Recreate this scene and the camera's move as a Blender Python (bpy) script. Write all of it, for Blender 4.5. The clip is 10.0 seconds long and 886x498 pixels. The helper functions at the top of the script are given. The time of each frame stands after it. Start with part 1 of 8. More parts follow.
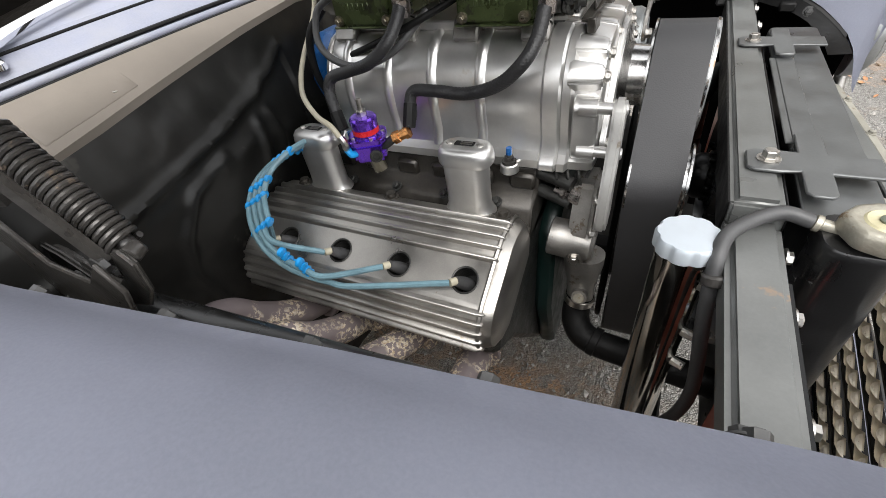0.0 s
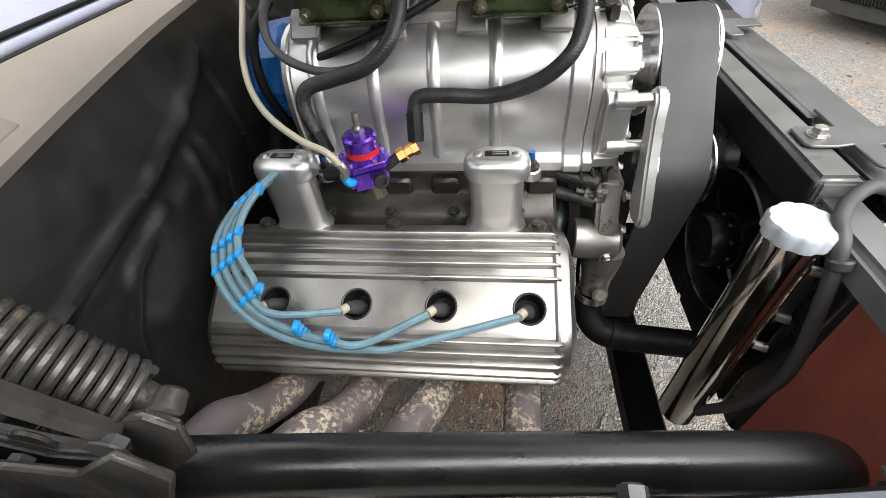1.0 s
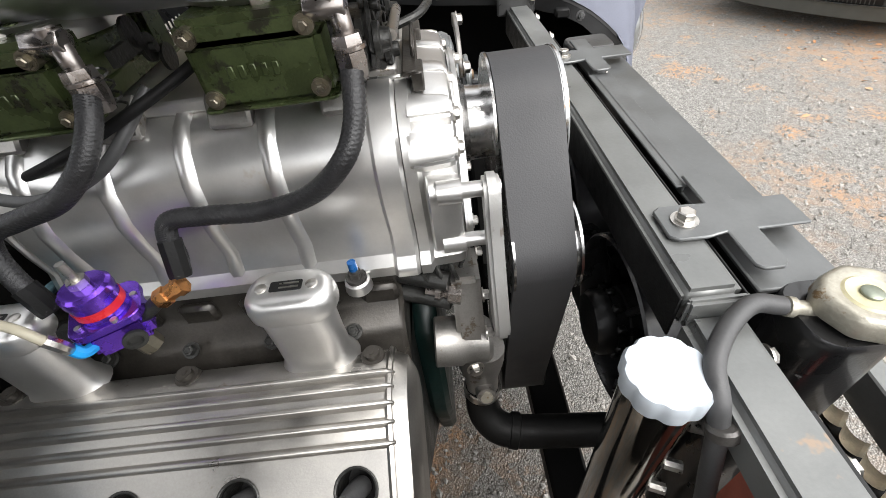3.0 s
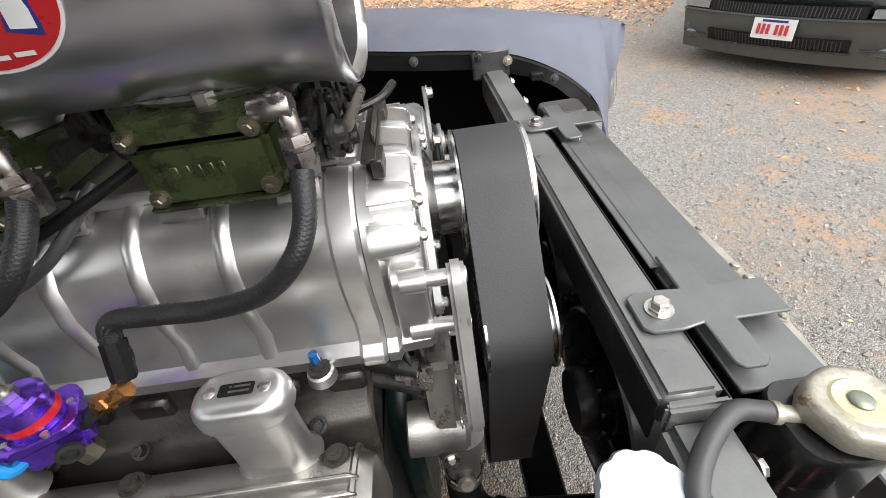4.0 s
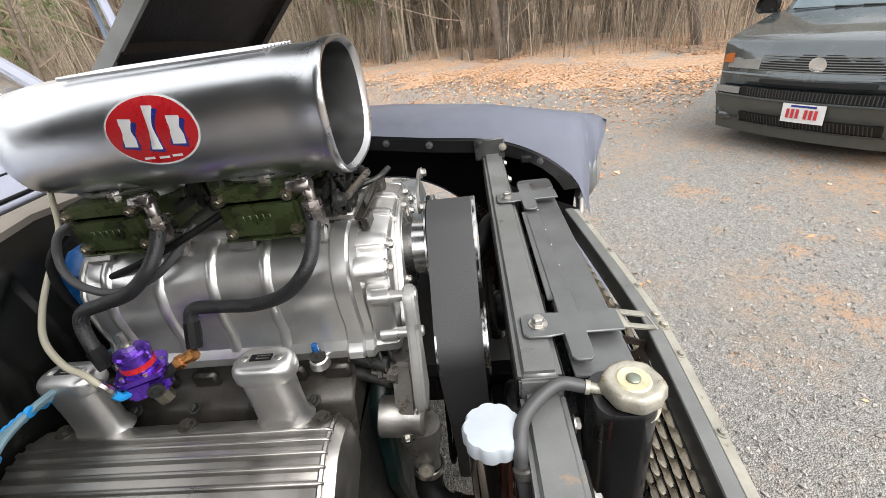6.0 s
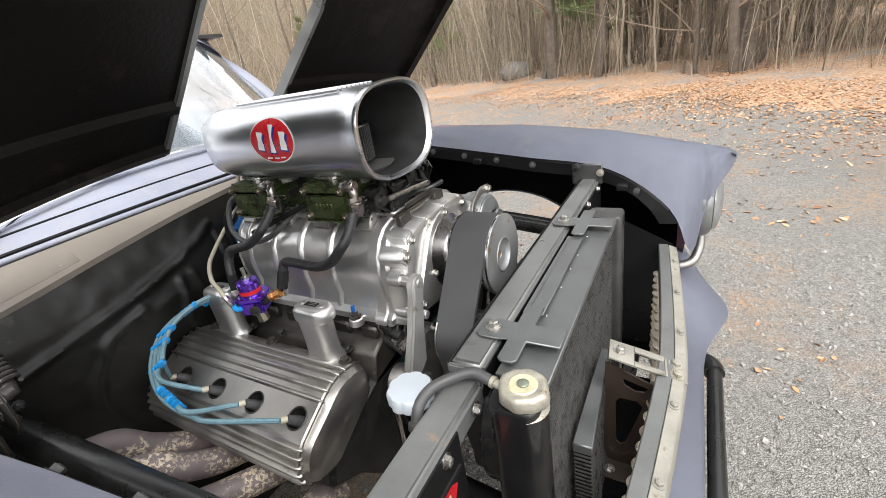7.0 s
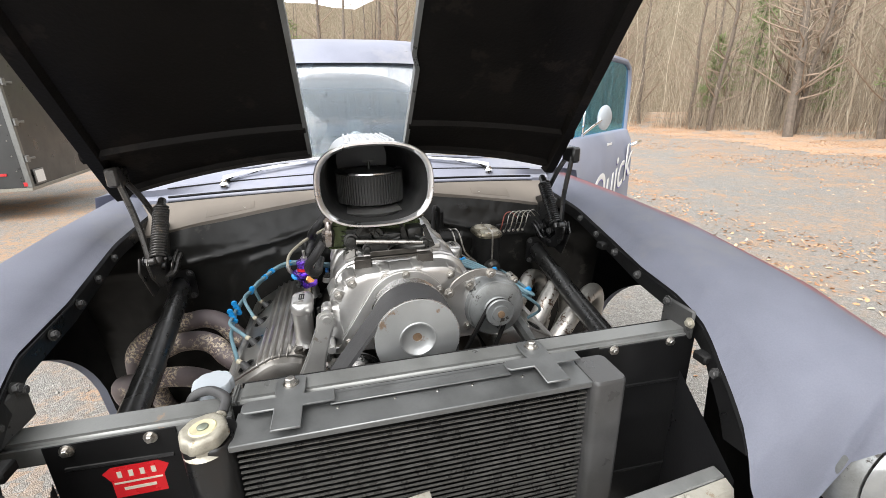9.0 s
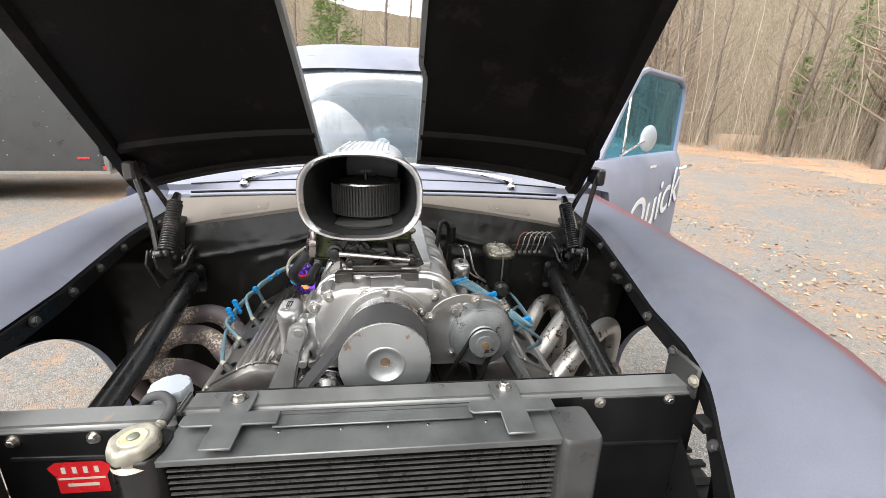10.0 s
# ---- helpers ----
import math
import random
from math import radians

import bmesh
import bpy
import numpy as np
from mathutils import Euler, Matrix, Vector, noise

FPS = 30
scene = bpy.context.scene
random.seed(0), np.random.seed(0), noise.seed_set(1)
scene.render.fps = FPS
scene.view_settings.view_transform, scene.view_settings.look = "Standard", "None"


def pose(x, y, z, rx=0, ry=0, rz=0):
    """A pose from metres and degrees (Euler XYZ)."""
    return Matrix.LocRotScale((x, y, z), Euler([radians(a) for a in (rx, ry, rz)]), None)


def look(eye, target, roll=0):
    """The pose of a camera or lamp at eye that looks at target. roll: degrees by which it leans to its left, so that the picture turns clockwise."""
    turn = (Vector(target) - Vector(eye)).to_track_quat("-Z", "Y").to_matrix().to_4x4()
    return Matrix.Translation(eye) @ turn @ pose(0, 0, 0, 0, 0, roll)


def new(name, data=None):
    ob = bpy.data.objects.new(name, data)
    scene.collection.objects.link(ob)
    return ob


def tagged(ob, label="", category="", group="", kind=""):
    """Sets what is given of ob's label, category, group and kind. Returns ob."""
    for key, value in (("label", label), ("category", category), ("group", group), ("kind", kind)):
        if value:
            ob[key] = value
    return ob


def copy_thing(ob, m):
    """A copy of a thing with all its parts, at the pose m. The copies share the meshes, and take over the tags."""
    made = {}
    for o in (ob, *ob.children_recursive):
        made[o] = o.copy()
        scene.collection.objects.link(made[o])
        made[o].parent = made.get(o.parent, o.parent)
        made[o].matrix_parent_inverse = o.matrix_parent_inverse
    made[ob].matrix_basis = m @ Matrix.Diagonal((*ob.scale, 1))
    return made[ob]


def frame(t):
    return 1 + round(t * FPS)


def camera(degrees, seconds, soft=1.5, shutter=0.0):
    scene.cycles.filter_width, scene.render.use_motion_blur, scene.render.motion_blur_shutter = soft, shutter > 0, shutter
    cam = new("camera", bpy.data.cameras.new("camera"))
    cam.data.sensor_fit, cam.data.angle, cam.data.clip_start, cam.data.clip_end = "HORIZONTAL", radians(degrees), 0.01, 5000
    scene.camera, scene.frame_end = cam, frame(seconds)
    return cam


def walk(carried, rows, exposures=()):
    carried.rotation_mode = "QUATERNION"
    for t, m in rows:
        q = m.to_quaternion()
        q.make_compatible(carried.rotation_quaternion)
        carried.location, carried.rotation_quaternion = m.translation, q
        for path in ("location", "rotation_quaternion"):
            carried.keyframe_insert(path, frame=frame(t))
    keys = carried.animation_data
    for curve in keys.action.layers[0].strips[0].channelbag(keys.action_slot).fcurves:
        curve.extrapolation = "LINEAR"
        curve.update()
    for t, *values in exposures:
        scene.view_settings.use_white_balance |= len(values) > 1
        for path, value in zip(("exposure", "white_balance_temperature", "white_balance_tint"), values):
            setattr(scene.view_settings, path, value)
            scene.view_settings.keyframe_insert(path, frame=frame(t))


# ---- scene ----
cam = camera(91.8, 10.0, soft=0.8)
PATH = [
    (0, (0.168, -0.761, 1.208), (-0.631, 0.527, -0.097), -10.0),
    (0.5, (0.012, -0.737, 1.208), (-0.537, 0.638, -0.138), -9.3),
    (1, (-0.1, -0.719, 1.2), (-0.326, 0.71, -0.18), -5.4),
    (1.5, (-0.104, -0.704, 1.221), (-0.307, 0.726, -0.162), -5.5),
    (2, (-0.077, -0.663, 1.219), (-0.227, 0.768, -0.17), -6.2),
    (2.5, (0.022, -0.573, 1.198), (-0.043, 0.856, -0.2), -8.1),
    (3, (0.07, -0.508, 1.192), (0.022, 0.941, -0.186), -8.1),
    (3.2, (0.084, -0.482, 1.197), (0.044, 0.985, -0.161), -8.1),
    (4.3, (0.108, -0.461, 1.214), (0.113, 1.132, 0.006), -8.3),
    (4.5, (0.109, -0.463, 1.216), (0.116, 1.143, 0.023), -8.3),
    (5, (0.107, -0.475, 1.228), (0.126, 1.158, 0.072), -8.3),
    (5.2, (0.113, -0.497, 1.244), (0.121, 1.153, 0.114), -8.7),
    (6.3, (0.278, -0.718, 1.293), (-0.032, 1.021, 0.355), -7.8),
    (6.5, (0.321, -0.741, 1.288), (-0.112, 0.983, 0.371), -8.1),
    (7, (0.532, -0.702, 1.299), (-0.445, 0.838, 0.477), -9.8),
    (7.5, (0.647, -0.571, 1.299), (-0.687, 0.718, 0.553), -8.5),
    (8, (0.703, -0.38, 1.307), (-0.829, 0.703, 0.614), -5.8),
    (8.5, (0.839, -0.221, 1.316), (-0.915, 0.478, 0.655), -1.9),
    (9, (0.928, -0.104, 1.341), (-0.914, 0.334, 0.7), -1.1),
    (9.5, (0.89, -0.02, 1.346), (-0.982, 0.327, 0.734), 0.8),
    (10, (0.889, 0.03, 1.35), (-1.003, 0.256, 0.741), 1.8),
]

walk(cam, [(t, look(eye, target, roll)) for t, eye, target, roll in PATH], [(0, 1.87), (1, 2.22), (2.5, 2.26), (3.2, 2.14), (4.5, 2.04), (7, 1.97), (8.5, 2.01), (10, 2.1)])

# ---- light ----
SUN_EL, SUN_AZ = 58.0, -48.0
world = bpy.data.worlds.new("overcast_sky")
scene.world = world
world.use_nodes = True
wn, wl = world.node_tree.nodes, world.node_tree.links
sky = wn.new("ShaderNodeTexSky")
sky.sky_type, sky.sun_disc = "NISHITA", False
sky.sun_elevation, sky.sun_rotation = radians(SUN_EL), radians(90 - SUN_AZ)
sky.air_density, sky.dust_density = 1.0, 0.4
soft = wn.new("ShaderNodeHueSaturation")
soft.inputs["Saturation"].default_value = 0.06
wl.new(sky.outputs[0], soft.inputs["Color"])
wl.new(soft.outputs[0], wn["Background"].inputs["Color"])
wn["Background"].inputs["Strength"].default_value = 0.15
sun = new("sun", bpy.data.lights.new("sun", "SUN"))
sun.data.energy, sun.data.angle, sun.data.color = 0.95, radians(45), (1.0, 0.965, 0.925)
sd = Vector((math.cos(radians(SUN_EL)) * math.cos(radians(SUN_AZ)), math.cos(radians(SUN_EL)) * math.sin(radians(SUN_AZ)), math.sin(radians(SUN_EL))))
sun.matrix_basis = look(sd * 30, (0, 0, 0))

# ---- materials ----


def nodes_of(name):
    m = bpy.data.materials.new(name)
    m.use_nodes = True
    return m, m.node_tree.nodes, m.node_tree.links, m.node_tree.nodes["Principled BSDF"]


def noise_node(n, l, scale, detail=4, rough=0.6, space="Object", kind="noise"):
    tc = n.new("ShaderNodeTexCoord")
    if kind == "noise":
        t = n.new("ShaderNodeTexNoise")
        t.inputs["Detail"].default_value, t.inputs["Roughness"].default_value = detail, rough
    else:
        t = n.new("ShaderNodeTexVoronoi")
    t.inputs["Scale"].default_value = scale
    l.new(tc.outputs[space], t.inputs["Vector"])
    return t


def ramp(n, l, src, stops):
    r = n.new("ShaderNodeValToRGB")
    e = r.color_ramp.elements
    e[0].position, e[0].color = stops[0][0], (*stops[0][1], 1)
    e[1].position, e[1].color = stops[-1][0], (*stops[-1][1], 1)
    for p, c in stops[1:-1]:
        x = e.new(p)
        x.color = (*c, 1)
    l.new(src, r.inputs[0])
    return r


def mixc(n, l, fac, a, b, mode="MIX"):
    x = n.new("ShaderNodeMix")
    x.data_type, x.blend_type = "RGBA", mode
    for i, v in ((0, fac), (6, a), (7, b)):
        if isinstance(v, (int, float)):
            x.inputs[i].default_value = v
        elif isinstance(v, tuple):
            x.inputs[i].default_value = (*v, 1)
        else:
            l.new(v, x.inputs[i])
    return x.outputs[2]


def mk(name, base, rough=0.5, metal=0.0, var=0.2, scale=12.0, bump=0.15, bscale=250.0, spots=None, coat=0.0, rvar=0.12, gloss=None, dent=0.0):
    """A surface with stains at one scale and grain at another; spots: (colour, scale, threshold)."""
    m, n, l, b = nodes_of(name)
    big, fine = noise_node(n, l, scale), noise_node(n, l, bscale, 2)
    dark, light = tuple(c * (1 - var) for c in base), tuple(min(1, c * (1 + var)) for c in base)
    col = ramp(n, l, big.outputs["Fac"], ((0.3, dark), (0.7, light))).outputs[0]
    col = mixc(n, l, 0.25 * min(1, var * 3), col, ramp(n, l, fine.outputs["Fac"], ((0.3, dark), (0.7, light))).outputs[0])
    if spots:
        sp = noise_node(n, l, spots[1], 5, 0.7)
        mask = ramp(n, l, sp.outputs["Fac"], ((spots[2], (0, 0, 0)), (spots[2] + (0.04 if spots[1] > 3 else 0.16), (1, 1, 1)))).outputs[0]
        col = mixc(n, l, mask, col, spots[0])
    l.new(col, b.inputs["Base Color"])
    rr = n.new("ShaderNodeMapRange")
    rr.inputs[1].default_value, rr.inputs[2].default_value = 0.3, 0.7
    rr.inputs[3].default_value, rr.inputs[4].default_value = max(0.03, rough - rvar), min(1, rough + rvar)
    l.new(big.outputs["Fac"], rr.inputs[0])
    l.new(rr.outputs[0], b.inputs["Roughness"])
    b.inputs["Metallic"].default_value = metal
    b.inputs["Coat Weight"].default_value = coat
    if gloss is not None:
        b.inputs["Specular IOR Level"].default_value = gloss
    if bump:
        bp = n.new("ShaderNodeBump")
        bp.inputs["Strength"].default_value, bp.inputs["Distance"].default_value = bump, 0.002
        l.new(fine.outputs["Fac"], bp.inputs["Height"])
        l.new(bp.outputs[0], b.inputs["Normal"])
        if dent:  # shallow waves of hand-beaten sheet metal
            wave, bq = noise_node(n, l, 7.0, 2), n.new("ShaderNodeBump")
            bq.inputs["Strength"].default_value, bq.inputs["Distance"].default_value = dent, 0.03
            l.new(wave.outputs["Fac"], bq.inputs["Height"])
            l.new(bq.outputs[0], bp.inputs["Normal"])
    return m


M_PAINT = mk("matte_blue_grey_paint", (0.24, 0.252, 0.307), 0.55, 0, 0.24, 2.0, 0.03, 400, ((0.275, 0.279, 0.303), 2.6, 0.54), gloss=0.14)
M_BLACK = mk("satin_black_paint", (0.0028, 0.0028, 0.003), 0.5, 0, 0.4, 9, 0.1, 180, gloss=0.16)
M_BLACKGLOSS = mk("gloss_black_paint", (0.007, 0.007, 0.0073), 0.3, 0, 0.3, 12, 0.08, 300, ((0.1, 0.1, 0.098), 70, 0.67), coat=0.35)
M_FIRE = mk("dusty_black_sheet", (0.0115, 0.0113, 0.0105), 0.38, 0, 0.6, 5, 0.3, 30, ((0.036, 0.034, 0.03), 7, 0.61), gloss=0.28, dent=0.5)
M_HOOD = mk("hood_underside_black", (0.0056, 0.0048, 0.0042), 0.5, 0, 0.5, 4, 0.35, 120, ((0.0125, 0.0102, 0.0085), 6, 0.6), gloss=0.13)
M_TAN = mk("tan_grey_primer", (0.16, 0.141, 0.121), 0.62, 0, 0.12, 6, 0.04, 250, ((0.1, 0.085, 0.07), 40, 0.76), gloss=0.15)
M_GREY = mk("grey_bar_paint", (0.165, 0.169, 0.164), 0.38, 0.4, 0.2, 14, 0.06, 300, ((0.26, 0.2, 0.15), 13, 0.67))
M_DKGREY = mk("dark_grey_tank_paint", (0.05, 0.05, 0.05), 0.36, 0.1, 0.3, 18, 0.1, 200, ((0.26, 0.26, 0.25), 60, 0.7))
M_BRACKET = mk("grey_bracket_steel", (0.15, 0.155, 0.155), 0.42, 0.6, 0.2, 14, 0.06, 250, ((0.2, 0.2, 0.19), 40, 0.7))
M_POLISH = mk("polished_aluminium", (0.55, 0.545, 0.54), 0.24, 1, 0.1, 16, 0.04, 300, rvar=0.08)
M_CAST = mk("satin_cast_aluminium", (0.63, 0.622, 0.607), 0.35, 0.92, 0.14, 13, 0.02, 420, ((0.56, 0.525, 0.48), 10, 0.66), rvar=0.06)
M_COVER = mk("finned_cast_aluminium", (0.365, 0.35, 0.327), 0.36, 0.94, 0.24, 9, 0.06, 420, ((0.26, 0.23, 0.195), 14, 0.64), rvar=0.13)
M_RAW = mk("rough_cast_aluminium", (0.3, 0.29, 0.275), 0.44, 0.85, 0.25, 25, 0.12, 420, ((0.18, 0.15, 0.12), 24, 0.6))
M_CHROME = mk("chrome", (0.9, 0.9, 0.9), 0.06, 1, 0.02, 30, 0.0, 100, rvar=0.03)
M_DARKCHROME = mk("smoked_chrome", (0.5, 0.49, 0.46), 0.1, 1, 0.15, 30, 0.02, 100, rvar=0.04)
M_STEEL = mk("bolt_steel", (0.5, 0.48, 0.45), 0.35, 1, 0.25, 80, 0.1, 400)
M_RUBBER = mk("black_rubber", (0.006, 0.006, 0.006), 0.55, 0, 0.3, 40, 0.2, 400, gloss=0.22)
M_BELT = mk("ribbed_belt_rubber", (0.04, 0.04, 0.042), 0.6, 0, 0.15, 8, 0.15, 500)
M_GREYHOSE = mk("grey_rubber_hose", (0.05, 0.05, 0.051), 0.5, 0, 0.25, 50, 0.1, 300)
M_HEADER_S = mk("silver_exhaust_coating", (0.42, 0.41, 0.385), 0.42, 0.75, 0.3, 14, 0.3, 150, ((0.09, 0.055, 0.035), 26, 0.58))
M_WIRE = mk("blue_ignition_wire", (0.12, 0.21, 0.25), 0.42, 0, 0.2, 40, 0.05, 300)
M_CLIP = mk("bright_blue_plastic", (0.01, 0.25, 0.6), 0.35, 0, 0.1, 40, 0, 300)
M_BLUE = mk("blue_enamel", (0.01, 0.08, 0.25), 0.25, 0.1, 0.2, 20, 0.03, 200)
M_PURPLE = mk("purple_anodised", (0.16, 0.06, 0.55), 0.22, 0.85, 0.15, 40, 0.03, 300)
M_BRASS = mk("brass_fitting", (0.7, 0.33, 0.12), 0.3, 1, 0.2, 60, 0.05, 300)
M_OLIVE = mk("olive_zinc_chromate", (0.055, 0.072, 0.028), 0.3, 0.45, 0.5, 24, 0.12, 400, ((0.025, 0.026, 0.016), 22, 0.55))
M_BRAID = mk("black_braided_hose", (0.016, 0.016, 0.017), 0.42, 0.1, 0.3, 60, 0.3, 700)
M_OIL = mk("oily_dark_iron", (0.035, 0.035, 0.033), 0.4, 0.5, 0.5, 30, 0.4, 200)
M_GREEN = mk("dark_green_engine_paint", (0.006, 0.018, 0.016), 0.4, 0.1, 0.3, 30, 0.1, 200)
M_REDBROWN = mk("red_oxide_primer", (0.46, 0.125, 0.085), 0.5, 0, 0.25, 12, 0.1, 200, ((0.45, 0.28, 0.22), 60, 0.76))
M_WHITE = mk("white_plastic", (0.75, 0.75, 0.74), 0.4, 0, 0.05, 30, 0, 100)
M_LINE = mk("beige_vinyl_line", (0.36, 0.33, 0.25), 0.45, 0, 0.1, 30, 0, 100)
M_RED = mk("red_decal", (0.48, 0.015, 0.02), 0.3, 0, 0.06, 30, 0, 100)
M_DECALBLUE = mk("navy_decal", (0.02, 0.03, 0.2), 0.3, 0, 0.06, 30, 0, 100)
M_RUST = mk("rusty_dirty_cap", (0.34, 0.32, 0.265), 0.38, 0.4, 0.3, 40, 0.25, 300, ((0.2, 0.13, 0.065), 34, 0.6))
M_YELLOWED = mk("yellowed_insert", (0.5, 0.46, 0.3), 0.5, 0.1, 0.2, 60, 0.1, 300)
M_RIVET = mk("grey_green_rivet", (0.2, 0.22, 0.175), 0.4, 0.5, 0.2, 60, 0.1, 300)
M_BRACE = mk("rusty_brown_black_plate", (0.035, 0.024, 0.018), 0.5, 0.1, 0.35, 18, 0.15, 200, ((0.075, 0.045, 0.028), 30, 0.66))
M_FILTER = mk("pleated_filter_paper", (0.03, 0.03, 0.029), 0.7, 0, 0.2, 60, 0.2, 300)
M_HINGE = mk("dusty_grey_hinge_steel", (0.05, 0.047, 0.044), 0.34, 0.25, 0.5, 16, 0.3, 200, ((0.15, 0.118, 0.09), 22, 0.62))
# pale blue base stands in for the sky mirrored in polished metal
M_CAP = mk("sky_tinted_aluminium", (0.56, 0.61, 0.66), 0.42, 0.5, 0.04, 30, 0, 300, rvar=0.04)
M_BAR = mk("dusty_gloss_black_tube", (0.014, 0.014, 0.0138), 0.28, 0, 0.35, 10, 0.1, 300, ((0.08, 0.077, 0.073), 45, 0.68), gloss=0.6)
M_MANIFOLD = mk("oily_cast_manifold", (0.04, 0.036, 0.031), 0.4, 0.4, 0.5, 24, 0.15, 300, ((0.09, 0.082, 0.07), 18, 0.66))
M_ALT = mk("dull_grey_alternator_casting", (0.24, 0.25, 0.25), 0.42, 0.7, 0.25, 22, 0.15, 300, ((0.05, 0.045, 0.04), 20, 0.62))
M_BAFFLE = mk("rubbed_black_sheet", (0.026, 0.026, 0.028), 0.3, 0, 0.4, 7, 0.12, 150, ((0.09, 0.09, 0.088), 50, 0.72), gloss=0.8)
M_NICKEL = mk("dull_nickel_fitting", (0.3, 0.275, 0.26), 0.28, 0.95, 0.2, 60, 0.05, 300)
M_BLAST = mk("bead_blasted_aluminium", (0.4, 0.395, 0.38), 0.46, 0.7, 0.15, 14, 0.08, 420, ((0.26, 0.235, 0.2), 16, 0.66))
M_CREAM = mk("cream_print", (0.5, 0.46, 0.38), 0.4, 0, 0.08, 30, 0, 100)
M_RUSTNUT = mk("rusty_nut", (0.2, 0.135, 0.085), 0.5, 0.5, 0.3, 60, 0.2, 300)
M_SCREW = mk("bronzed_screw", (0.21, 0.19, 0.145), 0.35, 0.9, 0.25, 60, 0.1, 300)
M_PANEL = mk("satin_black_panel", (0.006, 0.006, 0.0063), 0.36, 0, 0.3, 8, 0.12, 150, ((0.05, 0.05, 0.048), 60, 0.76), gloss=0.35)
M_FACE = mk("machined_pulley_face", (0.4, 0.41, 0.41), 0.45, 0.85, 0.1, 12, 0.05, 300, ((0.3, 0.22, 0.16), 14, 0.63))
M_SCOOP = mk("brushed_scoop_aluminium", (0.72, 0.73, 0.745), 0.32, 1, 0.06, 9, 0.04, 160, rvar=0.07)
M_FINS = mk("radiator_fin_black", (0.003, 0.003, 0.0032), 0.55, 0.0, 0.3, 30, 0.1, 300, gloss=0.15)
M_GRILLE = mk("weathered_grille_plating", (0.6, 0.55, 0.46), 0.5, 0.1, 0.25, 40, 0.15, 300, ((0.2, 0.14, 0.09), 60, 0.66))
M_OFFWHITE = mk("chalky_offwhite_edge", (0.25, 0.24, 0.205), 0.55, 0.1, 0.2, 25, 0.1, 200, ((0.17, 0.13, 0.09), 38, 0.62))
M_VAN = mk("dark_green_metallic_van", (0.085, 0.1, 0.105), 0.2, 0.55, 0.12, 5, 0, 100, coat=0.9)
M_VANTRIM = mk("black_van_plastic", (0.006, 0.006, 0.006), 0.5, 0, 0.2, 30, 0.1, 300, gloss=0.35)
M_VANLOW = mk("dark_grey_bumper_plastic", (0.075, 0.077, 0.07), 0.45, 0, 0.15, 8, 0.05, 200)
M_LAMP = mk("clear_lamp_lens", (0.3, 0.31, 0.31), 0.1, 0.5, 0.1, 30, 0, 100)
M_AMBER = mk("amber_lens", (0.38, 0.11, 0.03), 0.15, 0, 0.1, 30, 0, 100)
M_TYRE = mk("tyre_rubber", (0.015, 0.015, 0.015), 0.7, 0, 0.3, 30, 0.3, 200)
M_TRAILER = mk("black_trailer_skin", (0.035, 0.036, 0.036), 0.35, 0.1, 0.3, 3, 0.05, 100)
M_BARK = mk("grey_brown_bark", (0.14, 0.115, 0.092), 0.85, 0, 0.4, 6, 0.6, 40)
M_TWIG = mk("bare_twig", (0.26, 0.2, 0.15), 0.85, 0, 0.3, 3, 0.2, 60)
M_PINE = mk("pine_needles", (0.15, 0.21, 0.07), 0.7, 0, 0.4, 3, 0.2, 60)
M_ROCK = mk("grey_rock", (0.2, 0.185, 0.17), 0.85, 0, 0.3, 4, 0.6, 40)


def glass_mat(name, tint, rough=0.02, clear=1.0):
    """Tinted glass; clear below one leaves a pale film of dust on it."""
    m, n, l, b = nodes_of(name)
    b.inputs["Base Color"].default_value = (*tint, 1)
    b.inputs["Roughness"].default_value = rough
    b.inputs["Transmission Weight"].default_value = clear
    b.inputs["IOR"].default_value = 1.32
    return m


def header_mat():
    """Purple-grey scale that has flaked to cream in dense patches."""
    m, n, l, b = nodes_of("scaled_exhaust_steel")
    big, mid, fine = noise_node(n, l, 9, 3), noise_node(n, l, 125, 3, 0.55), noise_node(n, l, 260, 3)
    col = ramp(n, l, big.outputs["Fac"], ((0.3, (0.14, 0.115, 0.118)), (0.7, (0.235, 0.195, 0.195)))).outputs[0]
    where = ramp(n, l, big.outputs["Fac"], ((0.47, (0, 0, 0)), (0.55, (1, 1, 1)))).outputs[0]
    flake = ramp(n, l, mid.outputs["Fac"], ((0.485, (0, 0, 0)), (0.53, (1, 1, 1)))).outputs[0]
    tint = ramp(n, l, fine.outputs["Fac"], ((0.35, (0.45, 0.33, 0.2)), (0.6, (0.72, 0.65, 0.53)))).outputs[0]
    mask = mixc(n, l, 1.0, where, flake, "MULTIPLY")
    l.new(mixc(n, l, mask, col, tint), b.inputs["Base Color"])
    b.inputs["Roughness"].default_value, b.inputs["Metallic"].default_value = 0.55, 0.1
    bp = n.new("ShaderNodeBump")
    bp.inputs["Strength"].default_value, bp.inputs["Distance"].default_value = 0.4, 0.002
    l.new(mask, bp.inputs["Height"])
    l.new(bp.outputs[0], b.inputs["Normal"])
    return m


M_HEADER = header_mat()
M_GLASS = glass_mat("window_glass", (0.43, 0.51, 0.57), 0.02, 0.94)
M_BLUEGLASS = glass_mat("blue_tinted_glass", (0.12, 0.48, 0.76))


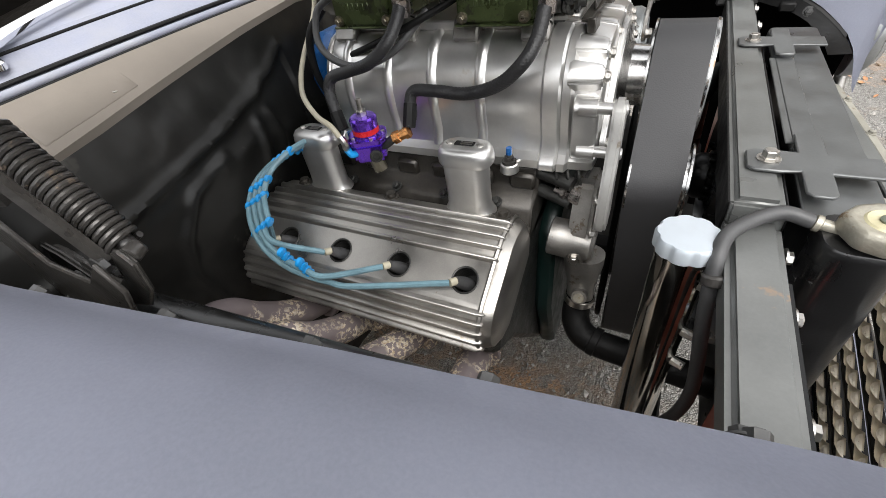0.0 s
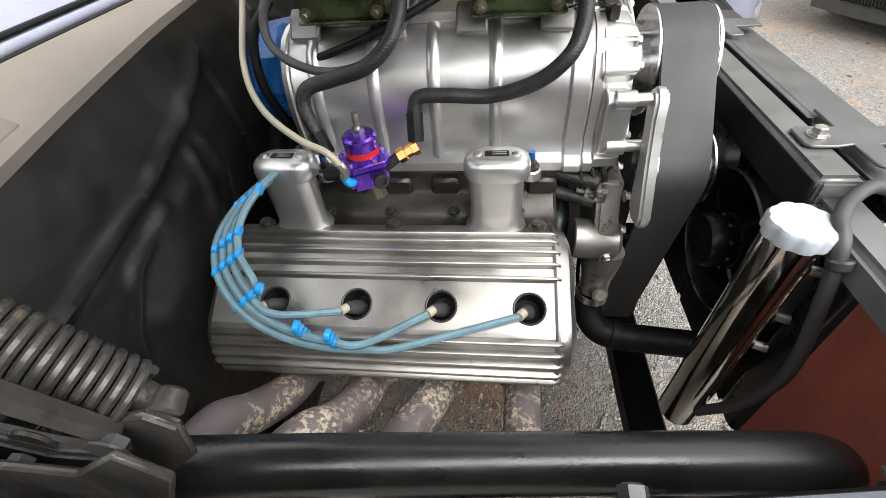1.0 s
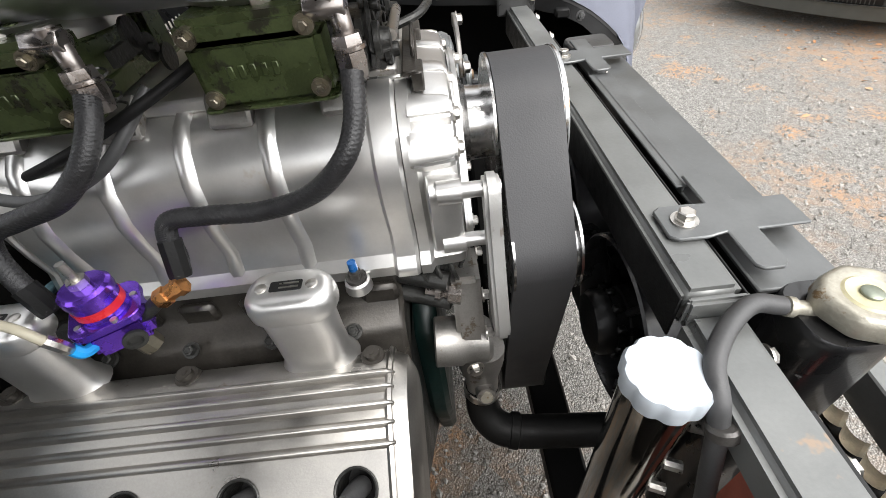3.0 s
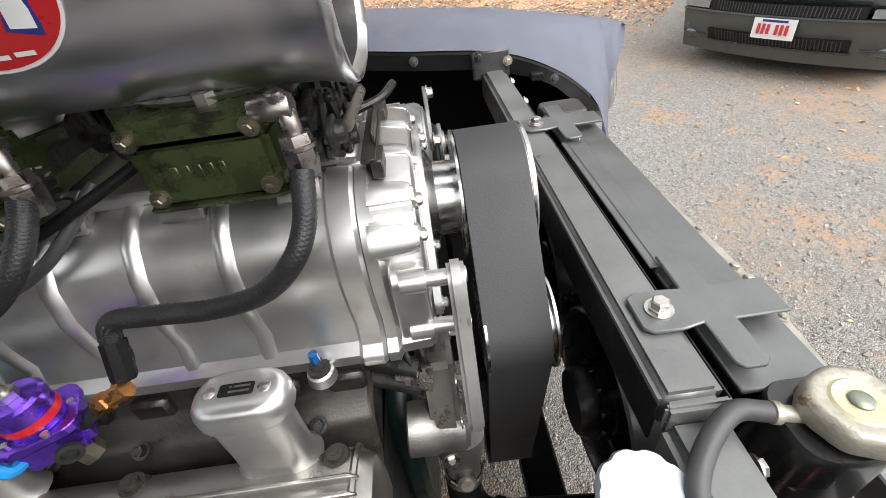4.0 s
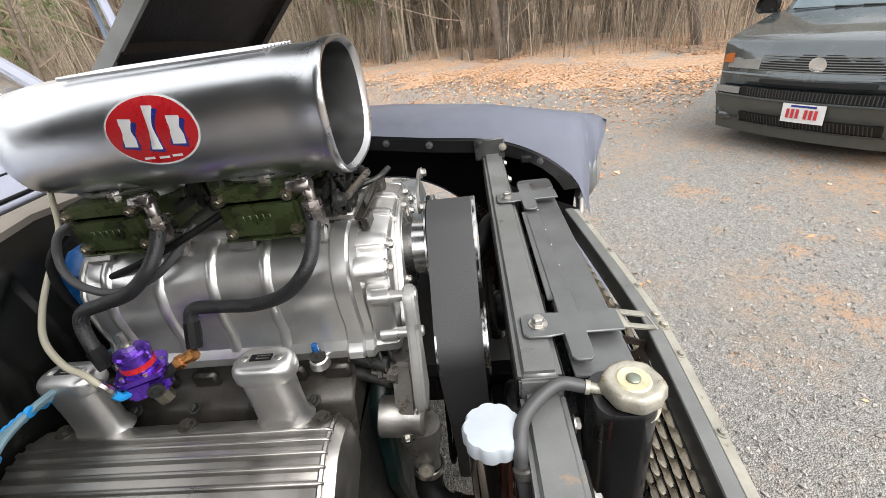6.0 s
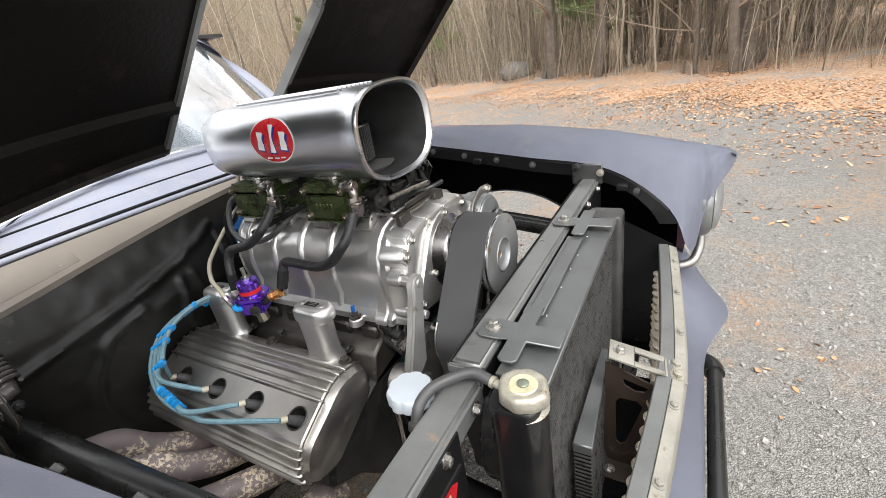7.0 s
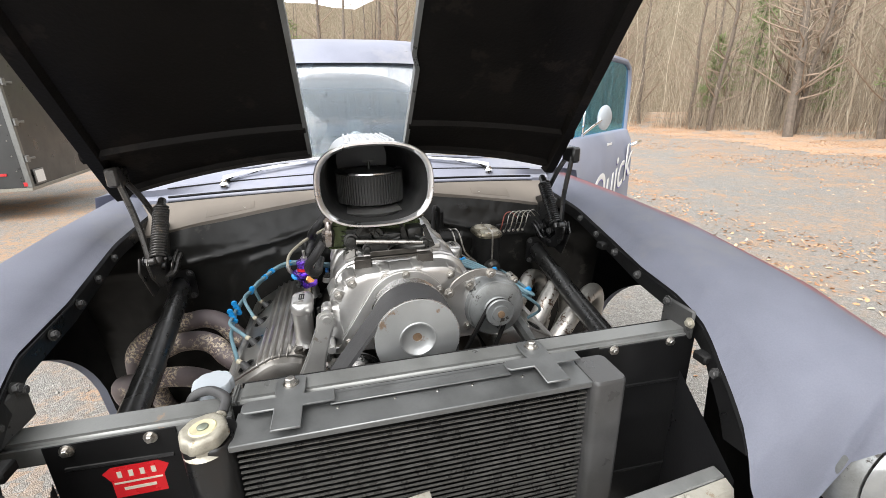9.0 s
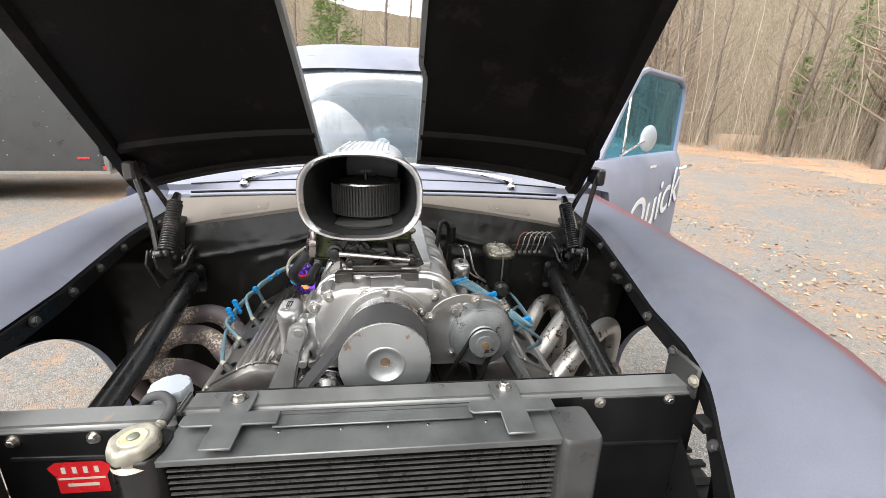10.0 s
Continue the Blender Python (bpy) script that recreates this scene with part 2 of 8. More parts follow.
def gravel_mat():
    m, n, l, b = nodes_of("crushed_gravel")
    v = noise_node(n, l, 70, kind="voronoi")
    v2 = noise_node(n, l, 165, kind="voronoi")
    v3 = noise_node(n, l, 20, kind="voronoi")
    col = ramp(n, l, v.outputs["Color"], ((0.0, (0.12, 0.115, 0.105)), (0.45, (0.29, 0.281, 0.263)), (0.8, (0.4, 0.388, 0.362)), (1.0, (0.62, 0.6, 0.56)))).outputs[0]
    col2 = ramp(n, l, v2.outputs["Color"], ((0.0, (0.1, 0.096, 0.09)), (0.6, (0.32, 0.31, 0.29)), (1.0, (0.58, 0.56, 0.52)))).outputs[0]
    col = mixc(n, l, 0.5, col, col2)
    gap = ramp(n, l, v2.outputs["Distance"], ((0.3, (1, 1, 1)), (0.8, (0.42, 0.41, 0.39)))).outputs[0]
    col = mixc(n, l, 0.85, col, gap, "MULTIPLY")
    big = noise_node(n, l, 0.7, 5, 0.65)
    col = mixc(n, l, ramp(n, l, big.outputs["Fac"], ((0.4, (0, 0, 0)), (0.7, (0.3, 0.3, 0.3)))).outputs[0], col, (0.19, 0.175, 0.155))
    # leaf crumbs: thick in patches, each crumb its own cell
    tc, sep, back = n.new("ShaderNodeTexCoord"), n.new("ShaderNodeSeparateXYZ"), n.new("ShaderNodeMapRange")
    l.new(tc.outputs["Object"], sep.inputs[0])
    l.new(sep.outputs["X"], back.inputs[0])
    back.inputs[1].default_value, back.inputs[2].default_value = 0.5, -5.0
    back.inputs[3].default_value, back.inputs[4].default_value = 0.0, 0.05
    for scale, lo, hi, tint in ((0.6, 0.47, 0.7, (0.4, 0.255, 0.155)), (1.7, 0.575, 0.65, (0.44, 0.26, 0.145))):
        patch = noise_node(n, l, scale, 7, 0.72)
        thick = n.new("ShaderNodeMath")
        l.new(patch.outputs["Fac"], thick.inputs[0])
        l.new(back.outputs[0], thick.inputs[1])
        mask = ramp(n, l, thick.outputs[0], ((lo, (0, 0, 0)), (hi, (1, 1, 1)))).outputs[0]
        crumb = ramp(n, l, (v3 if scale < 1 else v).outputs["Color"], ((0.25, (0.08, 0.08, 0.08)), (0.75, (1, 1, 1)))).outputs[0]
        col = mixc(n, l, mixc(n, l, 1.0, mask, crumb, "MULTIPLY"), col, tint)
    l.new(col, b.inputs["Base Color"])
    b.inputs["Roughness"].default_value = 0.85
    bp = n.new("ShaderNodeBump")
    bp.inputs["Strength"].default_value, bp.inputs["Distance"].default_value = 0.8, 0.012
    l.new(v2.outputs["Distance"], bp.inputs["Height"])
    bp.invert = True
    l.new(bp.outputs[0], b.inputs["Normal"])
    return m


def island_mat(name, stops, rough=0.8):
    """A colour for each loose piece of a joined mesh."""
    m, n, l, b = nodes_of(name)
    g = n.new("ShaderNodeNewGeometry")
    l.new(ramp(n, l, g.outputs["Random Per Island"], stops).outputs[0], b.inputs["Base Color"])
    b.inputs["Roughness"].default_value = rough
    return m


M_GRAVEL = gravel_mat()
M_STONES = island_mat("loose_stones", ((0, (0.2, 0.19, 0.172)), (0.5, (0.29, 0.277, 0.255)), (1, (0.4, 0.38, 0.35))))
M_LEAVES = island_mat("fallen_leaves", ((0, (0.3, 0.15, 0.075)), (0.4, (0.45, 0.24, 0.12)), (0.7, (0.52, 0.32, 0.18)), (1, (0.56, 0.43, 0.3))))
M_BRUSH = island_mat("dry_brush", ((0, (0.11, 0.085, 0.06)), (0.4, (0.25, 0.205, 0.15)), (0.8, (0.38, 0.325, 0.245)), (1, (0.52, 0.46, 0.365))))


def woods_mat():
    """Bare woods too far off to tell branches apart: tall soft trunks and tangled twigs."""
    m, n, l, b = nodes_of("distant_bare_woods")
    tc = n.new("ShaderNodeTexCoord")
    out = []
    for sc, scale, detail, stops in (((2.4, 2.4, 0.3), 1.2, 6, ((0.32, (0.12, 0.1, 0.068)), (0.5, (0.215, 0.182, 0.13)), (0.7, (0.3, 0.262, 0.19)))),
                                     ((1.0, 1.0, 0.4), 15.0, 8, ((0.4, (0.08, 0.064, 0.042)), (0.52, (0.22, 0.187, 0.134)), (0.64, (0.4, 0.35, 0.265))))):
        mp = n.new("ShaderNodeMapping")
        mp.inputs["Scale"].default_value = sc
        t = n.new("ShaderNodeTexNoise")
        t.inputs["Scale"].default_value, t.inputs["Detail"].default_value, t.inputs["Roughness"].default_value, t.inputs["Distortion"].default_value = scale, detail, 0.72, 0.9
        l.new(tc.outputs["Object"], mp.inputs[0])
        l.new(mp.outputs[0], t.inputs["Vector"])
        out.append(ramp(n, l, t.outputs["Fac"], stops).outputs[0])
    l.new(mixc(n, l, 0.5, out[0], out[1]), b.inputs["Base Color"])
    b.inputs["Roughness"].default_value = 1.0
    return m


M_WOODS = woods_mat()


def litter_mat():
    """Leaves too small to tell apart, with gravel between them."""
    m, n, l, b = nodes_of("leaf_litter")
    v = noise_node(n, l, 28, kind="voronoi")
    col = ramp(n, l, v.outputs["Color"], ((0.0, (0.25, 0.145, 0.085)), (0.5, (0.4, 0.255, 0.16)), (1.0, (0.49, 0.37, 0.265)))).outputs[0]
    g = noise_node(n, l, 75, kind="voronoi")
    gc = ramp(n, l, g.outputs["Color"], ((0.0, (0.13, 0.12, 0.11)), (1.0, (0.4, 0.37, 0.33)))).outputs[0]
    t = noise_node(n, l, 0.8, 6, 0.75)
    col = mixc(n, l, ramp(n, l, t.outputs["Fac"], ((0.5, (0, 0, 0)), (0.6, (1, 1, 1)))).outputs[0], col, gc)
    l.new(col, b.inputs["Base Color"])
    b.inputs["Roughness"].default_value = 0.9
    bp = n.new("ShaderNodeBump")
    bp.inputs["Strength"].default_value, bp.inputs["Distance"].default_value = 0.7, 0.02
    l.new(v.outputs["Distance"], bp.inputs["Height"])
    l.new(bp.outputs[0], b.inputs["Normal"])
    return m


def fender_mat():
    """The matte paint with a rub of red primer along the outer crest."""
    m = M_PAINT.copy()
    m.name = "matte_paint_with_red_rub"
    n, l = m.node_tree.nodes, m.node_tree.links
    b = n["Principled BSDF"]
    src = b.inputs["Base Color"].links[0].from_socket
    tc = n.new("ShaderNodeTexCoord")
    sep = n.new("ShaderNodeSeparateXYZ")
    l.new(tc.outputs["Object"], sep.inputs[0])
    wob = noise_node(n, l, 6, 4, 0.6)
    add = n.new("ShaderNodeMath")
    add.operation = "MULTIPLY_ADD"
    l.new(wob.outputs["Fac"], add.inputs[0])
    add.inputs[1].default_value = 0.05
    l.new(sep.outputs["Y"], add.inputs[2])
    mask = ramp(n, l, add.outputs[0], ((0.8, (0, 0, 0)), (0.835, (0.7, 0.7, 0.7)), (0.875, (0.7, 0.7, 0.7)), (0.92, (0, 0, 0))))
    l.new(mixc(n, l, mask.outputs[0], src, (0.4, 0.13, 0.13)), b.inputs["Base Color"])
    return m


M_LITTER, M_PAINTRED = litter_mat(), fender_mat()

# ---- mesh helpers ----


def basis(p0, p1):
    """A frame at p0 whose z runs to p1."""
    z = (Vector(p1) - Vector(p0)).normalized()
    return Matrix.Translation(p0) @ z.to_track_quat("Z", "Y").to_matrix().to_4x4()


def ringed(bm, rings, closed=True, cap0=True, cap1=True):
    """Skin rings of points that have equal counts."""
    vs = [[bm.verts.new(p) for p in r] for r in rings]
    k = len(vs[0])
    for a, b in zip(vs, vs[1:]):
        for i in range(k if closed else k - 1):
            bm.faces.new((a[i], a[(i + 1) % k], b[(i + 1) % k], b[i]))
    if closed and cap0:
        bm.faces.new(list(reversed(vs[0])))
    if closed and cap1:
        bm.faces.new(vs[-1])
    return vs


def box(bm, c, s, m=None):
    r = bmesh.ops.create_cube(bm, size=1.0, matrix=Matrix.Translation(c) @ (m or Matrix()) @ Matrix.Diagonal((*s, 1)))
    return r["verts"]


def cyl(bm, p0, p1, r0, r1=None, seg=20):
    m, h = basis(p0, p1), (Vector(p1) - Vector(p0)).length
    r1 = r0 if r1 is None else r1
    ringed(bm, [[m @ Vector((r * math.cos(a), r * math.sin(a), z)) for a in (2 * math.pi * i / seg for i in range(seg))] for r, z in ((r0, 0), (r1, h))])


def lathe(bm, p0, p1, profile, seg=28):
    """profile: (radius, height along p0 to p1 in metres)."""
    m = basis(p0, p1)
    ringed(bm, [[m @ Vector((r * math.cos(a), r * math.sin(a), z)) for a in (2 * math.pi * i / seg for i in range(seg))] for r, z in profile])


def smooth_path(pts, n=8):
    pts = [Vector(p) for p in pts]
    q = [2 * pts[0] - pts[1]] + pts + [2 * pts[-1] - pts[-2]]
    out = []
    for i in range(1, len(q) - 2):
        a, b, c, d = q[i - 1:i + 3]
        for k in range(n):
            t = k / n
            out.append(0.5 * ((2 * b) + (c - a) * t + (2 * a - 5 * b + 4 * c - d) * t * t + (3 * b - a - 3 * c + d) * t ** 3))
    return out + [pts[-1]]


def tube(bm, pts, r, seg=10, n=8, radii=None):
    p = smooth_path(pts, n) if n > 1 else [Vector(q) for q in pts]
    rings, up = [], None
    for i, c in enumerate(p):
        d = (p[min(i + 1, len(p) - 1)] - p[max(i - 1, 0)]).normalized()
        if up is None:
            up = d.orthogonal().normalized()
        up = (up - d * up.dot(d)).normalized()
        side = d.cross(up)
        rr = r if radii is None else radii[0] + (radii[1] - radii[0]) * i / (len(p) - 1)
        rings.append([c + rr * (math.cos(a) * up + math.sin(a) * side) for a in (2 * math.pi * k / seg for k in range(seg))])
    ringed(bm, rings)


def plate(bm, poly, h, m=None):
    """Extrude a polygon of (x, y) by h along z of m."""
    m = m or Matrix()
    ringed(bm, [[m @ Vector((x, y, z)) for x, y in poly] for z in (0, h)])


def rrect(w, h, r, k=5):
    out = []
    for cx, cy, a0 in ((w / 2 - r, h / 2 - r, 0), (-w / 2 + r, h / 2 - r, 90), (-w / 2 + r, -h / 2 + r, 180), (w / 2 - r, -h / 2 + r, 270)):
        out += [(cx + r * math.cos(radians(a0 + 90 * i / k)), cy + r * math.sin(radians(a0 + 90 * i / k))) for i in range(k + 1)]
    return out


def hexbolt(bm, p, d, r=0.007, h=0.006, washer=True):
    p, d = Vector(p), Vector(d).normalized()
    if washer:
        cyl(bm, p, p + d * 0.0018, r * 1.45, seg=14)
    cyl(bm, p + d * 0.0015, p + d * h, r, seg=6)
    cyl(bm, p + d * h, p + d * (h + 0.0012), r * 0.8, r * 0.6, seg=6)


def soften(bm, w, angle=35, seg=1):
    bmesh.ops.remove_doubles(bm, verts=bm.verts, dist=1e-5)
    bm.normal_update()
    es = [e for e in bm.edges if len(e.link_faces) == 2 and e.calc_face_angle(0) > radians(angle)]
    bmesh.ops.bevel(bm, geom=es, offset=w, segments=seg, affect="EDGES", clamp_overlap=True)


def mesh_of(name, bm, material, flat=False, sharp=38, normals=True):
    if normals:
        bmesh.ops.recalc_face_normals(bm, faces=bm.faces)
    me = bpy.data.meshes.new(name)
    bm.to_mesh(me)
    bm.free()
    me.materials.append(material)
    if not flat:
        me.polygons.foreach_set("use_smooth", [True] * len(me.polygons))
        me.set_sharp_from_angle(angle=radians(sharp))
    return me




PLACE = {}


def thing(name, label, category, base=(0, 0, 0), group="", kind=""):
    """An empty at a thing's base, which carries its parts."""
    ob = tagged(new(name), label, category, group, kind)
    ob.empty_display_size = 0.05
    ob.matrix_basis = Matrix.Translation(base)
    PLACE[ob] = Matrix.Translation(base)
    return ob


def part(name, bm, material, parent, label="", bevel=0.0, flat=False, sharp=38, seg=1, normals=True):
    """One mesh, modelled in world metres, under a thing or a part."""
    if bevel:
        soften(bm, bevel, seg=seg)
    ob = new(name, mesh_of(name, bm, material, flat, sharp, normals))
    PLACE[ob] = Matrix()
    if parent is not None:
        ob.parent = parent
        ob.matrix_parent_inverse = PLACE[parent].inverted()
    return tagged(ob, label)


def solid(name, bm, material, label, category, group="", kind="", **k):
    """A thing that is one mesh."""
    return tagged(part(name, bm, material, None, **k), label, category, group, kind)


def B():
    return bmesh.new()


def text_mesh(name, body, size, m, material, parent, depth=0.0005, label="", shear=0.0):
    cu = bpy.data.curves.new(name, "FONT")
    cu.body, cu.size, cu.extrude, cu.align_x, cu.align_y, cu.shear = body, size, depth, "CENTER", "CENTER", shear
    tmp = bpy.data.objects.new(name, cu)
    scene.collection.objects.link(tmp)
    dg = bpy.context.evaluated_depsgraph_get()
    me = bpy.data.meshes.new_from_object(tmp.evaluated_get(dg))
    bpy.data.objects.remove(tmp)
    me.transform(m)
    me.materials.clear()
    me.materials.append(material)
    ob = new(name, me)
    PLACE[ob] = Matrix()
    if parent is not None:
        ob.parent = parent
        ob.matrix_parent_inverse = PLACE[parent].inverted()
    return tagged(ob, label)

# ---- ground and surroundings ----
GZ = -0.24
rnd = random.Random(5)
bm = B()
xs = [-300, -120, -60, -30, -15, -8, -4, -2, 0, 2, 4, 8, 15, 30, 60, 120, 300]
g = [[bm.verts.new((x, y, GZ)) for y in xs] for x in xs]
for a, b in zip(g, g[1:]):
    for i in range(len(xs) - 1):
        bm.faces.new((a[i], b[i], b[i + 1], a[i + 1]))
solid("ground", bm, M_GRAVEL, "grey crushed gravel driveway with orange leaf stains", "ground", kind="structure", flat=True)

EDGE = [(65.4, -6.54), (32.7, -2.18), (15.26, 2.73), (5.45, 8.28), (3.16, 10.03), (0.65, 11.99), (-4.69, 15.91), (-11.99, 18.53), (-21.8, 17.44), (-29.43, 8.72), (-31.61, -8.72), (-28.34, -26.16), (-8.72, -32.7), (21.8, -34.88), (54.5, -32.7)]


def edge_point(u):
    """A point on the woods' edge and its outward normal."""
    k = min(int(u * (len(EDGE) - 1)), len(EDGE) - 2)
    f = u * (len(EDGE) - 1) - k
    a, b = Vector((*EDGE[k], 0)), Vector((*EDGE[k + 1], 0))
    d = (b - a).normalized()
    return a.lerp(b, f), Vector((d.y, -d.x, 0))


# loose stones near the car
def scatter_stones():
    vs, fs = [], []
    r = random.Random(11)
    for i in range(15000):
        if i < 9000:
            x, y = r.uniform(-0.7, 2.6), r.uniform(-1.2, 2.6)
        else:
            x, y = r.uniform(-3, 5), r.uniform(-4, 6)
        s = r.uniform(0.004, 0.012) * (1.6 if r.random() < 0.08 else 1)
        m = Matrix.Translation((x, y, GZ + s * 0.25)) @ Euler((r.uniform(0, 6), r.uniform(0, 6), r.uniform(0, 6))).to_matrix().to_4x4() @ Matrix.Diagonal((s, s * r.uniform(0.6, 1), s * r.uniform(0.45, 0.8), 1))
        o = len(vs)
        for p in ((1, 0, 0.1), (-1, 0.1, 0), (0.1, 1, 0), (0, -1, 0.1), (0, 0.1, 1), (0.1, 0, -1)):
            vs.append((m @ Vector(p))[:])
        for f in ((0, 2, 4), (2, 1, 4), (1, 3, 4), (3, 0, 4), (2, 0, 5), (1, 2, 5), (3, 1, 5), (0, 3, 5)):
            fs.append(tuple(o + q for q in f))
    me = bpy.data.meshes.new("loose_stones")
    me.from_pydata(vs, [], fs)
    me.materials.append(M_STONES)
    tagged(new("loose_stones", me), "small grey and tan stones lying on the gravel", "gravel", kind="stuff")


scatter_stones()


def scatter_leaves():
    vs, fs = [], []
    r = random.Random(3)

    def leaf(x, y, z, s):
        m = Matrix.Translation((x, y, z)) @ Euler((r.gauss(0, 0.3), r.gauss(0, 0.3), r.uniform(0, 6.28))).to_matrix().to_4x4()
        o, c = len(vs), r.uniform(0.05, 0.28) * s
        for p in ((-s, 0, c * 0.5), (-s * 0.2, s * 0.5, c), (s * 0.5, s * 0.42, c), (s, 0, 0), (s * 0.5, -s * 0.42, c), (-s * 0.2, -s * 0.5, c), (0.1 * s, 0, 0)):
            vs.append((m @ Vector(p))[:])
        for f in ((0, 6, 1), (1, 6, 2), (2, 6, 3), (3, 6, 4), (4, 6, 5), (5, 6, 0)):
            fs.append(tuple(o + q for q in f))

    for i in range(62000):
        p, nrm = edge_point(r.uniform(0.12, 0.62))
        q = p + nrm * (r.gauss(-0.9, 1.4) if r.random() < 0.93 else -abs(r.gauss(0, 3.2)))
        if noise.noise(Vector((q.x * 0.35, q.y * 0.35, 0))) < -0.18 and (q - p).dot(nrm) < 0:
            continue
        h = max(0, (q - p).dot(nrm)) * 0.1
        leaf(q.x, q.y, GZ + 0.006 + min(h, 0.5), r.uniform(0.014, 0.036))
    for i in range(26000):
        p, nrm = edge_point(r.uniform(0.14, 0.6))
        q = p - nrm * (0.5 + abs(r.gauss(0, 3.4)))
        if noise.noise(Vector((q.x * 0.45, q.y * 0.45, 7))) + 0.5 * noise.noise(Vector((q.x * 1.6, q.y * 1.6, 2))) > 0.12 and not (-4.6 < q.x < 0.9 and abs(q.y) < 1.1):
            leaf(q.x, q.y, GZ + 0.006, r.uniform(0.01, 0.027))
    for i in range(30000):  # drifts on the lot
        x, y = r.uniform(-16, 1.5), r.uniform(1.0, 17)
        if noise.noise(Vector((x * 0.33, y * 0.33, 5))) + 0.6 * noise.noise(Vector((x * 1.1, y * 1.1, 8))) > 0.2 + 0.25 * r.random() and not (-4.6 < x < 0.9 and abs(y) < 1.1):
            leaf(x, y, GZ + 0.006, r.uniform(0.013, 0.034))
    for i in range(2600):
        x, y = r.uniform(-14, 8), r.uniform(-6, 12)
        if noise.noise(Vector((x * 0.4, y * 0.4, 3))) > 0.1 and not (-4.6 < x < 0.9 and abs(y) < 1.1):
            leaf(x, y, GZ + 0.004, r.uniform(0.008, 0.022))
    me = bpy.data.meshes.new("fallen_leaves")
    me.from_pydata(vs, [], fs)
    me.materials.append(M_LEAVES)
    tagged(new("fallen_leaves", me), "orange and tan dry leaves scattered along the woods' edge", "leaves", kind="stuff")


scatter_leaves()

# low leaf-covered bank at the woods' edge
bm = B()
rows = []
for i in range(481):
    p, nrm = edge_point(i / 480)
    rows.append([p + nrm * d + Vector((0, 0, GZ + z + 0.12 * noise.noise(Vector((p.x * 0.5, p.y * 0.5, d))) * (d > 0))) for d, z in ((-2.7 + 3.0 * noise.noise(Vector((p.x * 0.3, p.y * 0.3, 0))) + 1.2 * noise.noise(Vector((p.x * 1.7, p.y * 1.7, 4))), 0.005), (-0.3, 0.012), (0.5, 0.07), (1.5, 0.16), (4, 0.28), (12, 0.5), (40, 0.6))])
ringed(bm, rows, closed=False)
solid("leaf_bank", bm, M_LITTER, "low bank of orange leaf litter under the trees", "ground", kind="structure")


def tree(seed, height, r0, lean=0.03):
    r = random.Random(seed)
    t = thing("tree", "bare grey-brown deciduous tree standing in the woods", "tree", (0, 0, 0), "trees of the woods")
    bm = B()
    p, pts = Vector((0, 0, -0.2)), []
    d = Vector((r.gauss(0, lean), r.gauss(0, lean), 1))
    for i in range(9):
        pts.append(p.copy())
        p = p + d * (height / 8) + Vector((r.gauss(0, 0.09), r.gauss(0, 0.09), 0))
    tube(bm, pts, r0, 9, 2, (r0, r0 * 0.2))
    part("trunk", bm, M_BARK, t)
    bm = B()
    for i in range(int(height * 3.2)):
        k = r.uniform(0.12, 0.98)
        f = k * 8
        a = pts[int(f)].lerp(pts[min(8, int(f) + 1)], f - int(f))
        az, ln = r.uniform(0, 6.28), r.uniform(0.7, 2.4) * (1.25 - k) + 0.5
        q = [a]
        up = r.uniform(0.1, 0.9)
        for j in range(3):
            q.append(q[-1] + Vector((math.cos(az + r.gauss(0, 0.35)), math.sin(az + r.gauss(0, 0.35)), up + 0.15 * j)) * (ln / 3))
        rr = r0 * (1.1 - k) * 0.28 + 0.006
        tube(bm, q, rr, 4, 1, (rr, rr * 0.35))
        for j in range(4):
            s = q[1].lerp(q[3], r.random())
            e = s + Vector((r.gauss(0, 0.4), r.gauss(0, 0.4), r.uniform(0, 0.7)))
            tube(bm, [s, s.lerp(e, 0.5) + Vector((r.gauss(0, 0.06), r.gauss(0, 0.06), 0)), e], 0.005, 3, 1, (0.006, 0.002))
    part("crown", bm, M_TWIG, t)
    return t


KINDS = [tree(20 + i, h, r0, ln) for i, (h, r0, ln) in enumerate(((13, 0.14, 0.03), (15, 0.2, 0.02), (10, 0.09, 0.08), (12, 0.11, 0.05), (8, 0.06, 0.12), (16, 0.26, 0.02)))]
tr = random.Random(77)
used = set()
for i in range(190):
    u = tr.uniform(0.1, 0.72) if i < 160 else tr.uniform(0.72, 1.0)
    p, nrm = edge_point(u)
    q = p + nrm * (0.5 + 13 * tr.random() ** 1.5)
    s = tr.uniform(0.75, 1.2)
    k = tr.choice(KINDS)
    m = Matrix.Translation((q.x, q.y, GZ + 0.1)) @ Euler((0, 0, tr.uniform(0, 6.28))).to_matrix().to_4x4() @ Matrix.Scale(s, 4)
    if k in used:
        copy_thing(k, m)
    else:
        used.add(k)
        k.matrix_basis = m


# two stouter trunks at the edge, one of them leaning
copy_thing(KINDS[5], Matrix.Translation((-13.6, 18.2, GZ)) @ Euler((radians(-5), radians(9), 2.0)).to_matrix().to_4x4() @ Matrix.Scale(0.95, 4))
copy_thing(KINDS[0], Matrix.Translation((-17.8, 18.3, GZ)) @ Euler((0, radians(1), 0.6)).to_matrix().to_4x4())


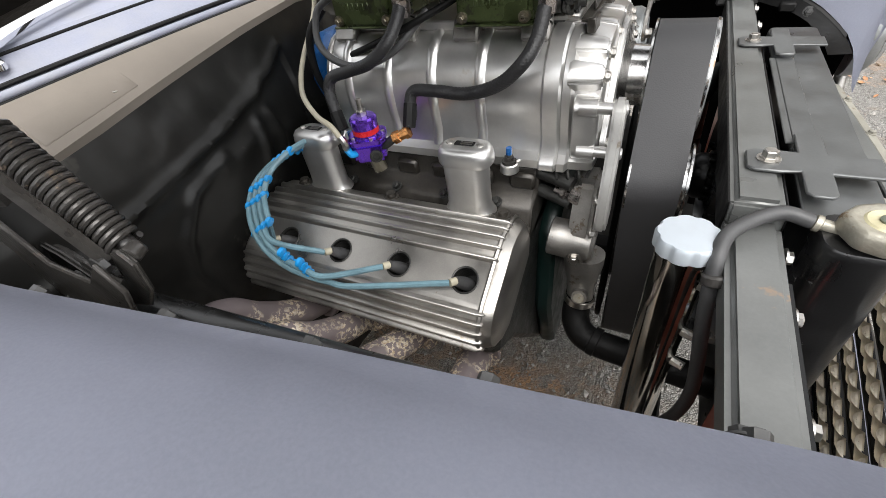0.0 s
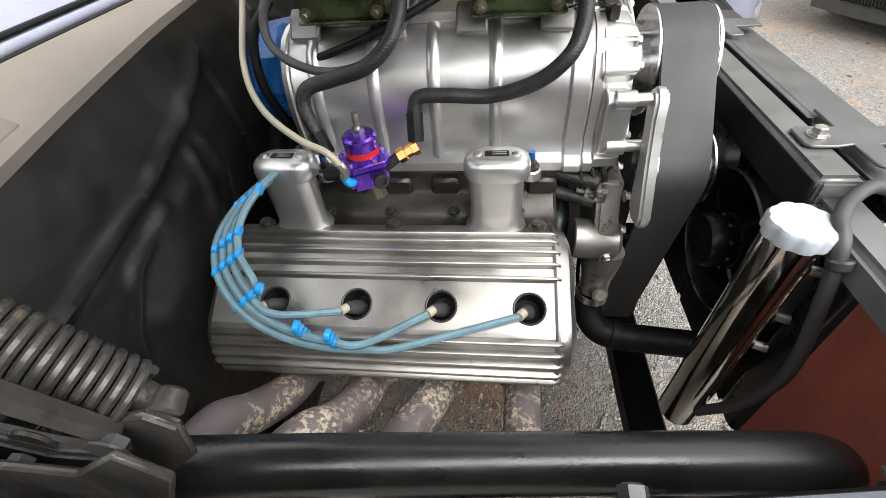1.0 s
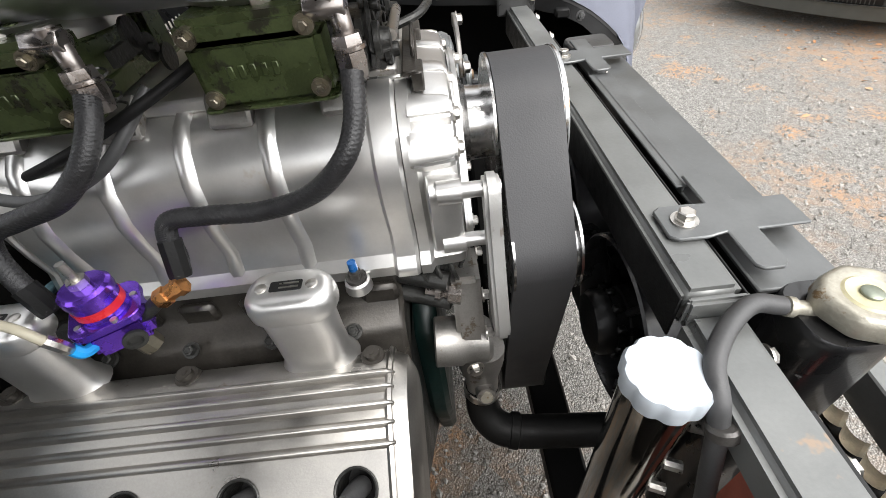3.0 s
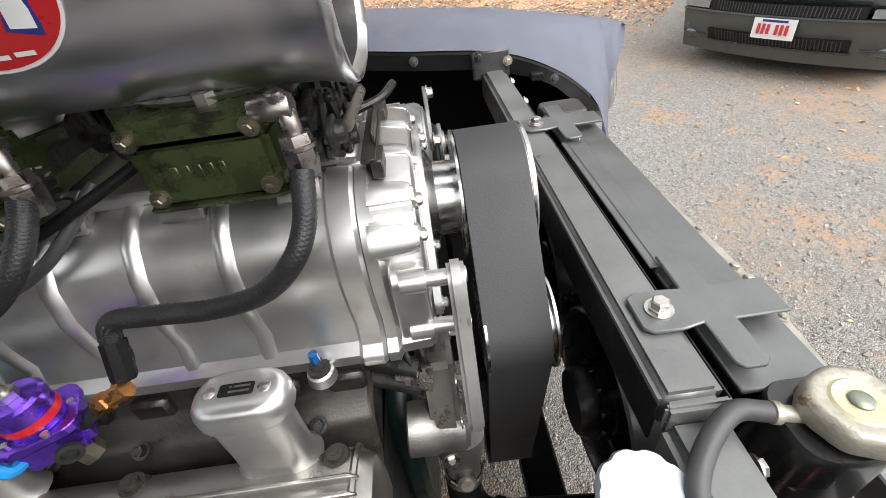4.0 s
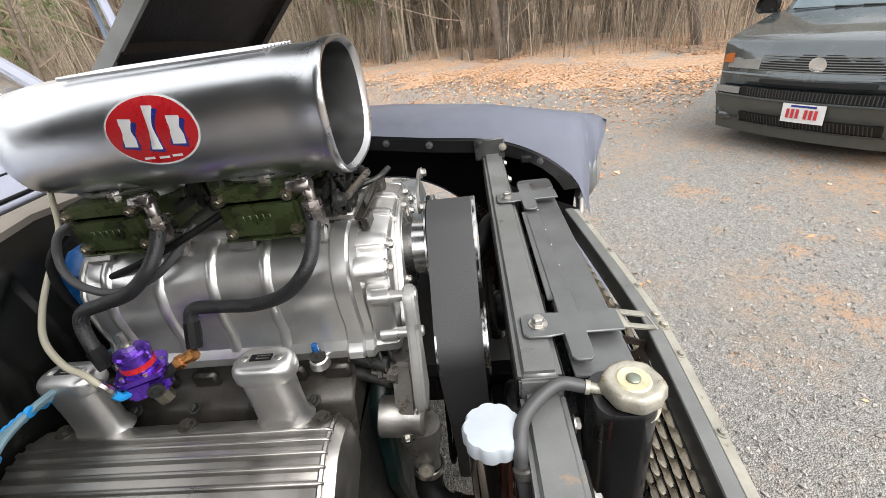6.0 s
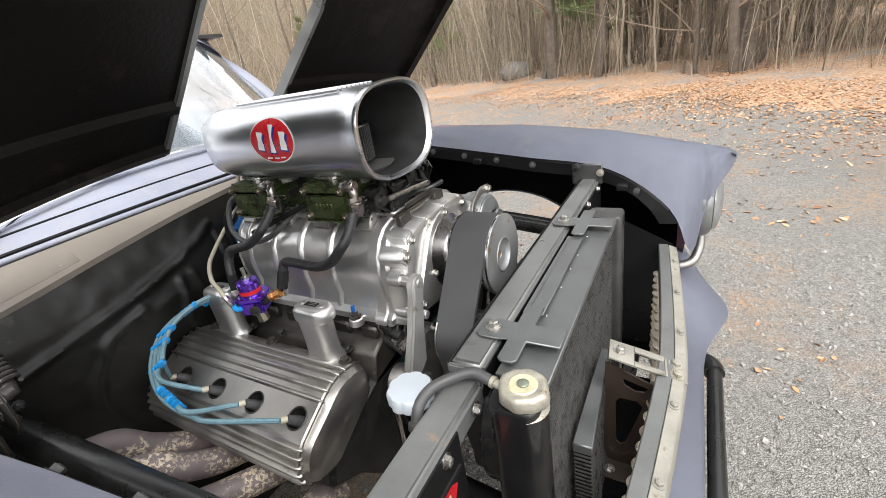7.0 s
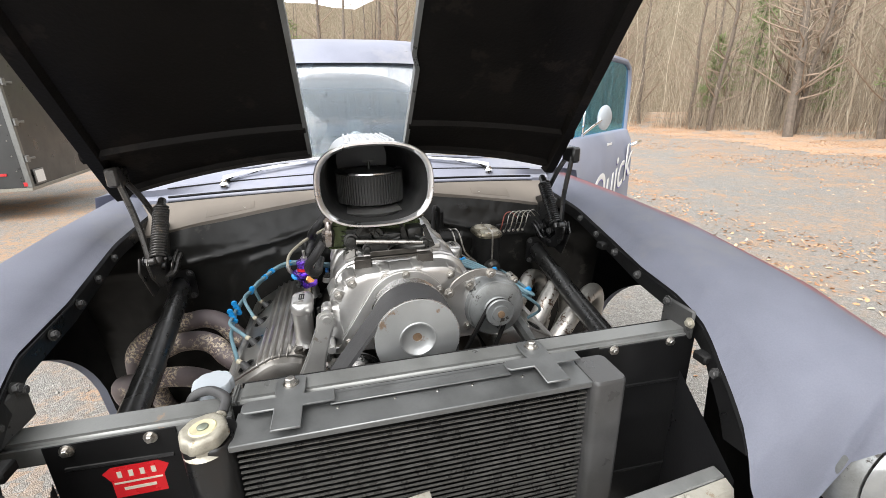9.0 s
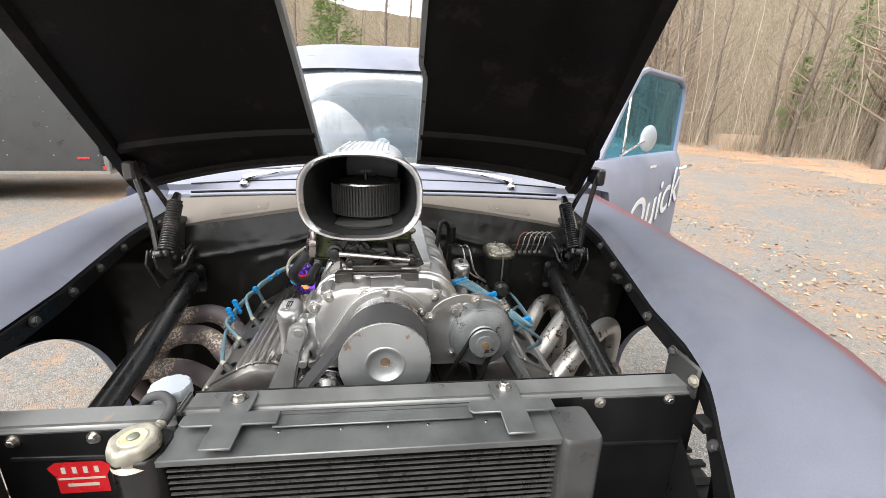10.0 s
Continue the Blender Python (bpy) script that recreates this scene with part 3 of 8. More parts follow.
def pine(seed, x, y, height):
    r = random.Random(seed)
    t = thing("pine_tree", "green pine sapling among the bare trees", "tree", (x, y, GZ), "pines")
    bm = B()
    tube(bm, [(x, y, GZ), (x + 0.05, y, GZ + height)], 0.07, 8, 1, (0.07, 0.01))
    part("trunk", bm, M_BARK, t)
    bm = B()
    for i in range(int(height * 26)):
        k = r.uniform(0.25, 1)
        a, ln = r.uniform(0, 6.28), (1.08 - k) * height * 0.33 * r.uniform(0.6, 1.1)
        s = Vector((x, y, GZ + k * height))
        e = s + Vector((math.cos(a), math.sin(a), r.uniform(-0.05, 0.25))) * ln
        for j in range(int(14 + ln * 18)):
            c = s.lerp(e, r.uniform(0.25, 1.0)) + Vector((r.gauss(0, 0.06), r.gauss(0, 0.06), r.gauss(0, 0.04)))
            d = Vector((r.gauss(0, 1), r.gauss(0, 1), r.gauss(0.2, 0.5))).normalized() * r.uniform(0.1, 0.24)
            w = d.orthogonal().normalized() * 0.014
            bm.faces.new([bm.verts.new(v) for v in (c - w, c + w, c + d)])
    part("crown", bm, M_PINE, t, flat=True)


for i, (x, y, h) in enumerate(((-3.4, 17, 6.5), (-1.6, 15.5, 5), (-17, 19.5, 7), (-13.5, 19.5, 3.5), (-14.5, -1.75, 6.2), (-21.5, -3.2, 7.4), (-17.5, 17.8, 4.6), (2.2, 15.5, 7), (0.6, 13.2, 8), (4.6, 10.4, 7.5), (-3.0, 15.2, 7), (-9.5, 18.2, 6))):
    pine(40 + i, x * 1.09, y * 1.09, h)


def brush():
    vs, fs = [], []
    r = random.Random(9)

    def stem(pts, ws):
        o = len(vs)
        for b, ww in zip(pts, ws):
            for a in (0, 2.1, 4.2):
                vs.append((b.x + ww * math.cos(a), b.y + ww * math.sin(a), b.z))
        for k in range(len(pts) - 1):
            for a in range(3):
                fs.append((o + 3 * k + a, o + 3 * k + (a + 1) % 3, o + 3 * k + 3 + (a + 1) % 3, o + 3 * k + 3 + a))

    for i in range(12600):
        p, nrm = edge_point(r.uniform(0.12, 0.7) if i < 6600 else r.uniform(0.44, 0.6))
        q = p + nrm * (0.3 + abs(r.gauss(0, 5)))
        h = r.uniform(0.4, 2.6) if r.random() < 0.74 else r.uniform(2.5, 6.5)
        w = 0.0026 + (0.0018 * h + 0.003) * r.random() ** 2
        c, lean = Vector((q.x, q.y, GZ + 0.05)), Vector((r.gauss(0, 0.14), r.gauss(0, 0.14), 1)) * h
        bend = Vector((r.gauss(0, 0.2), r.gauss(0, 0.2), r.gauss(-0.08, 0.12))) * h
        line = [c + lean * z + bend * (z * z) for z in (0, 0.4, 0.75, 1)]
        stem(line, (w, w * 0.75, w * 0.5, w * 0.2))
        for j in range(4):
            a = line[1].lerp(line[3], r.random())
            e = Vector((r.gauss(0, 1), r.gauss(0, 1), r.gauss(0.35, 0.5))) * h * 0.2
            stem([a, a + e * 0.5 + Vector((0, 0, r.gauss(0, 0.05))), a + e], (w * 0.5, w * 0.4, w * 0.15))
    for i in range(620):  # stouter pale saplings and arching canes
        p, nrm = edge_point(r.uniform(0.36, 0.62))
        q = p + nrm * (0.2 + abs(r.gauss(0, 4)))
        cane = r.random() < 0.45
        h = r.uniform(1.0, 2.6) if cane else r.uniform(4, 9)
        w = r.uniform(0.006, 0.012) if cane else 0.008 + 0.03 * r.random() ** 2
        c = Vector((q.x, q.y, GZ))
        lean = Vector((0.03 + r.gauss(0, 0.06), 0.02 + r.gauss(0, 0.06), 1)) * h
        bend = Vector((r.gauss(0, 0.7), r.gauss(0, 0.7), -r.uniform(0.2, 0.9))) * h if cane else Vector((r.gauss(0, 0.08), r.gauss(0, 0.08), 0)) * h
        line = [c + lean * z + bend * (z * z) + Vector((r.gauss(0, 0.02), r.gauss(0, 0.02), 0)) * h * 0.4 for z in (0, 0.2, 0.4, 0.6, 0.8, 1)]
        stem(line, [w * f for f in (1, 0.9, 0.8, 0.65, 0.5, 0.3)])
        for j in range(5):
            a = line[1].lerp(line[5], r.random())
            e = Vector((r.gauss(0, 1), r.gauss(0, 1), r.gauss(0.3, 0.6))) * r.uniform(0.4, 1.1)
            stem([a, a + e * 0.4 + Vector((r.gauss(0, 0.1), r.gauss(0, 0.1), r.gauss(0, 0.1))), a + e * 0.75 + Vector((0, 0, -0.08)), a + e], (w * 0.45, w * 0.4, w * 0.3, w * 0.15))
    me = bpy.data.meshes.new("dry_brush")
    me.from_pydata(vs, [], fs)
    me.materials.append(M_BRUSH)
    tagged(new("dry_brush", me), "thin dry stems and saplings of the undergrowth", "brush", kind="stuff")


brush()

# far woods beyond the trees that can be told apart
bm = B()
rows = []
for i in range(121):
    p, nrm = edge_point(i / 120)
    c = p + nrm * 16 + Vector((0, 0, 0))
    h = 17 - 6.5 * math.exp(-(math.atan2(c.y + 1.5, -c.x) / 0.3) ** 2) + 2.5 * noise.noise(Vector((c.x * 0.15, c.y * 0.15, 0))) + 1.5 * noise.noise(Vector((c.x * 0.7, c.y * 0.7, 5)))
    rows.append([Vector((c.x, c.y, GZ - 0.2)), Vector((c.x, c.y, GZ + h * 0.5)), Vector((c.x, c.y, GZ + h))])
ringed(bm, rows, closed=False)
solid("backdrop", bm, M_WOODS, "distant grey-brown bare woods", "woods", kind="structure")

# rock at the edge
bm = B()
bmesh.ops.create_icosphere(bm, subdivisions=3, radius=0.5, matrix=Matrix.Translation((-6.1, 17.7, GZ + 0.3)) @ Matrix.Diagonal((1.4, 0.9, 0.95, 1)))
for v in bm.verts:
    v.co += v.co.normalized() * 0.0 + Vector((1, 1, 1)) * 0.12 * noise.noise(v.co * 2.3)
solid("rock", bm, M_ROCK, "grey boulder at the woods' edge", "rock", sharp=25)

# ---- the car's body ----
YC = -0.012
car = thing("car", "matte blue-grey fifties coupe with its hood raised and door open", "car", (-1.0, YC, GZ))


def interp(xs, ys, x):
    return float(np.interp(x, xs, ys))


LIP_X = [-0.75, -0.35, -0.03, 0.26, 0.34, 0.42, 0.48, 0.515, 0.535, 0.552, 0.562, 0.575, 0.6, 0.63, 0.64]
LIP_Y = [0.72, 0.685, 0.622, 0.563, 0.546, 0.525, 0.51, 0.5, 0.5, 0.52, 0.598, 0.605, 0.63, 0.68, 0.705]
LIP_Z = [1.02, 1.0, 0.972, 0.945, 0.93, 0.897, 0.855, 0.8, 0.735, 0.7, 0.7, 0.815, 0.855, 0.898, 0.918]
CR_X = [-0.75, -0.35, 0.0, 0.3, 0.5, 0.58, 0.62, 0.64]
CR_Y = [0.83, 0.81, 0.79, 0.755, 0.725, 0.72, 0.72, 0.722]
CR_Z = [1.055, 1.045, 1.03, 1.0, 0.965, 0.948, 0.938, 0.926]
OUT_Y = [0.945, 0.945, 0.945, 0.93, 0.89, 0.86, 0.82, 0.755]


def soft_interp(xs, ys, x):
    """As interp, with the corners rounded behind the nose."""
    if x > 0.505:
        return interp(xs, ys, x)
    w = min(0.05, (0.515 - x) * 0.9)
    return sum(interp(xs, ys, x + w * k / 4) for k in range(-4, 5)) / 9


def lip_y(s, x):
    """The right fender's lip stands a little further out at the front."""
    return soft_interp(LIP_X, LIP_Y, x) + (interp([-0.6, -0.3, 0.0, 0.2, 0.36, 0.5], [0.0, 0.015, 0.022, 0.036, 0.03, 0.0], x) if s < 0 else interp([0.1, 0.23, 0.33, 0.42], [0.0, 0.016, 0.016, 0.0], x))


def lip_z(s, x):
    return soft_interp(LIP_X, LIP_Z, x) + (interp([-0.3, 0.0, 0.2, 0.36, 0.5], [0.0, 0.012, 0.028, 0.014, 0.0], x) if s < 0 else 0.0)


def fender(s, name, label):
    rings = []
    x = -0.75
    xs = []
    while x < 0.6405:
        xs.append(x)
        x += 0.02 if x < 0.5 else 0.01
    for x in xs:
        ly, lz = lip_y(s, x), lip_z(s, x)
        cy, cz, oy = interp(CR_X, CR_Y, x), interp(CR_X, CR_Z, x), interp(CR_X, OUT_Y, x)
        q = (x + 0.13) / 0.42
        zb = 0.32 + 0.42 * math.sqrt(max(0, 1 - q * q)) if abs(q) < 1 else 0.18
        if x > 0.5:
            zb = interp([0.5, 0.55, 0.6, 0.64], [0.3, 0.72, 0.82, 0.905], x)
        my, mz = ly + (cy - ly) * 0.45, lz + (cz - lz) * 0.86
        pts = [(ly, lz), (ly + (my - ly) * 0.4, lz + (mz - lz) * 0.62), (my, mz), (cy - 0.03, cz - 0.001), (cy + 0.02, cz - 0.004), (cy + (oy - cy) * 0.55, cz - 0.035), (cy + (oy - cy) * 0.85, max(zb + 0.012, cz - 0.09)), (oy, max(zb + 0.008, cz - 0.17)), (oy + 0.003, max(zb + 0.004, cz - 0.25)), (oy, zb), (oy - 0.025, zb)]
        rings.append([Vector((x, YC + s * y, z)) for y, z in pts])
    outer = rings
    bm = B()
    ringed(bm, rings, closed=False)
    bmesh.ops.solidify(bm, geom=bm.faces[:], thickness=0.004)
    f = part(name, bm, M_PAINTRED if s > 0 else M_PAINT, car, label, sharp=70)
    # black inner flange along the lip
    bm = B()
    rings = []
    for x in [-0.7 + 0.02 * i for i in range(61)] + [0.512]:
        ly, lz = lip_y(s, x), lip_z(s, x)
        nx = 1.0 if x > 0.4 else 0.0
        t = min(1, max(0, (x - 0.34) / 0.16))
        dx, dz = -0.042 * t, -0.042 * (1 - t * 0.8)
        rings.append([Vector((x + a, YC + s * (ly + b), lz + c)) for a, b, c in ((0, 0.004, -0.004), (0, -0.002, -0.006), (dx, -0.004, dz), (dx, 0.003, dz))])
    ringed(bm, rings)
    part("fender_flange", bm, M_PANEL, f, "satin black inner flange")
    bm = B()
    ringed(bm, [[Vector((q.x, q.y - s * (0.007 if k > 2 else 0.004), q.z - (0.008 if k < 8 else 0.0))) for k, q in enumerate(r[:-1])] for r in outer if r[0].x < 0.5], closed=False)
    part("fender_inside", bm, M_BLACK, f, "black inner face")
    return f


fender(1, "fender", "matte blue-grey front fender")
fender(-1, "fender", "matte blue-grey front fender")


def bolts_on_flange(s):
    for x in (-0.52, -0.3, -0.16, -0.03, 0.1, 0.25, 0.41):
        ly, lz = lip_y(s, x), lip_z(s, x)
        bm = B()
        hexbolt(bm, (x, YC + s * (ly - 0.006), lz - 0.02), (0, -s, 0.25), 0.0075, 0.009)
        part("flange_bolt", bm, M_DKGREY, car)
    for x in (-0.1, 0.37) if s > 0 else (0.37,):
        ly, lz = lip_y(s, x), lip_z(s, x)
        bm = B()
        box(bm, (x, YC + s * (ly - 0.014), lz - 0.03), (0.03, 0.022, 0.018))
        part("hood_bumper", bm, M_RUBBER, car, bevel=0.003)


bolts_on_flange(1)
bolts_on_flange(-1)

# cowl, firewall
def cowl_row(y):
    """Points of the cowl's section at y: strip's foot, strip's top, seal, lip, step, base of the glass."""
    f = min(1.6, (abs(y) / 0.55) ** 2)
    foot = interp([0, 0.15, 0.25, 0.35, 0.45, 0.55, 0.7], [1.066, 1.053, 1.04, 1.026, 1.01, 0.995, 0.965], abs(y))
    return [(-0.541, foot), (-0.57 - 0.06 * f, 1.071 - 0.022 * f), (-0.588 - 0.057 * f, 1.078 - 0.02 * f), (-0.6 - 0.057 * f, 1.084 - 0.02 * f), (-0.66 - 0.02 * f, 1.114 - 0.02 * f), (-0.668 - 0.02 * f, 1.121 - 0.02 * f), (-0.76 - 0.06 * f, 1.152 - 0.034 * f)]


CY_ = [-0.74 + 1.48 * i / 36 for i in range(37)]
bm = B()
rings = []
for y in CY_:
    r_ = cowl_row(y)
    rings.append([Vector((x, YC + y, z)) for x, z in [(r_[3][0] + 0.002, r_[3][1] - 0.02), (r_[3][0] + 0.004, r_[3][1] - 0.004), r_[3], (r_[3][0] - 0.012, r_[3][1] + 0.008), r_[4], r_[5], r_[6], (-0.84, 1.1), (-0.84, 0.9), (-0.62, 0.9)]])
ringed(bm, rings)
cowl = part("cowl", bm, M_PAINT, car, "matte blue-grey cowl", sharp=20)
bm = B()
rings = []
for y in CY_:
    r_ = cowl_row(y)
    a, b = r_[0], r_[1]
    rings.append([Vector((x, YC + y, z)) for x, z in [(a[0] + 0.003, a[1] - 0.012), (a[0] + 0.004, a[1]), ((a[0] + b[0]) / 2, (a[1] + b[1]) / 2 + 0.003), b, (b[0] - 0.006, b[1] + 0.003), (b[0] - 0.006, b[1] - 0.01), (a[0] - 0.006, a[1] - 0.012)]])
ringed(bm, rings)
lip = part("cowl_lip", bm, M_TAN, cowl, "tan-grey primed strip", sharp=25)
for s in (-1, 1):
    bm = B()
    rows = []
    for y in np.linspace(0.37, 0.52, 9):
        r_ = cowl_row(y)
        a, b = Vector(r_[0]), Vector(r_[1])
        p, q = a.lerp(b, 0.12), a.lerp(b, 0.6)
        rows.append([Vector((p.x, YC + s * y, p.y + 0.0015)), Vector((p.x, YC + s * y, p.y + 0.0042)), Vector((q.x, YC + s * y, q.y + 0.0042)), Vector((q.x, YC + s * y, q.y + 0.0015))])
    ringed(bm, rows)
    part("lip_plate", bm, M_TAN, lip, "riveted patch plate", bevel=0.001)
    bm = B()
    r_ = cowl_row(0.4)
    cyl(bm, (r_[0][0] - 0.02, YC + s * 0.4, r_[0][1] + 0.008), (r_[0][0] - 0.018, YC + s * 0.4, r_[0][1] + 0.016), 0.004, seg=10)
    part("lip_rivet", bm, M_STEEL, lip)
bm = B()
tube(bm, [(cowl_row(y)[2][0], YC + y, cowl_row(y)[2][1]) for y in CY_[2:-2]], 0.0062, 10, 1)
part("cowl_bead", bm, M_PAINT, cowl, "rounded grey bead along the cowl")
for k, dx, dz, rr in ((1, -0.008, 0.0015, 0.0034), (3, 0.002, 0.003, 0.0036), (4, 0.0, 0.0006, 0.0024)):
    bm = B()
    tube(bm, [(cowl_row(y)[k][0] + dx, YC + y, cowl_row(y)[k][1] + dz) for y in CY_[2:-2]], rr, 8, 1)
    part("cowl_seal", bm, M_RUBBER, cowl, "black rubber seal in the cowl seam")
SEAM = [Vector(p) for p in ((0.1, 1.005), (0.15, 0.975), (0.18, 0.968), (0.2, 0.952), (0.235, 0.945), (0.28, 0.931), (0.345, 0.916), (0.423, 0.903), (0.51, 0.887), (0.7, 0.855))]
RIDGES = [[Vector(p) for p in line] for line in (((0.222, 0.905), (0.226, 0.86), (0.232, 0.806)), ((0.19, 0.91), (0.18, 0.86), (0.187, 0.811)), ((0.32, 0.888), (0.4, 0.862), (0.45, 0.8), (0.47, 0.73), (0.44, 0.62)), ((0.25, 0.88), (0.3, 0.872), (0.33, 0.868)))]


def gap_to(line, p):
    """Distance of p from a broken line."""
    d = 1.0
    for u, v in zip(line, line[1:]):
        t = max(0, min(1, (p - u).dot(v - u) / (v - u).length_squared))
        d = min(d, (p - u.lerp(v, t)).length)
    return d


def stamped(y, z):
    """Height of the pressed seam, ridges and dents of the firewall at y, z."""
    p = Vector((abs(y), z))
    h = 0.008 * math.exp(-(gap_to(SEAM, p) / 0.0095) ** 2)
    for line, w, k in zip(RIDGES, (0.01, 0.01, 0.011, 0.012), (0.008, 0.007, 0.009, 0.005)):
        h += k * math.exp(-(gap_to(line, p) / w) ** 2)
    if p.x > 0.1:  # the sheet below the seam lies deeper
        h -= 0.007 * max(0.0, min(1.0, (interp([q.x for q in SEAM], [q.y for q in SEAM], p.x) - z) / 0.025))
    return h + 0.009 * noise.noise(Vector((y * 4, z * 4, 1))) + 0.0035 * noise.noise(Vector((y * 11, z * 11, 6)))


bm = B()
rings = []
for i in range(361):
    y = -0.9 + 1.8 * i / 360
    top = cowl_row(y)[0][1] - 0.002
    ring = []
    for k in range(111):
        z = top + (0.1 - top) * (k / 110) ** 1.3
        x = interp([0.1, 0.35, 0.55, 0.68, 0.78, 0.86, 0.93, top], [-0.56, -0.56, -0.55, -0.53, -0.515, -0.505, -0.515, -0.541], z)
        ring.append(Vector((x + stamped(y, z) * min(1, (top - z) / 0.04), YC + y, z)))
    rings.append(ring)
ringed(bm, rings, closed=False)
fire = part("firewall", bm, M_FIRE, car, "dusty black pressed sheet-metal firewall", sharp=60)
# windshield, roof, pillars
WS = [(-0.74, 1.155), (-0.86, 1.29), (-0.98, 1.42), (-1.08, 1.515)]
bm = B()
rings = []
for i in range(25):
    y = -0.68 + 1.36 * i / 24
    b = 0.22 * (abs(y) / 0.68) ** 3
    rings.append([Vector((x - b, YC + y * (1 - 0.14 * k / 3), z - 0.05 * (1 - k / 3) * (abs(y) / 0.68) ** 2)) for k, (x, z) in enumerate(WS)])
ringed(bm, rings, closed=False)
bmesh.ops.solidify(bm, geom=bm.faces[:], thickness=0.005)
ws = part("windshield", bm, M_GLASS, car, "curved clear windshield glass", sharp=60)
ws.visible_shadow = False
bm = B()
tube(bm, [(-0.73 - 0.22 * (abs(y) / 0.68) ** 3, YC + y, 1.158 - 0.05 * (abs(y) / 0.68) ** 2) for y in np.linspace(-0.68, 0.68, 17)], 0.009, 8, 2)
part("windshield_trim", bm, M_CHROME, ws, "chrome windshield moulding")
bm = B()
rings = []
for i in range(25):
    y = -0.66 + 1.32 * i / 24
    b = (abs(y) / 0.66) ** 4
    rings.append([Vector((x - 0.2 * (abs(y) / 0.66) ** 3, YC + y, z - 0.1 * b)) for x, z in ((-1.06, 1.51), (-1.085, 1.535), (-1.1, 1.555), (-1.16, 1.59), (-1.3, 1.63), (-1.6, 1.655), (-2.0, 1.65), (-2.3, 1.6), (-2.3, 1.53), (-1.3, 1.55))])
ringed(bm, rings)
part("roof", bm, M_PAINT, car, "matte blue-grey roof")
bm = B()
tube(bm, [(-1.12 - 0.2 * (abs(y) / 0.66) ** 3, YC + y, 1.56 - 0.1 * (abs(y) / 0.66) ** 4) for y in np.linspace(-0.66, 0.66, 17)], 0.006, 6, 2)
part("roof_seam", bm, M_BLACK, car)
for s in (-1, 1):
    bm = B()
    tube(bm, [(-0.96, YC + s * 0.7, 1.1), (-1.13, YC + s * 0.66, 1.3), (-1.28, YC + s * 0.6, 1.44)], 0.028, 8)
    part("pillar", bm, M_PAINT, car)
# body sides, rear deck and cabin
for s in (-1, 1):
    bm = B()
    ringed(bm, [[Vector((x, YC + s * y, z)) for y, z in ((0.75, 1.09), (0.9, 1.06), (0.93, 0.9), (0.93, 0.4), (0.88, 0.15))] for x in ((-0.74, -0.8, -0.86) if s > 0 else (-0.74, -1.2, -1.9))], closed=False)
    bmesh.ops.solidify(bm, geom=bm.faces[:], thickness=0.006)
    part("body_side", bm, M_PAINT, car)
bm = B()
rings = [[Vector((x, YC + y, z)) for y, z in ((-0.93, 0.15), (-0.93, 0.9), (-0.88, h), (0.88, h), (0.93, 0.9), (0.93, 0.15))] for x, h in ((-1.95, 1.08), (-2.4, 1.1), (-3.6, 1.05), (-3.9, 0.95))]
ringed(bm, rings)
part("rear_body", bm, M_PAINT, car, bevel=0.03)
bm = B()
box(bm, (-1.25, YC, 0.28), (1.4, 1.6, 0.04))
part("cabin_floor", bm, M_BLACK, car)
bm = B()
box(bm, (-0.82, YC, 0.98), (0.2, 1.3, 0.16))
part("dashboard", bm, M_BLACK, car, bevel=0.03)
for s in (-1, 1):
    bm = B()
    box(bm, (-1.7, YC + s * 0.33, 0.75), (0.14, 0.5, 0.62), Euler((0, radians(-12), 0)).to_matrix().to_4x4())
    part("seat_back", bm, M_BLACK, car, bevel=0.05)
# rear of the cabin: shelf, quarter panels and the back window's frame
bm = B()
ringed(bm, [[Vector((x, YC + y, z)) for y, z in ((-0.68, 1.06), (-0.62, 1.5), (0.62, 1.5), (0.68, 1.06), (0.5, 1.16), (0.46, 1.42), (-0.46, 1.42), (-0.5, 1.16))] for x in (-2.2, -2.24)])
part("rear_window_frame", bm, M_PAINT, car)
bm = B()
box(bm, (-2.1, YC, 1.05), (0.4, 1.3, 0.03))
part("parcel_shelf", bm, M_BLACK, car)
bm = B()
box(bm, (-1.7, YC, 1.5), (1.1, 1.2, 0.012))
part("headliner", bm, M_DKGREY, car, "dark headliner")
lever = part("gear_lever", (lambda q: (tube(q, [(-1.02, -0.018, 0.3), (-1.0, -0.018, 0.8), (-0.98, -0.018, 1.22)], 0.009, 8), q)[1])(B()), M_CHROME, car, "tall chrome gear lever")
bm = B()
lathe(bm, (-0.98, -0.018, 1.205), (-0.98, -0.018, 1.29), ((0.018, 0), (0.02, 0.014), (0.017, 0.02), (0.034, 0.03), (0.038, 0.05), (0.032, 0.068), (0.016, 0.077), (0.0, 0.079)), 24)
part("lever_knob", bm, M_WHITE, lever, "white rounded knob")
bm = B()
lathe(bm, (-1.12, YC + 0.36, 1.02), (-1.0, YC + 0.36, 0.98), ((0.17, 0), (0.185, 0.008), (0.17, 0.016)), 32)
part("steering_wheel", bm, M_BLACK, car)


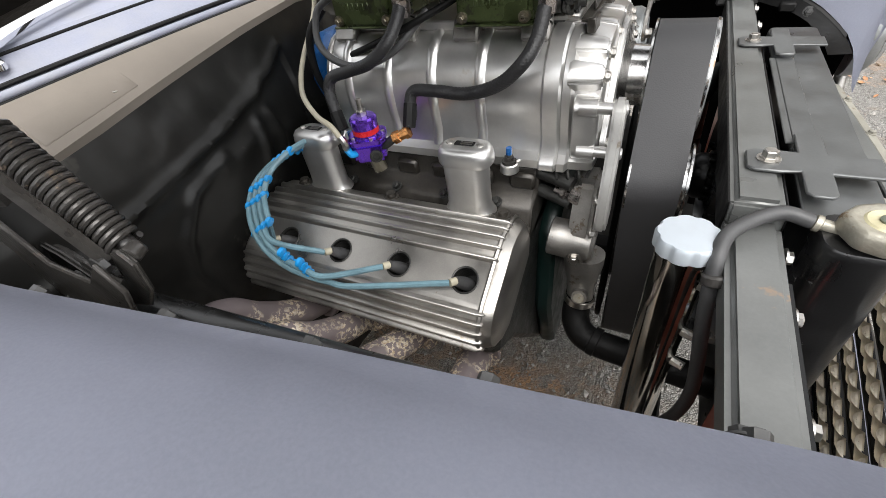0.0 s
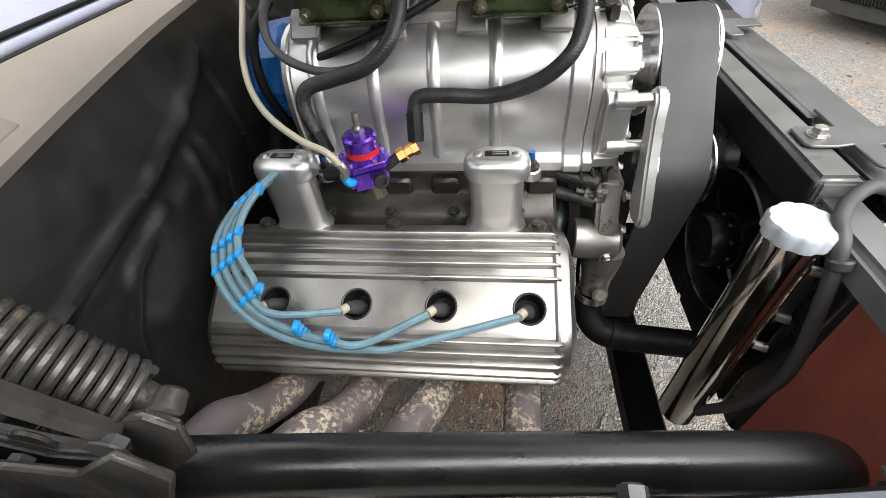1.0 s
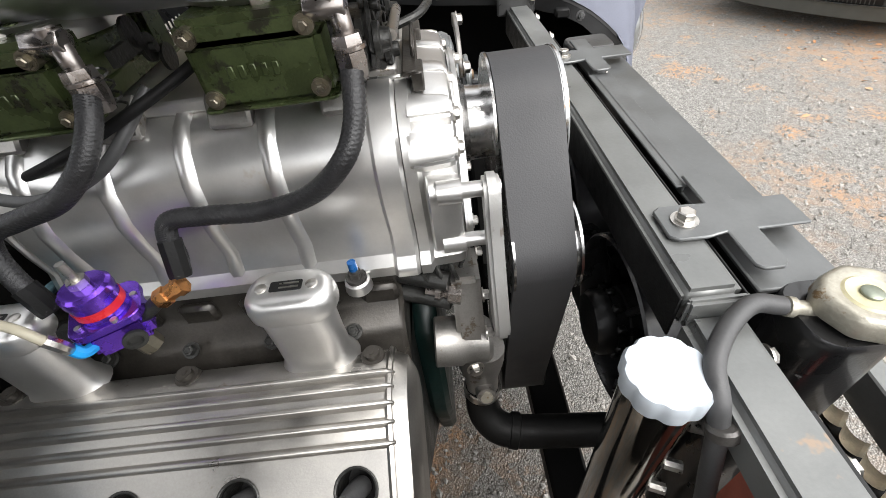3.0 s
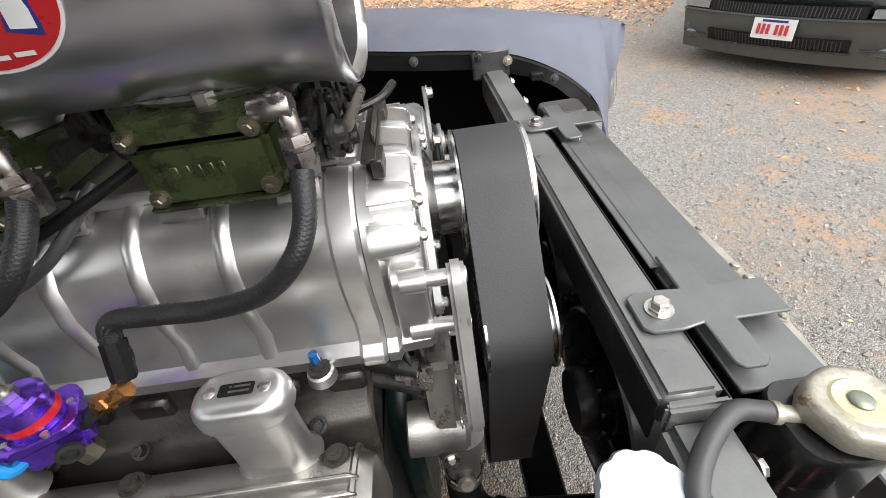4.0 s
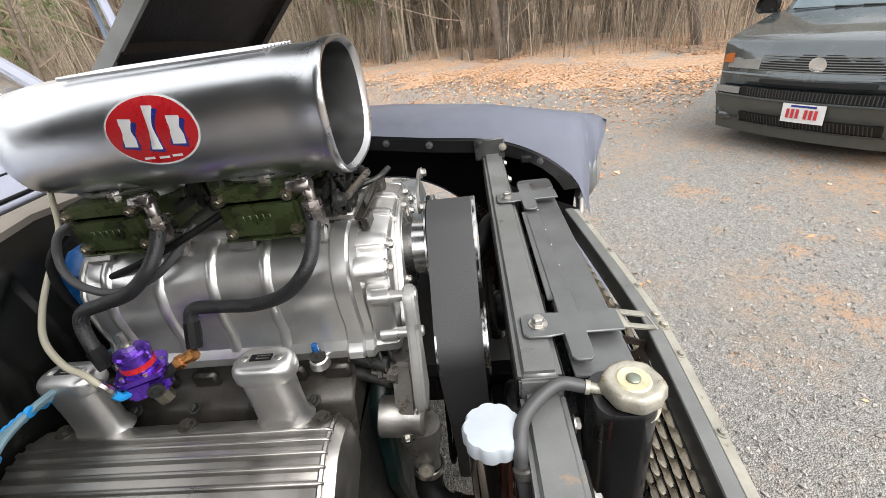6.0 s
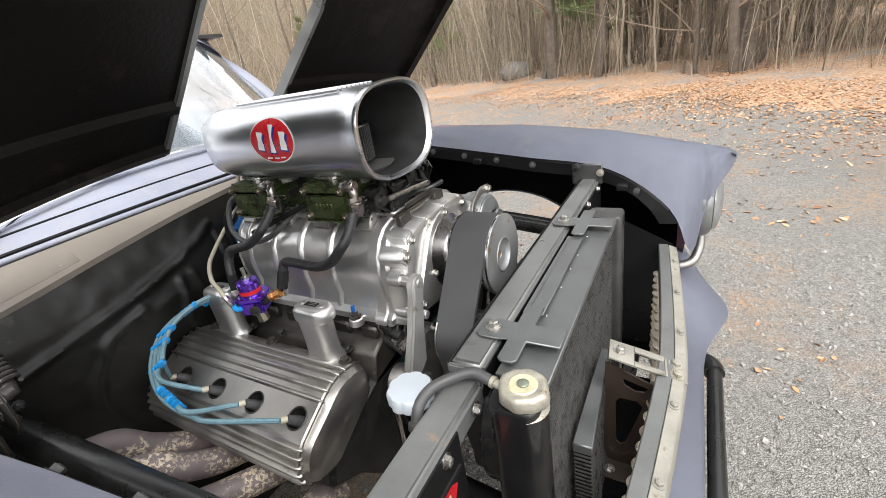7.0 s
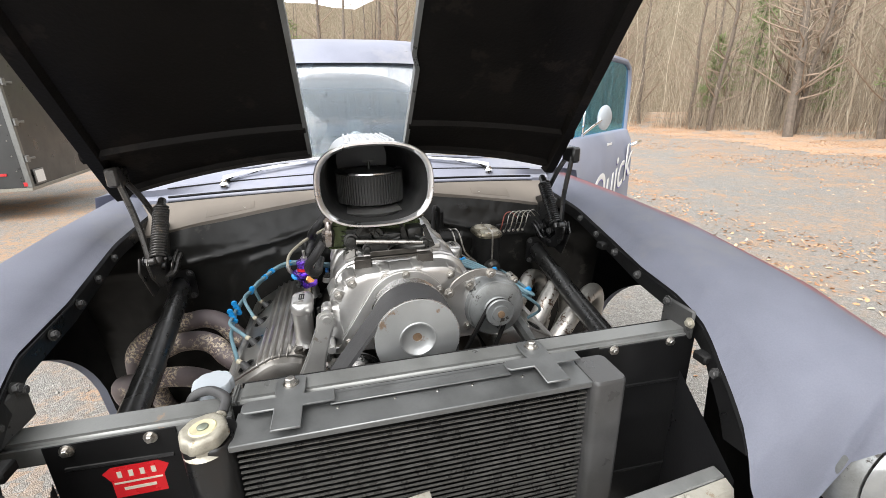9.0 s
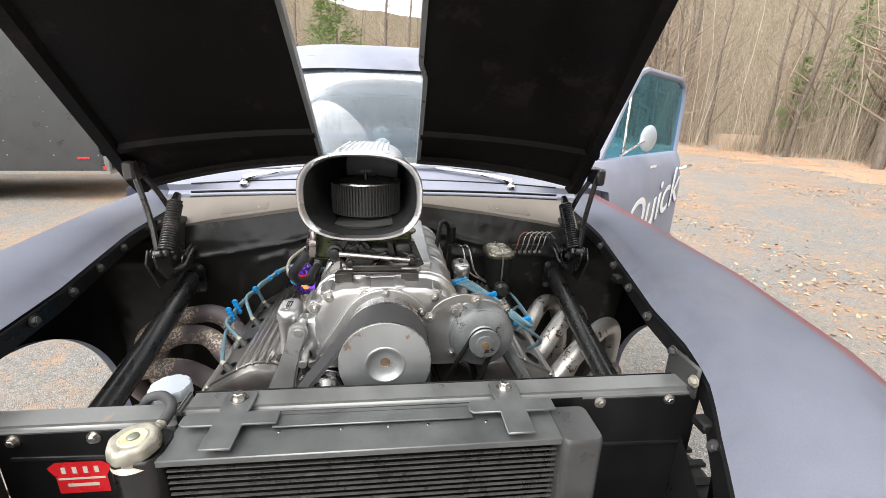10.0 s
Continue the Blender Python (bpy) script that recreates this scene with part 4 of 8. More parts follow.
def wiper(s):
    bm = B()
    base = (-0.666, YC + s * 0.474, 1.088)
    lathe(bm, base, (base[0] + 0.004, base[1], base[2] + 0.03), ((0.017, 0), (0.017, 0.008), (0.011, 0.014), (0.009, 0.022)), 16)
    tube(bm, [(base[0], base[1], 1.112), (-0.69, YC + s * 0.38, 1.13), (-0.72, YC + s * 0.2, 1.15)], 0.008, 8, 4, (0.011, 0.005))
    tube(bm, [(-0.705, YC + s * 0.4, 1.145), (-0.73, YC + s * 0.02, 1.165)], 0.005, 6, 1)
    part("wiper", bm, M_CHROME, car, "chrome windshield wiper")


wiper(1)
wiper(-1)

# hood, raised, with the slot for the scoop
HA = radians(40)
HU, HN = Vector((math.cos(HA), 0, math.sin(HA))), Vector((math.sin(HA), 0, -math.cos(HA)))
H0 = Vector((-0.2725, YC, 1.372))


def hood_pt(u, y, n=0.0):
    """u along the hood from a point over the cowl, y across, n towards its underside."""
    crown = 0.055 * (abs(y) / 0.72) ** 2.2
    return H0 + HU * u + HN * (n + crown) + Vector((0, y, 0))


ks_ = [i / 25 for i in range(26)]


def hood_u(k, y):
    """The rear edge is bowed: further down beside the hinges than in the middle."""
    u0 = -0.247 - 0.09 * (abs(y) / 0.72) ** 2.2
    return u0 + k * (0.85 - u0)


def inner_y(s, u):
    return (0.114 if u < 0.115 else 0.101) if s > 0 else 0.168


def outer_y(s, u):
    return (0.688 if s < 0 else 0.618) - (0.12 if s < 0 else 0.13) * max(-0.3, u)


def hood_half(bm, s, n0, n1):
    rings = []
    for k in ks_:
        u_ = hood_u(k, 0.4)
        yi, yo = inner_y(s, u_), outer_y(s, u_)
        ys_ = [yi + (yo - yi) * j / 9 for j in range(10)]
        rings.append([hood_pt(hood_u(k, y), s * y, n0) for y in ys_] + [hood_pt(hood_u(k, y), s * y, n1) for y in reversed(ys_)])
    ringed(bm, rings)


hood = thing("hood", "raised blue-grey hood with a scoop slot, black underneath", "hood", (-0.55, YC, 1.06))
for s in (1, -1):
    bm = B()
    hood_half(bm, s, 0.0, 0.004)
    h = part("hood_skin", bm, M_PAINT, hood, sharp=50)
    bm = B()
    hood_half(bm, s, 0.0045, 0.014)
    lin = part("hood_liner", bm, M_HOOD, h, "black hood underside", sharp=50)
    yi, yo = (0.116, 0.64) if s > 0 else (0.17, 0.71)
    cols = [yi + (yo - yi) * j / 14 for j in range(15)]
    for du0, w, d in ((0.09, 0.02, 0.012),):
        bm = B()
        ringed(bm, [[hood_pt(-0.205 - 0.03 * (y / 0.7) ** 2 + du0 + a, s * y, b) for a, b in ((-w, 0.013), (-w * 0.4, 0.013 + d), (w * 0.4, 0.013 + d), (w, 0.013))] for y in cols])
        part("hood_channel", bm, M_HOOD, h, "black folded stiffener")
    bm = B()
    ringed(bm, [[hood_pt(hood_u(0, y) + a, s * y, b) for a, b in ((-0.004, -0.003), (0.012, -0.003), (0.03, 0.014), (0.018, 0.024), (-0.004, 0.02))] for y in cols])
    part("rear_hem", bm, M_HOOD, h, "black rear hem")
    bm = B()
    ringed(bm, [[hood_pt(hood_u(k, 0.72), s * (outer_y(s, hood_u(k, 0.72)) - 0.013 + a), b) for a, b in ((-0.03, 0.012), (-0.02, 0.03), (0.008, 0.03), (0.012, -0.002), (0.004, -0.004))] for k in ks_])
    part("hood_edge", bm, M_HOOD, h)
    bm = B()
    ringed(bm, [[hood_pt(hood_u(k, 0.13), s * (inner_y(s, hood_u(k, 0.13)) + a), b) for a, b in ((-0.003, -0.002), (0.008, -0.002), (0.008, 0.022), (-0.003, 0.022))] for k in ks_])
    part("slot_edge", bm, M_GREY, h, "bare grey cut edge")
bm = B()
ringed(bm, [[hood_pt(u, y, n) for u, n in ((0.76, 0), (0.85, 0), (0.85, 0.014), (0.76, 0.014))] for y in np.linspace(-0.2, 0.15, 8)])
part("hood_nose", bm, M_PAINT, hood)


def hinge(s):
    hm = M_HINGE if s < 0 else M_BLACKGLOSS
    t = thing("spring_hinge", "black hood hinge with a coiled spring on the fender", "hinge", (-0.45, YC + s * 0.6, 0.83), "hood hinges")
    y = YC + s * 0.592
    a, b = Vector((-0.425, y, 1.075)), Vector((-0.325, y, 0.955))
    bm = B()
    turns, pts = 20, []
    m = basis(a, b)
    L = (b - a).length
    for i in range(turns * 12 + 1):
        w = 2 * math.pi * i / 12
        pts.append(m @ Vector((0.0175 * math.cos(w), 0.0175 * math.sin(w), L * i / (turns * 12))))
    tube(bm, pts, 0.0036, 8, 1)
    part("spring", bm, hm, t, "black coiled spring")
    bm = B()
    poly = [(-0.53, 0.86), (-0.34, 0.84), (-0.29, 0.93), (-0.31, 0.965), (-0.36, 0.925), (-0.44, 0.93), (-0.5, 1.02), (-0.56, 1.0)]
    rows = [[Vector((x, YC + s * yy, z)) for x, z in poly] for yy in (0.628, 0.634)]
    ringed(bm, rows)
    part("mount_plate", bm, hm, t, bevel=0.002)
    bm = B()
    poly = [(-0.6, 0.905), (-0.545, 0.935), (-0.48, 0.915), (-0.43, 0.885), (-0.385, 0.885), (-0.345, 0.915), (-0.325, 0.96), (-0.305, 0.967), (-0.288, 0.95), (-0.3, 0.905), (-0.335, 0.868), (-0.4, 0.85), (-0.48, 0.862), (-0.56, 0.868)]
    ringed(bm, [[Vector((x, YC + s * yy, z)) for x, z in poly] for yy in (0.604, 0.611)])
    part("lever_plate", bm, hm, t, "dusty pressed lever", bevel=0.0034, seg=3)
    bm = B()
    tube(bm, [(-0.58, YC + s * 0.603, 0.905), (-0.5, YC + s * 0.6, 0.905), (-0.43, YC + s * 0.6, 0.875), (-0.37, YC + s * 0.6, 0.88)], 0.007, 8)
    part("lever_rib", bm, hm, t)
    bm = B()
    cyl(bm, (-0.53, YC + s * 0.605, 0.9), (-0.53, YC + s * 0.59, 0.9), 0.017, 0.013, 18)
    part("pivot", bm, hm, t, bevel=0.002)
    bm = B()
    lathe(bm, (-0.445, YC + s * 0.605, 0.89), (-0.445, YC + s * 0.595, 0.89), ((0.016, 0), (0.016, 0.003), (0.011, 0.005), (0.009, 0.001)), 18)
    part("lever_eye", bm, hm, t)
    bm = B()
    cyl(bm, (-0.3, YC + s * 0.604, 0.955), (-0.3, YC + s * 0.588, 0.958), 0.011, 0.009, 12)
    part("spring_pin", bm, hm, t, bevel=0.002)
    bm = B()
    tube(bm, [(-0.33, YC + s * 0.615, 0.95), (-0.35, YC + s * 0.63, 1.05), (-0.352, YC + s * 0.655, 1.19)], 0.008, 6)
    tube(bm, [(-0.47, YC + s * 0.615, 1.0), (-0.42, YC + s * 0.63, 1.1), (-0.40, YC + s * 0.655, 1.16)], 0.008, 6)
    part("link_arm", bm, hm, t)
    bm = B()
    box(bm, (-0.375, YC + s * 0.66, 1.175), (0.07, 0.03, 0.05))
    part("hood_bracket", bm, hm, t, bevel=0.006)
    for x, z in ((-0.325, 0.95), (-0.43, 0.9), (-0.49, 0.9), (-0.38, 0.885)):
        bm = B()
        hexbolt(bm, (x, YC + s * 0.627, z), (0, -s, 0), 0.009, 0.009)
        part("hinge_bolt", bm, M_DKGREY, t)
    bm = B()
    cyl(bm, b + Vector((-0.01, 0, 0.008)), b + Vector((0.01, 0, -0.012)), 0.013, 0.009, 14)
    part("spring_end", bm, hm, t)
    bm = B()
    cyl(bm, a + Vector((-0.02, 0, 0.02)), a + Vector((0.004, 0, 0)), 0.01, 0.014, 10)
    part("spring_end", bm, hm, t)


hinge(1)
hinge(-1)

# frame bars beside the engine
for s in (-1, 1):
    bm = B()
    y = YC + s * 0.572
    tube(bm, [(-0.5, YC + s * 0.612, 0.815), (-0.4, YC + s * 0.592, 0.808), (-0.1, YC + s * 0.557, 0.78), (0.16, YC + s * 0.53, 0.757), (0.215, YC + s * 0.524, 0.745), (0.238, YC + s * 0.52, 0.71), (0.245, YC + s * 0.51, 0.6), (0.25, YC + s * 0.48, 0.3)], 0.0275, 18, 10)
    t = thing("brace_bar", "gloss black tubular brace running past the engine", "bar", (-0.5, YC + s * 0.61, 0.3), "frame braces")
    part("tube", bm, M_BAR, t)
    bm = B()
    ringed(bm, [[Vector((x, YC + s * (0.607 + a), 0.813 + b)) for a, b in rrect(0.085, 0.1, 0.02)] for x in (-0.487, -0.481)])
    part("end_plate", bm, M_PANEL, t, "black welded end plate", bevel=0.001)
    for a, b in ((-0.03, 0.038), (0.03, 0.038), (-0.03, -0.038), (0.03, -0.038)):
        bm = B()
        hexbolt(bm, (-0.481, YC + s * (0.607 + a), 0.813 + b), (1, 0, 0), 0.007, 0.007)
        part("plate_bolt", bm, M_DKGREY, t)
# frame rails and crossmember
for s in (-1, 1):
    bm = B()
    box(bm, (-0.4, YC + s * 0.36, 0.22), (2.0, 0.06, 0.11))
    t = thing("frame_rail", "black box-section frame rail under the engine", "frame rail", (-0.4, YC + s * 0.36, 0.165), "frame rails")
    part("box_section", bm, M_BLACK, t, bevel=0.006)
    for x in (-0.3, 0.0):
        bm = B()
        box(bm, (x, YC + s * 0.326, 0.235), (0.09, 0.012, 0.07))
        part("mount_tab", bm, M_BLACK, t, bevel=0.003)
bm = B()
box(bm, (0.25, YC, 0.2), (0.08, 0.8, 0.06))
solid("crossmember", bm, M_BLACK, "black frame crossmember under the radiator", "crossmember", bevel=0.006)

# core support bar and panels
core = thing("core_support", "grey core support bar and black panels beside the radiator", "core support", (0.28, YC, 0.4))
bm = B()
for y0, y1, z1 in ((-0.2962, 0.55, 0.905), (-0.62, -0.297, 0.886)):
    box(bm, (0.278, (y0 + y1) / 2, z1 - 0.022), (0.052, y1 - y0, 0.044))
part("bar", bm, M_GREY, core, "grey painted top bar", bevel=0.008, seg=3)
bm = B()
tongue = [(-0.026, 0.0), (-0.026, -0.026), (-0.021, -0.036), (-0.011, -0.043), (0.004, -0.046), (0.02, -0.043), (0.026, -0.036), (0.026, 0.0)]
ringed(bm, [[Vector((0.278 + a, y, 0.9052 + b)) for a, b in tongue] for y in (-0.304, -0.2965)])
part("bar_tongue", bm, M_GREY, core, "bare rounded end tab of the bar", bevel=0.003, seg=2)
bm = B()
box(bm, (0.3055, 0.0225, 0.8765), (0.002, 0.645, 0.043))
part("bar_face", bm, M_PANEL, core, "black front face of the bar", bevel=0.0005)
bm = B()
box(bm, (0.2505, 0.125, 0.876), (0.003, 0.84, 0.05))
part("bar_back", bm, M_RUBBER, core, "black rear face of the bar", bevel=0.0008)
for y0, y1, mm in ((-0.56, -0.385, M_PANEL), (0.345, 0.56, M_PANEL)):
    bm = B()
    box(bm, (0.3055, (y0 + y1) / 2, 0.668), (0.003, y1 - y0, 0.45 if y0 > 0 else 0.42))
    p = part("panel", bm, mm, core, "black sheet panel")
    bm = B()
    box(bm, (0.2995, (y0 + y1) / 2, 0.64), (0.003, y1 - y0, 0.4))
    part("panel_back", bm, M_REDBROWN, p, "red oxide primer")
    for z in (0.8, 0.58) if y0 > 0 else (0.835, 0.58):
        bm = B()
        tube(bm, [(0.3065, y0 + 0.02, z), (0.3065, y1 - 0.01, z - 0.005)], 0.004, 6, 1)
        part("panel_bead", bm, mm, p)
for y in (-0.53, -0.42, -0.335, 0.376, 0.502):
    bm = B()
    hexbolt(bm, (0.307, y, 0.888 if y > 0 else 0.868), (1, 0, 0), 0.007, 0.007)
    part("bolt", bm, M_STEEL, core)
for s in (-1, 1):
    eo = 0.0 if s > 0 else 0.052
    bm = B()
    box(bm, (0.272, YC + s * (0.557 + eo * 0.7), 0.918), (0.085, 0.008, 0.062))
    part("end_bracket", bm, M_DKGREY, core, bevel=0.004)
    for x, z in ((0.245, 0.946), (0.309, 0.927)):
        bm = B()
        hexbolt(bm, (x, YC + s * (0.553 + eo * 0.7), z - 0.004), (0, -s, 0), 0.0075, 0.008)
        part("end_bolt", bm, M_RUST if s > 0 and x > 0.3 else M_DKGREY, core)
# slanted shrouds from the core support to the fender corners
for s in (-1, 1):
    bm = B()
    v = [bm.verts.new(p) for p in ((0.307, YC + s * 0.55, 0.815), (0.505, YC + s * 0.497, 0.74), (0.505, YC + s * 0.497, 0.4), (0.307, YC + s * 0.55, 0.36))]
    bm.faces.new(v)
    bmesh.ops.solidify(bm, geom=bm.faces[:], thickness=0.003)
    part("side_shroud", bm, M_BAFFLE, core, "rubbed satin black shroud")
# black baffles inside the fender noses
for s in (-1, 1):
    bm = B()
    rows = []
    for x in np.linspace(0.3, 0.512, 12):
        ly, lz = lip_y(s, x), lip_z(s, x)
        rows.append([Vector((x, YC + s * (ly + dy), z)) for dy, z in ((0.035, lz + 0.004), (0.06, lz - 0.08), (0.085, 0.55), (0.09, 0.25))])
    ringed(bm, rows, closed=False)
    bmesh.ops.solidify(bm, geom=bm.faces[:], thickness=0.003)
    part("inner_baffle", bm, M_BLACK, core, "black inner baffle", sharp=60)

# ---- engine ----
engine = thing("engine", "oily dark V8 engine block with cast timing cover", "engine", (-0.2, 0, 0.3))
bm = B()
ringed(bm, [[Vector((x, y, z)) for y, z in ((-0.1, 0.3), (-0.3, 0.55), (-0.38, 0.6), (-0.36, 0.66), (-0.2, 0.72), (-0.1, 0.74), (0.1, 0.74), (0.2, 0.72), (0.36, 0.66), (0.38, 0.6), (0.3, 0.55), (0.1, 0.3))] for x in (-0.47, 0.0)])
part("block", bm, M_OIL, engine, bevel=0.01)
bm = B()
ringed(bm, [[Vector((x, y, z)) for y, z in ((-0.12, 0.32), (-0.17, 0.5), (-0.15, 0.68), (-0.08, 0.74), (0.08, 0.74), (0.15, 0.68), (0.17, 0.5), (0.12, 0.32))] for x in (0.0, 0.035)])
part("timing_cover", bm, M_GREEN, engine, "dark green painted cover", bevel=0.008)
# water pump body on the passenger side
bm = B()
lathe(bm, (0.03, -0.175, 0.706), (0.11, -0.175, 0.7), ((0.031, 0), (0.0335, 0.002), (0.0335, 0.036), (0.031, 0.04), (0.031, 0.07), (0.026, 0.076)), 28)
pump = part("pump_inlet", bm, M_RAW, engine, "dull cast aluminium pump inlet")
bm = B()
ringed(bm, [[Vector((x, y, z)) for y, z in ((-0.2, 0.69), (-0.192, 0.735), (-0.17, 0.775), (-0.165, 0.81), (-0.1, 0.81), (-0.06, 0.7), (-0.1, 0.62), (-0.17, 0.63))] for x in (0.062, 0.098)])
part("pump_body", bm, M_RAW, engine, "dull cast aluminium pump housing", bevel=0.006, seg=2)
bm = B()
ringed(bm, [[Vector((0.09 + a * w, -0.168 + b * w * 0.8, z)) for a, b in rrect(0.07, 0.07, 0.03)] for z, w in ((0.672, 1.0), (0.65, 0.98), (0.625, 0.86), (0.6, 0.72), (0.548, 0.7))])
part("pump_outlet", bm, M_RAW, engine, "dull cast aluminium outlet neck")
bm = B()
cyl(bm, (0.092, -0.185, 0.585), (0.093, -0.203, 0.592), 0.0155, 0.014, seg=20)
boss = part("drain_boss", bm, M_RAW, engine)
bm = B()
cyl(bm, (0.093, -0.202, 0.5915), (0.0932, -0.206, 0.593), 0.0095, seg=12)
part("drain_plug", bm, M_RUST, boss, "rusty drain plug")
for y, z in ((-0.205, 0.74), (-0.185, 0.79), (-0.12, 0.8)):
    bm = B()
    hexbolt(bm, (0.098, y + 0.012, z), (1, 0, 0), 0.0065, 0.008)
    part("pump_bolt", bm, M_STEEL, engine)
bm = B()
lathe(bm, (0.03, -0.155, 0.79), (0.075, -0.165, 0.785), ((0.006, 0), (0.006, 0.012), (0.011, 0.013), (0.011, 0.02), (0.008, 0.021), (0.008, 0.028), (0.013, 0.029), (0.013, 0.045)), 8)
part("sender", bm, M_NICKEL, engine, "dull hex temperature sender", sharp=20)
bm = B()
hexbolt(bm, (0.08, -0.217, 0.7), (0.2, -1, 0), 0.008, 0.008)
part("pump_bolt", bm, M_STEEL, engine)
for dz in (0, 0.035):
    bm = B()
    cyl(bm, (0.0, -0.14, 0.775 + dz), (0.06, -0.16, 0.77 + dz), 0.012, seg=10)
    part("coolant_stub", bm, M_OIL, engine)
bm = B()
pts = [(0.025 + 0.0022 * i, -0.15 + 0.011 * math.cos(i * 0.785), 0.815 + 0.011 * math.sin(i * 0.785)) for i in range(26)]
tube(bm, pts, 0.003, 5, 1)
part("throttle_spring", bm, M_OIL, engine)

# intake manifold below the blower
man = thing("intake_manifold", "stained cast aluminium blower manifold", "manifold", (-0.2, 0, 0.74))
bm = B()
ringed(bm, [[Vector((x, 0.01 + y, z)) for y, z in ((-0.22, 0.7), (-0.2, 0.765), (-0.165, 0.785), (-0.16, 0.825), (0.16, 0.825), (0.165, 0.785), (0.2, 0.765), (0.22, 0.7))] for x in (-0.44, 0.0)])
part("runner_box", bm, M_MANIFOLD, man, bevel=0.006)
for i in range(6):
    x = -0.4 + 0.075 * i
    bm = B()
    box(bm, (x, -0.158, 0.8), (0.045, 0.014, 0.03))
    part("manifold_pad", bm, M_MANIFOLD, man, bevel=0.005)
for i in range(4):
    x = -0.36 + 0.1 * i
    bm = B()
    hexbolt(bm, (x, -0.195, 0.775), (0, -0.6, 1), 0.007, 0.009)
    part("manifold_bolt", bm, M_OIL, man)

VPROF = [(-0.219, 0.72), (-0.219, 0.76), (-0.2225, 0.771), (-0.231, 0.7785), (-0.25, 0.784), (-0.278, 0.787), (-0.3, 0.784), (-0.322, 0.774), (-0.337, 0.7655), (-0.39, 0.735), (-0.404, 0.722), (-0.414, 0.705), (-0.419, 0.685), (-0.416, 0.665), (-0.405, 0.65), (-0.37, 0.64)]
PLUGS = [-0.398, -0.282, -0.166, -0.05]


def valve_cover(s, off, label):
    t = thing("valve_cover", label, "valve cover", (-0.245, s * 0.3 + off, 0.65), "valve covers")

    def P(x, y, z):
        return Vector((x, -s * y + off, z))

    bm = B()
    xs = [-0.503, -0.499, -0.488, -0.3, -0.1, -0.014, 0.004, 0.012]
    ins = [0.024, 0.01, 0.0, 0.0, 0.0, 0.0, 0.009, 0.026]
    c = Vector((-0.3, 0.7))
    hole = 8  # the panel that the plug tubes pierce
    rings = []
    for x, i in zip(xs, ins):
        ring = []
        for y, z in VPROF:
            d = Vector((y, z)) - c
            q = c + d * (1 - i / d.length)
            ring.append(P(x, q.x, q.y))
        rings.append(ring)
    vs = [[bm.verts.new(p) for p in r] for r in rings]
    k = len(VPROF)
    for a in range(len(vs) - 1):
        for i in range(k):
            if 2 <= a <= 4 and i == hole:
                continue
            bm.faces.new((vs[a][i], vs[a][(i + 1) % k], vs[a + 1][(i + 1) % k], vs[a + 1][i]))
    bm.faces.new(vs[0])
    bm.faces.new(vs[-1])
    (y0, z0), (y1, z1) = VPROF[hole], VPROF[hole + 1]
    W = math.hypot(y1 - y0, z1 - z0)
    dy, dz = (y1 - y0) / W, (z1 - z0) / W

    def Q(x, w, h=0.0):
        return P(x, y0 + dy * w + dz * h, z0 + dz * w - dy * h)

    bounds = [xs[2]] + [(a + b) / 2 for a, b in zip(PLUGS, PLUGS[1:])] + [xs[5]]
    for i, px in enumerate(PLUGS):
        x0, x1, N, R = bounds[i], bounds[i + 1], 24, 0.0205
        outer, inner, low = [], [], []
        for j in range(N):
            a = 2 * math.pi * (j + 0.5) / N
            ca, sa = math.cos(a), math.sin(a)
            hx, hw = (x1 - px if ca > 0 else px - x0), W / 2
            f = min(hx / max(1e-6, abs(ca)), hw / max(1e-6, abs(sa)))
            ox, ow = ca * f, sa * f
            outer.append(bm.verts.new(Q(px + ox, W / 2 + ow)))
            inner.append(bm.verts.new(Q(px + R * ca, W / 2 + R * sa)))
            low.append(bm.verts.new(Q(px + R * ca, W / 2 + R * sa, -0.045)))
        for j in range(N):
            j2 = (j + 1) % N
            bm.faces.new((outer[j], outer[j2], inner[j2], inner[j]))
            bm.faces.new((inner[j], inner[j2], low[j2], low[j]))
        bm.faces.new(low)
        # panel corners
        for sx, sw in ((1, 1), (-1, 1), (-1, -1), (1, -1)):
            hx = (x1 - px) if sx > 0 else (px - x0)
            cv = bm.verts.new(Q(px + sx * hx, W / 2 + sw * W / 2))
            near = sorted(outer, key=lambda v: (v.co - cv.co).length)[:2]
            bm.faces.new((cv, near[0], near[1]))
    bmesh.ops.remove_doubles(bm, verts=bm.verts, dist=0.0004)
    body = part("cover_shell", bm, M_COVER, t, "satin finned aluminium", sharp=30)
    # fins
    fins = [(0.262, 0.7856), (0.279, 0.7868), (0.296, 0.7845), (0.3125, 0.7785), (0.3295, 0.7697), (0.4, 0.7265), (0.4085, 0.714), (0.4145, 0.7), (0.418, 0.685), (0.4165, 0.668)]
    for j, (y, z) in enumerate(fins):
        a, b = fins[max(0, j - 1)] if j not in (0, 5) else fins[j], fins[j + 1] if j not in (4, 9) else fins[j]
        tx, tz = -(b[0] - a[0]), b[1] - a[1]
        n = Vector((0, tz, -tx)).normalized()
        n = n if n.z > 0 or j > 6 else -n
        if j < 2:
            n = Vector((0, -0.08, 1)).normalized()
        bm = B()
        w = Vector((0, tx, tz)).normalized() * 0.0056
        base = Vector((0, -y, z))
        pr = [base - w - n * 0.003, base - w * 0.4 + n * 0.0085, base + w * 0.4 + n * 0.0085, base + w - n * 0.003]
        end = -0.008 if j < 5 else -0.006
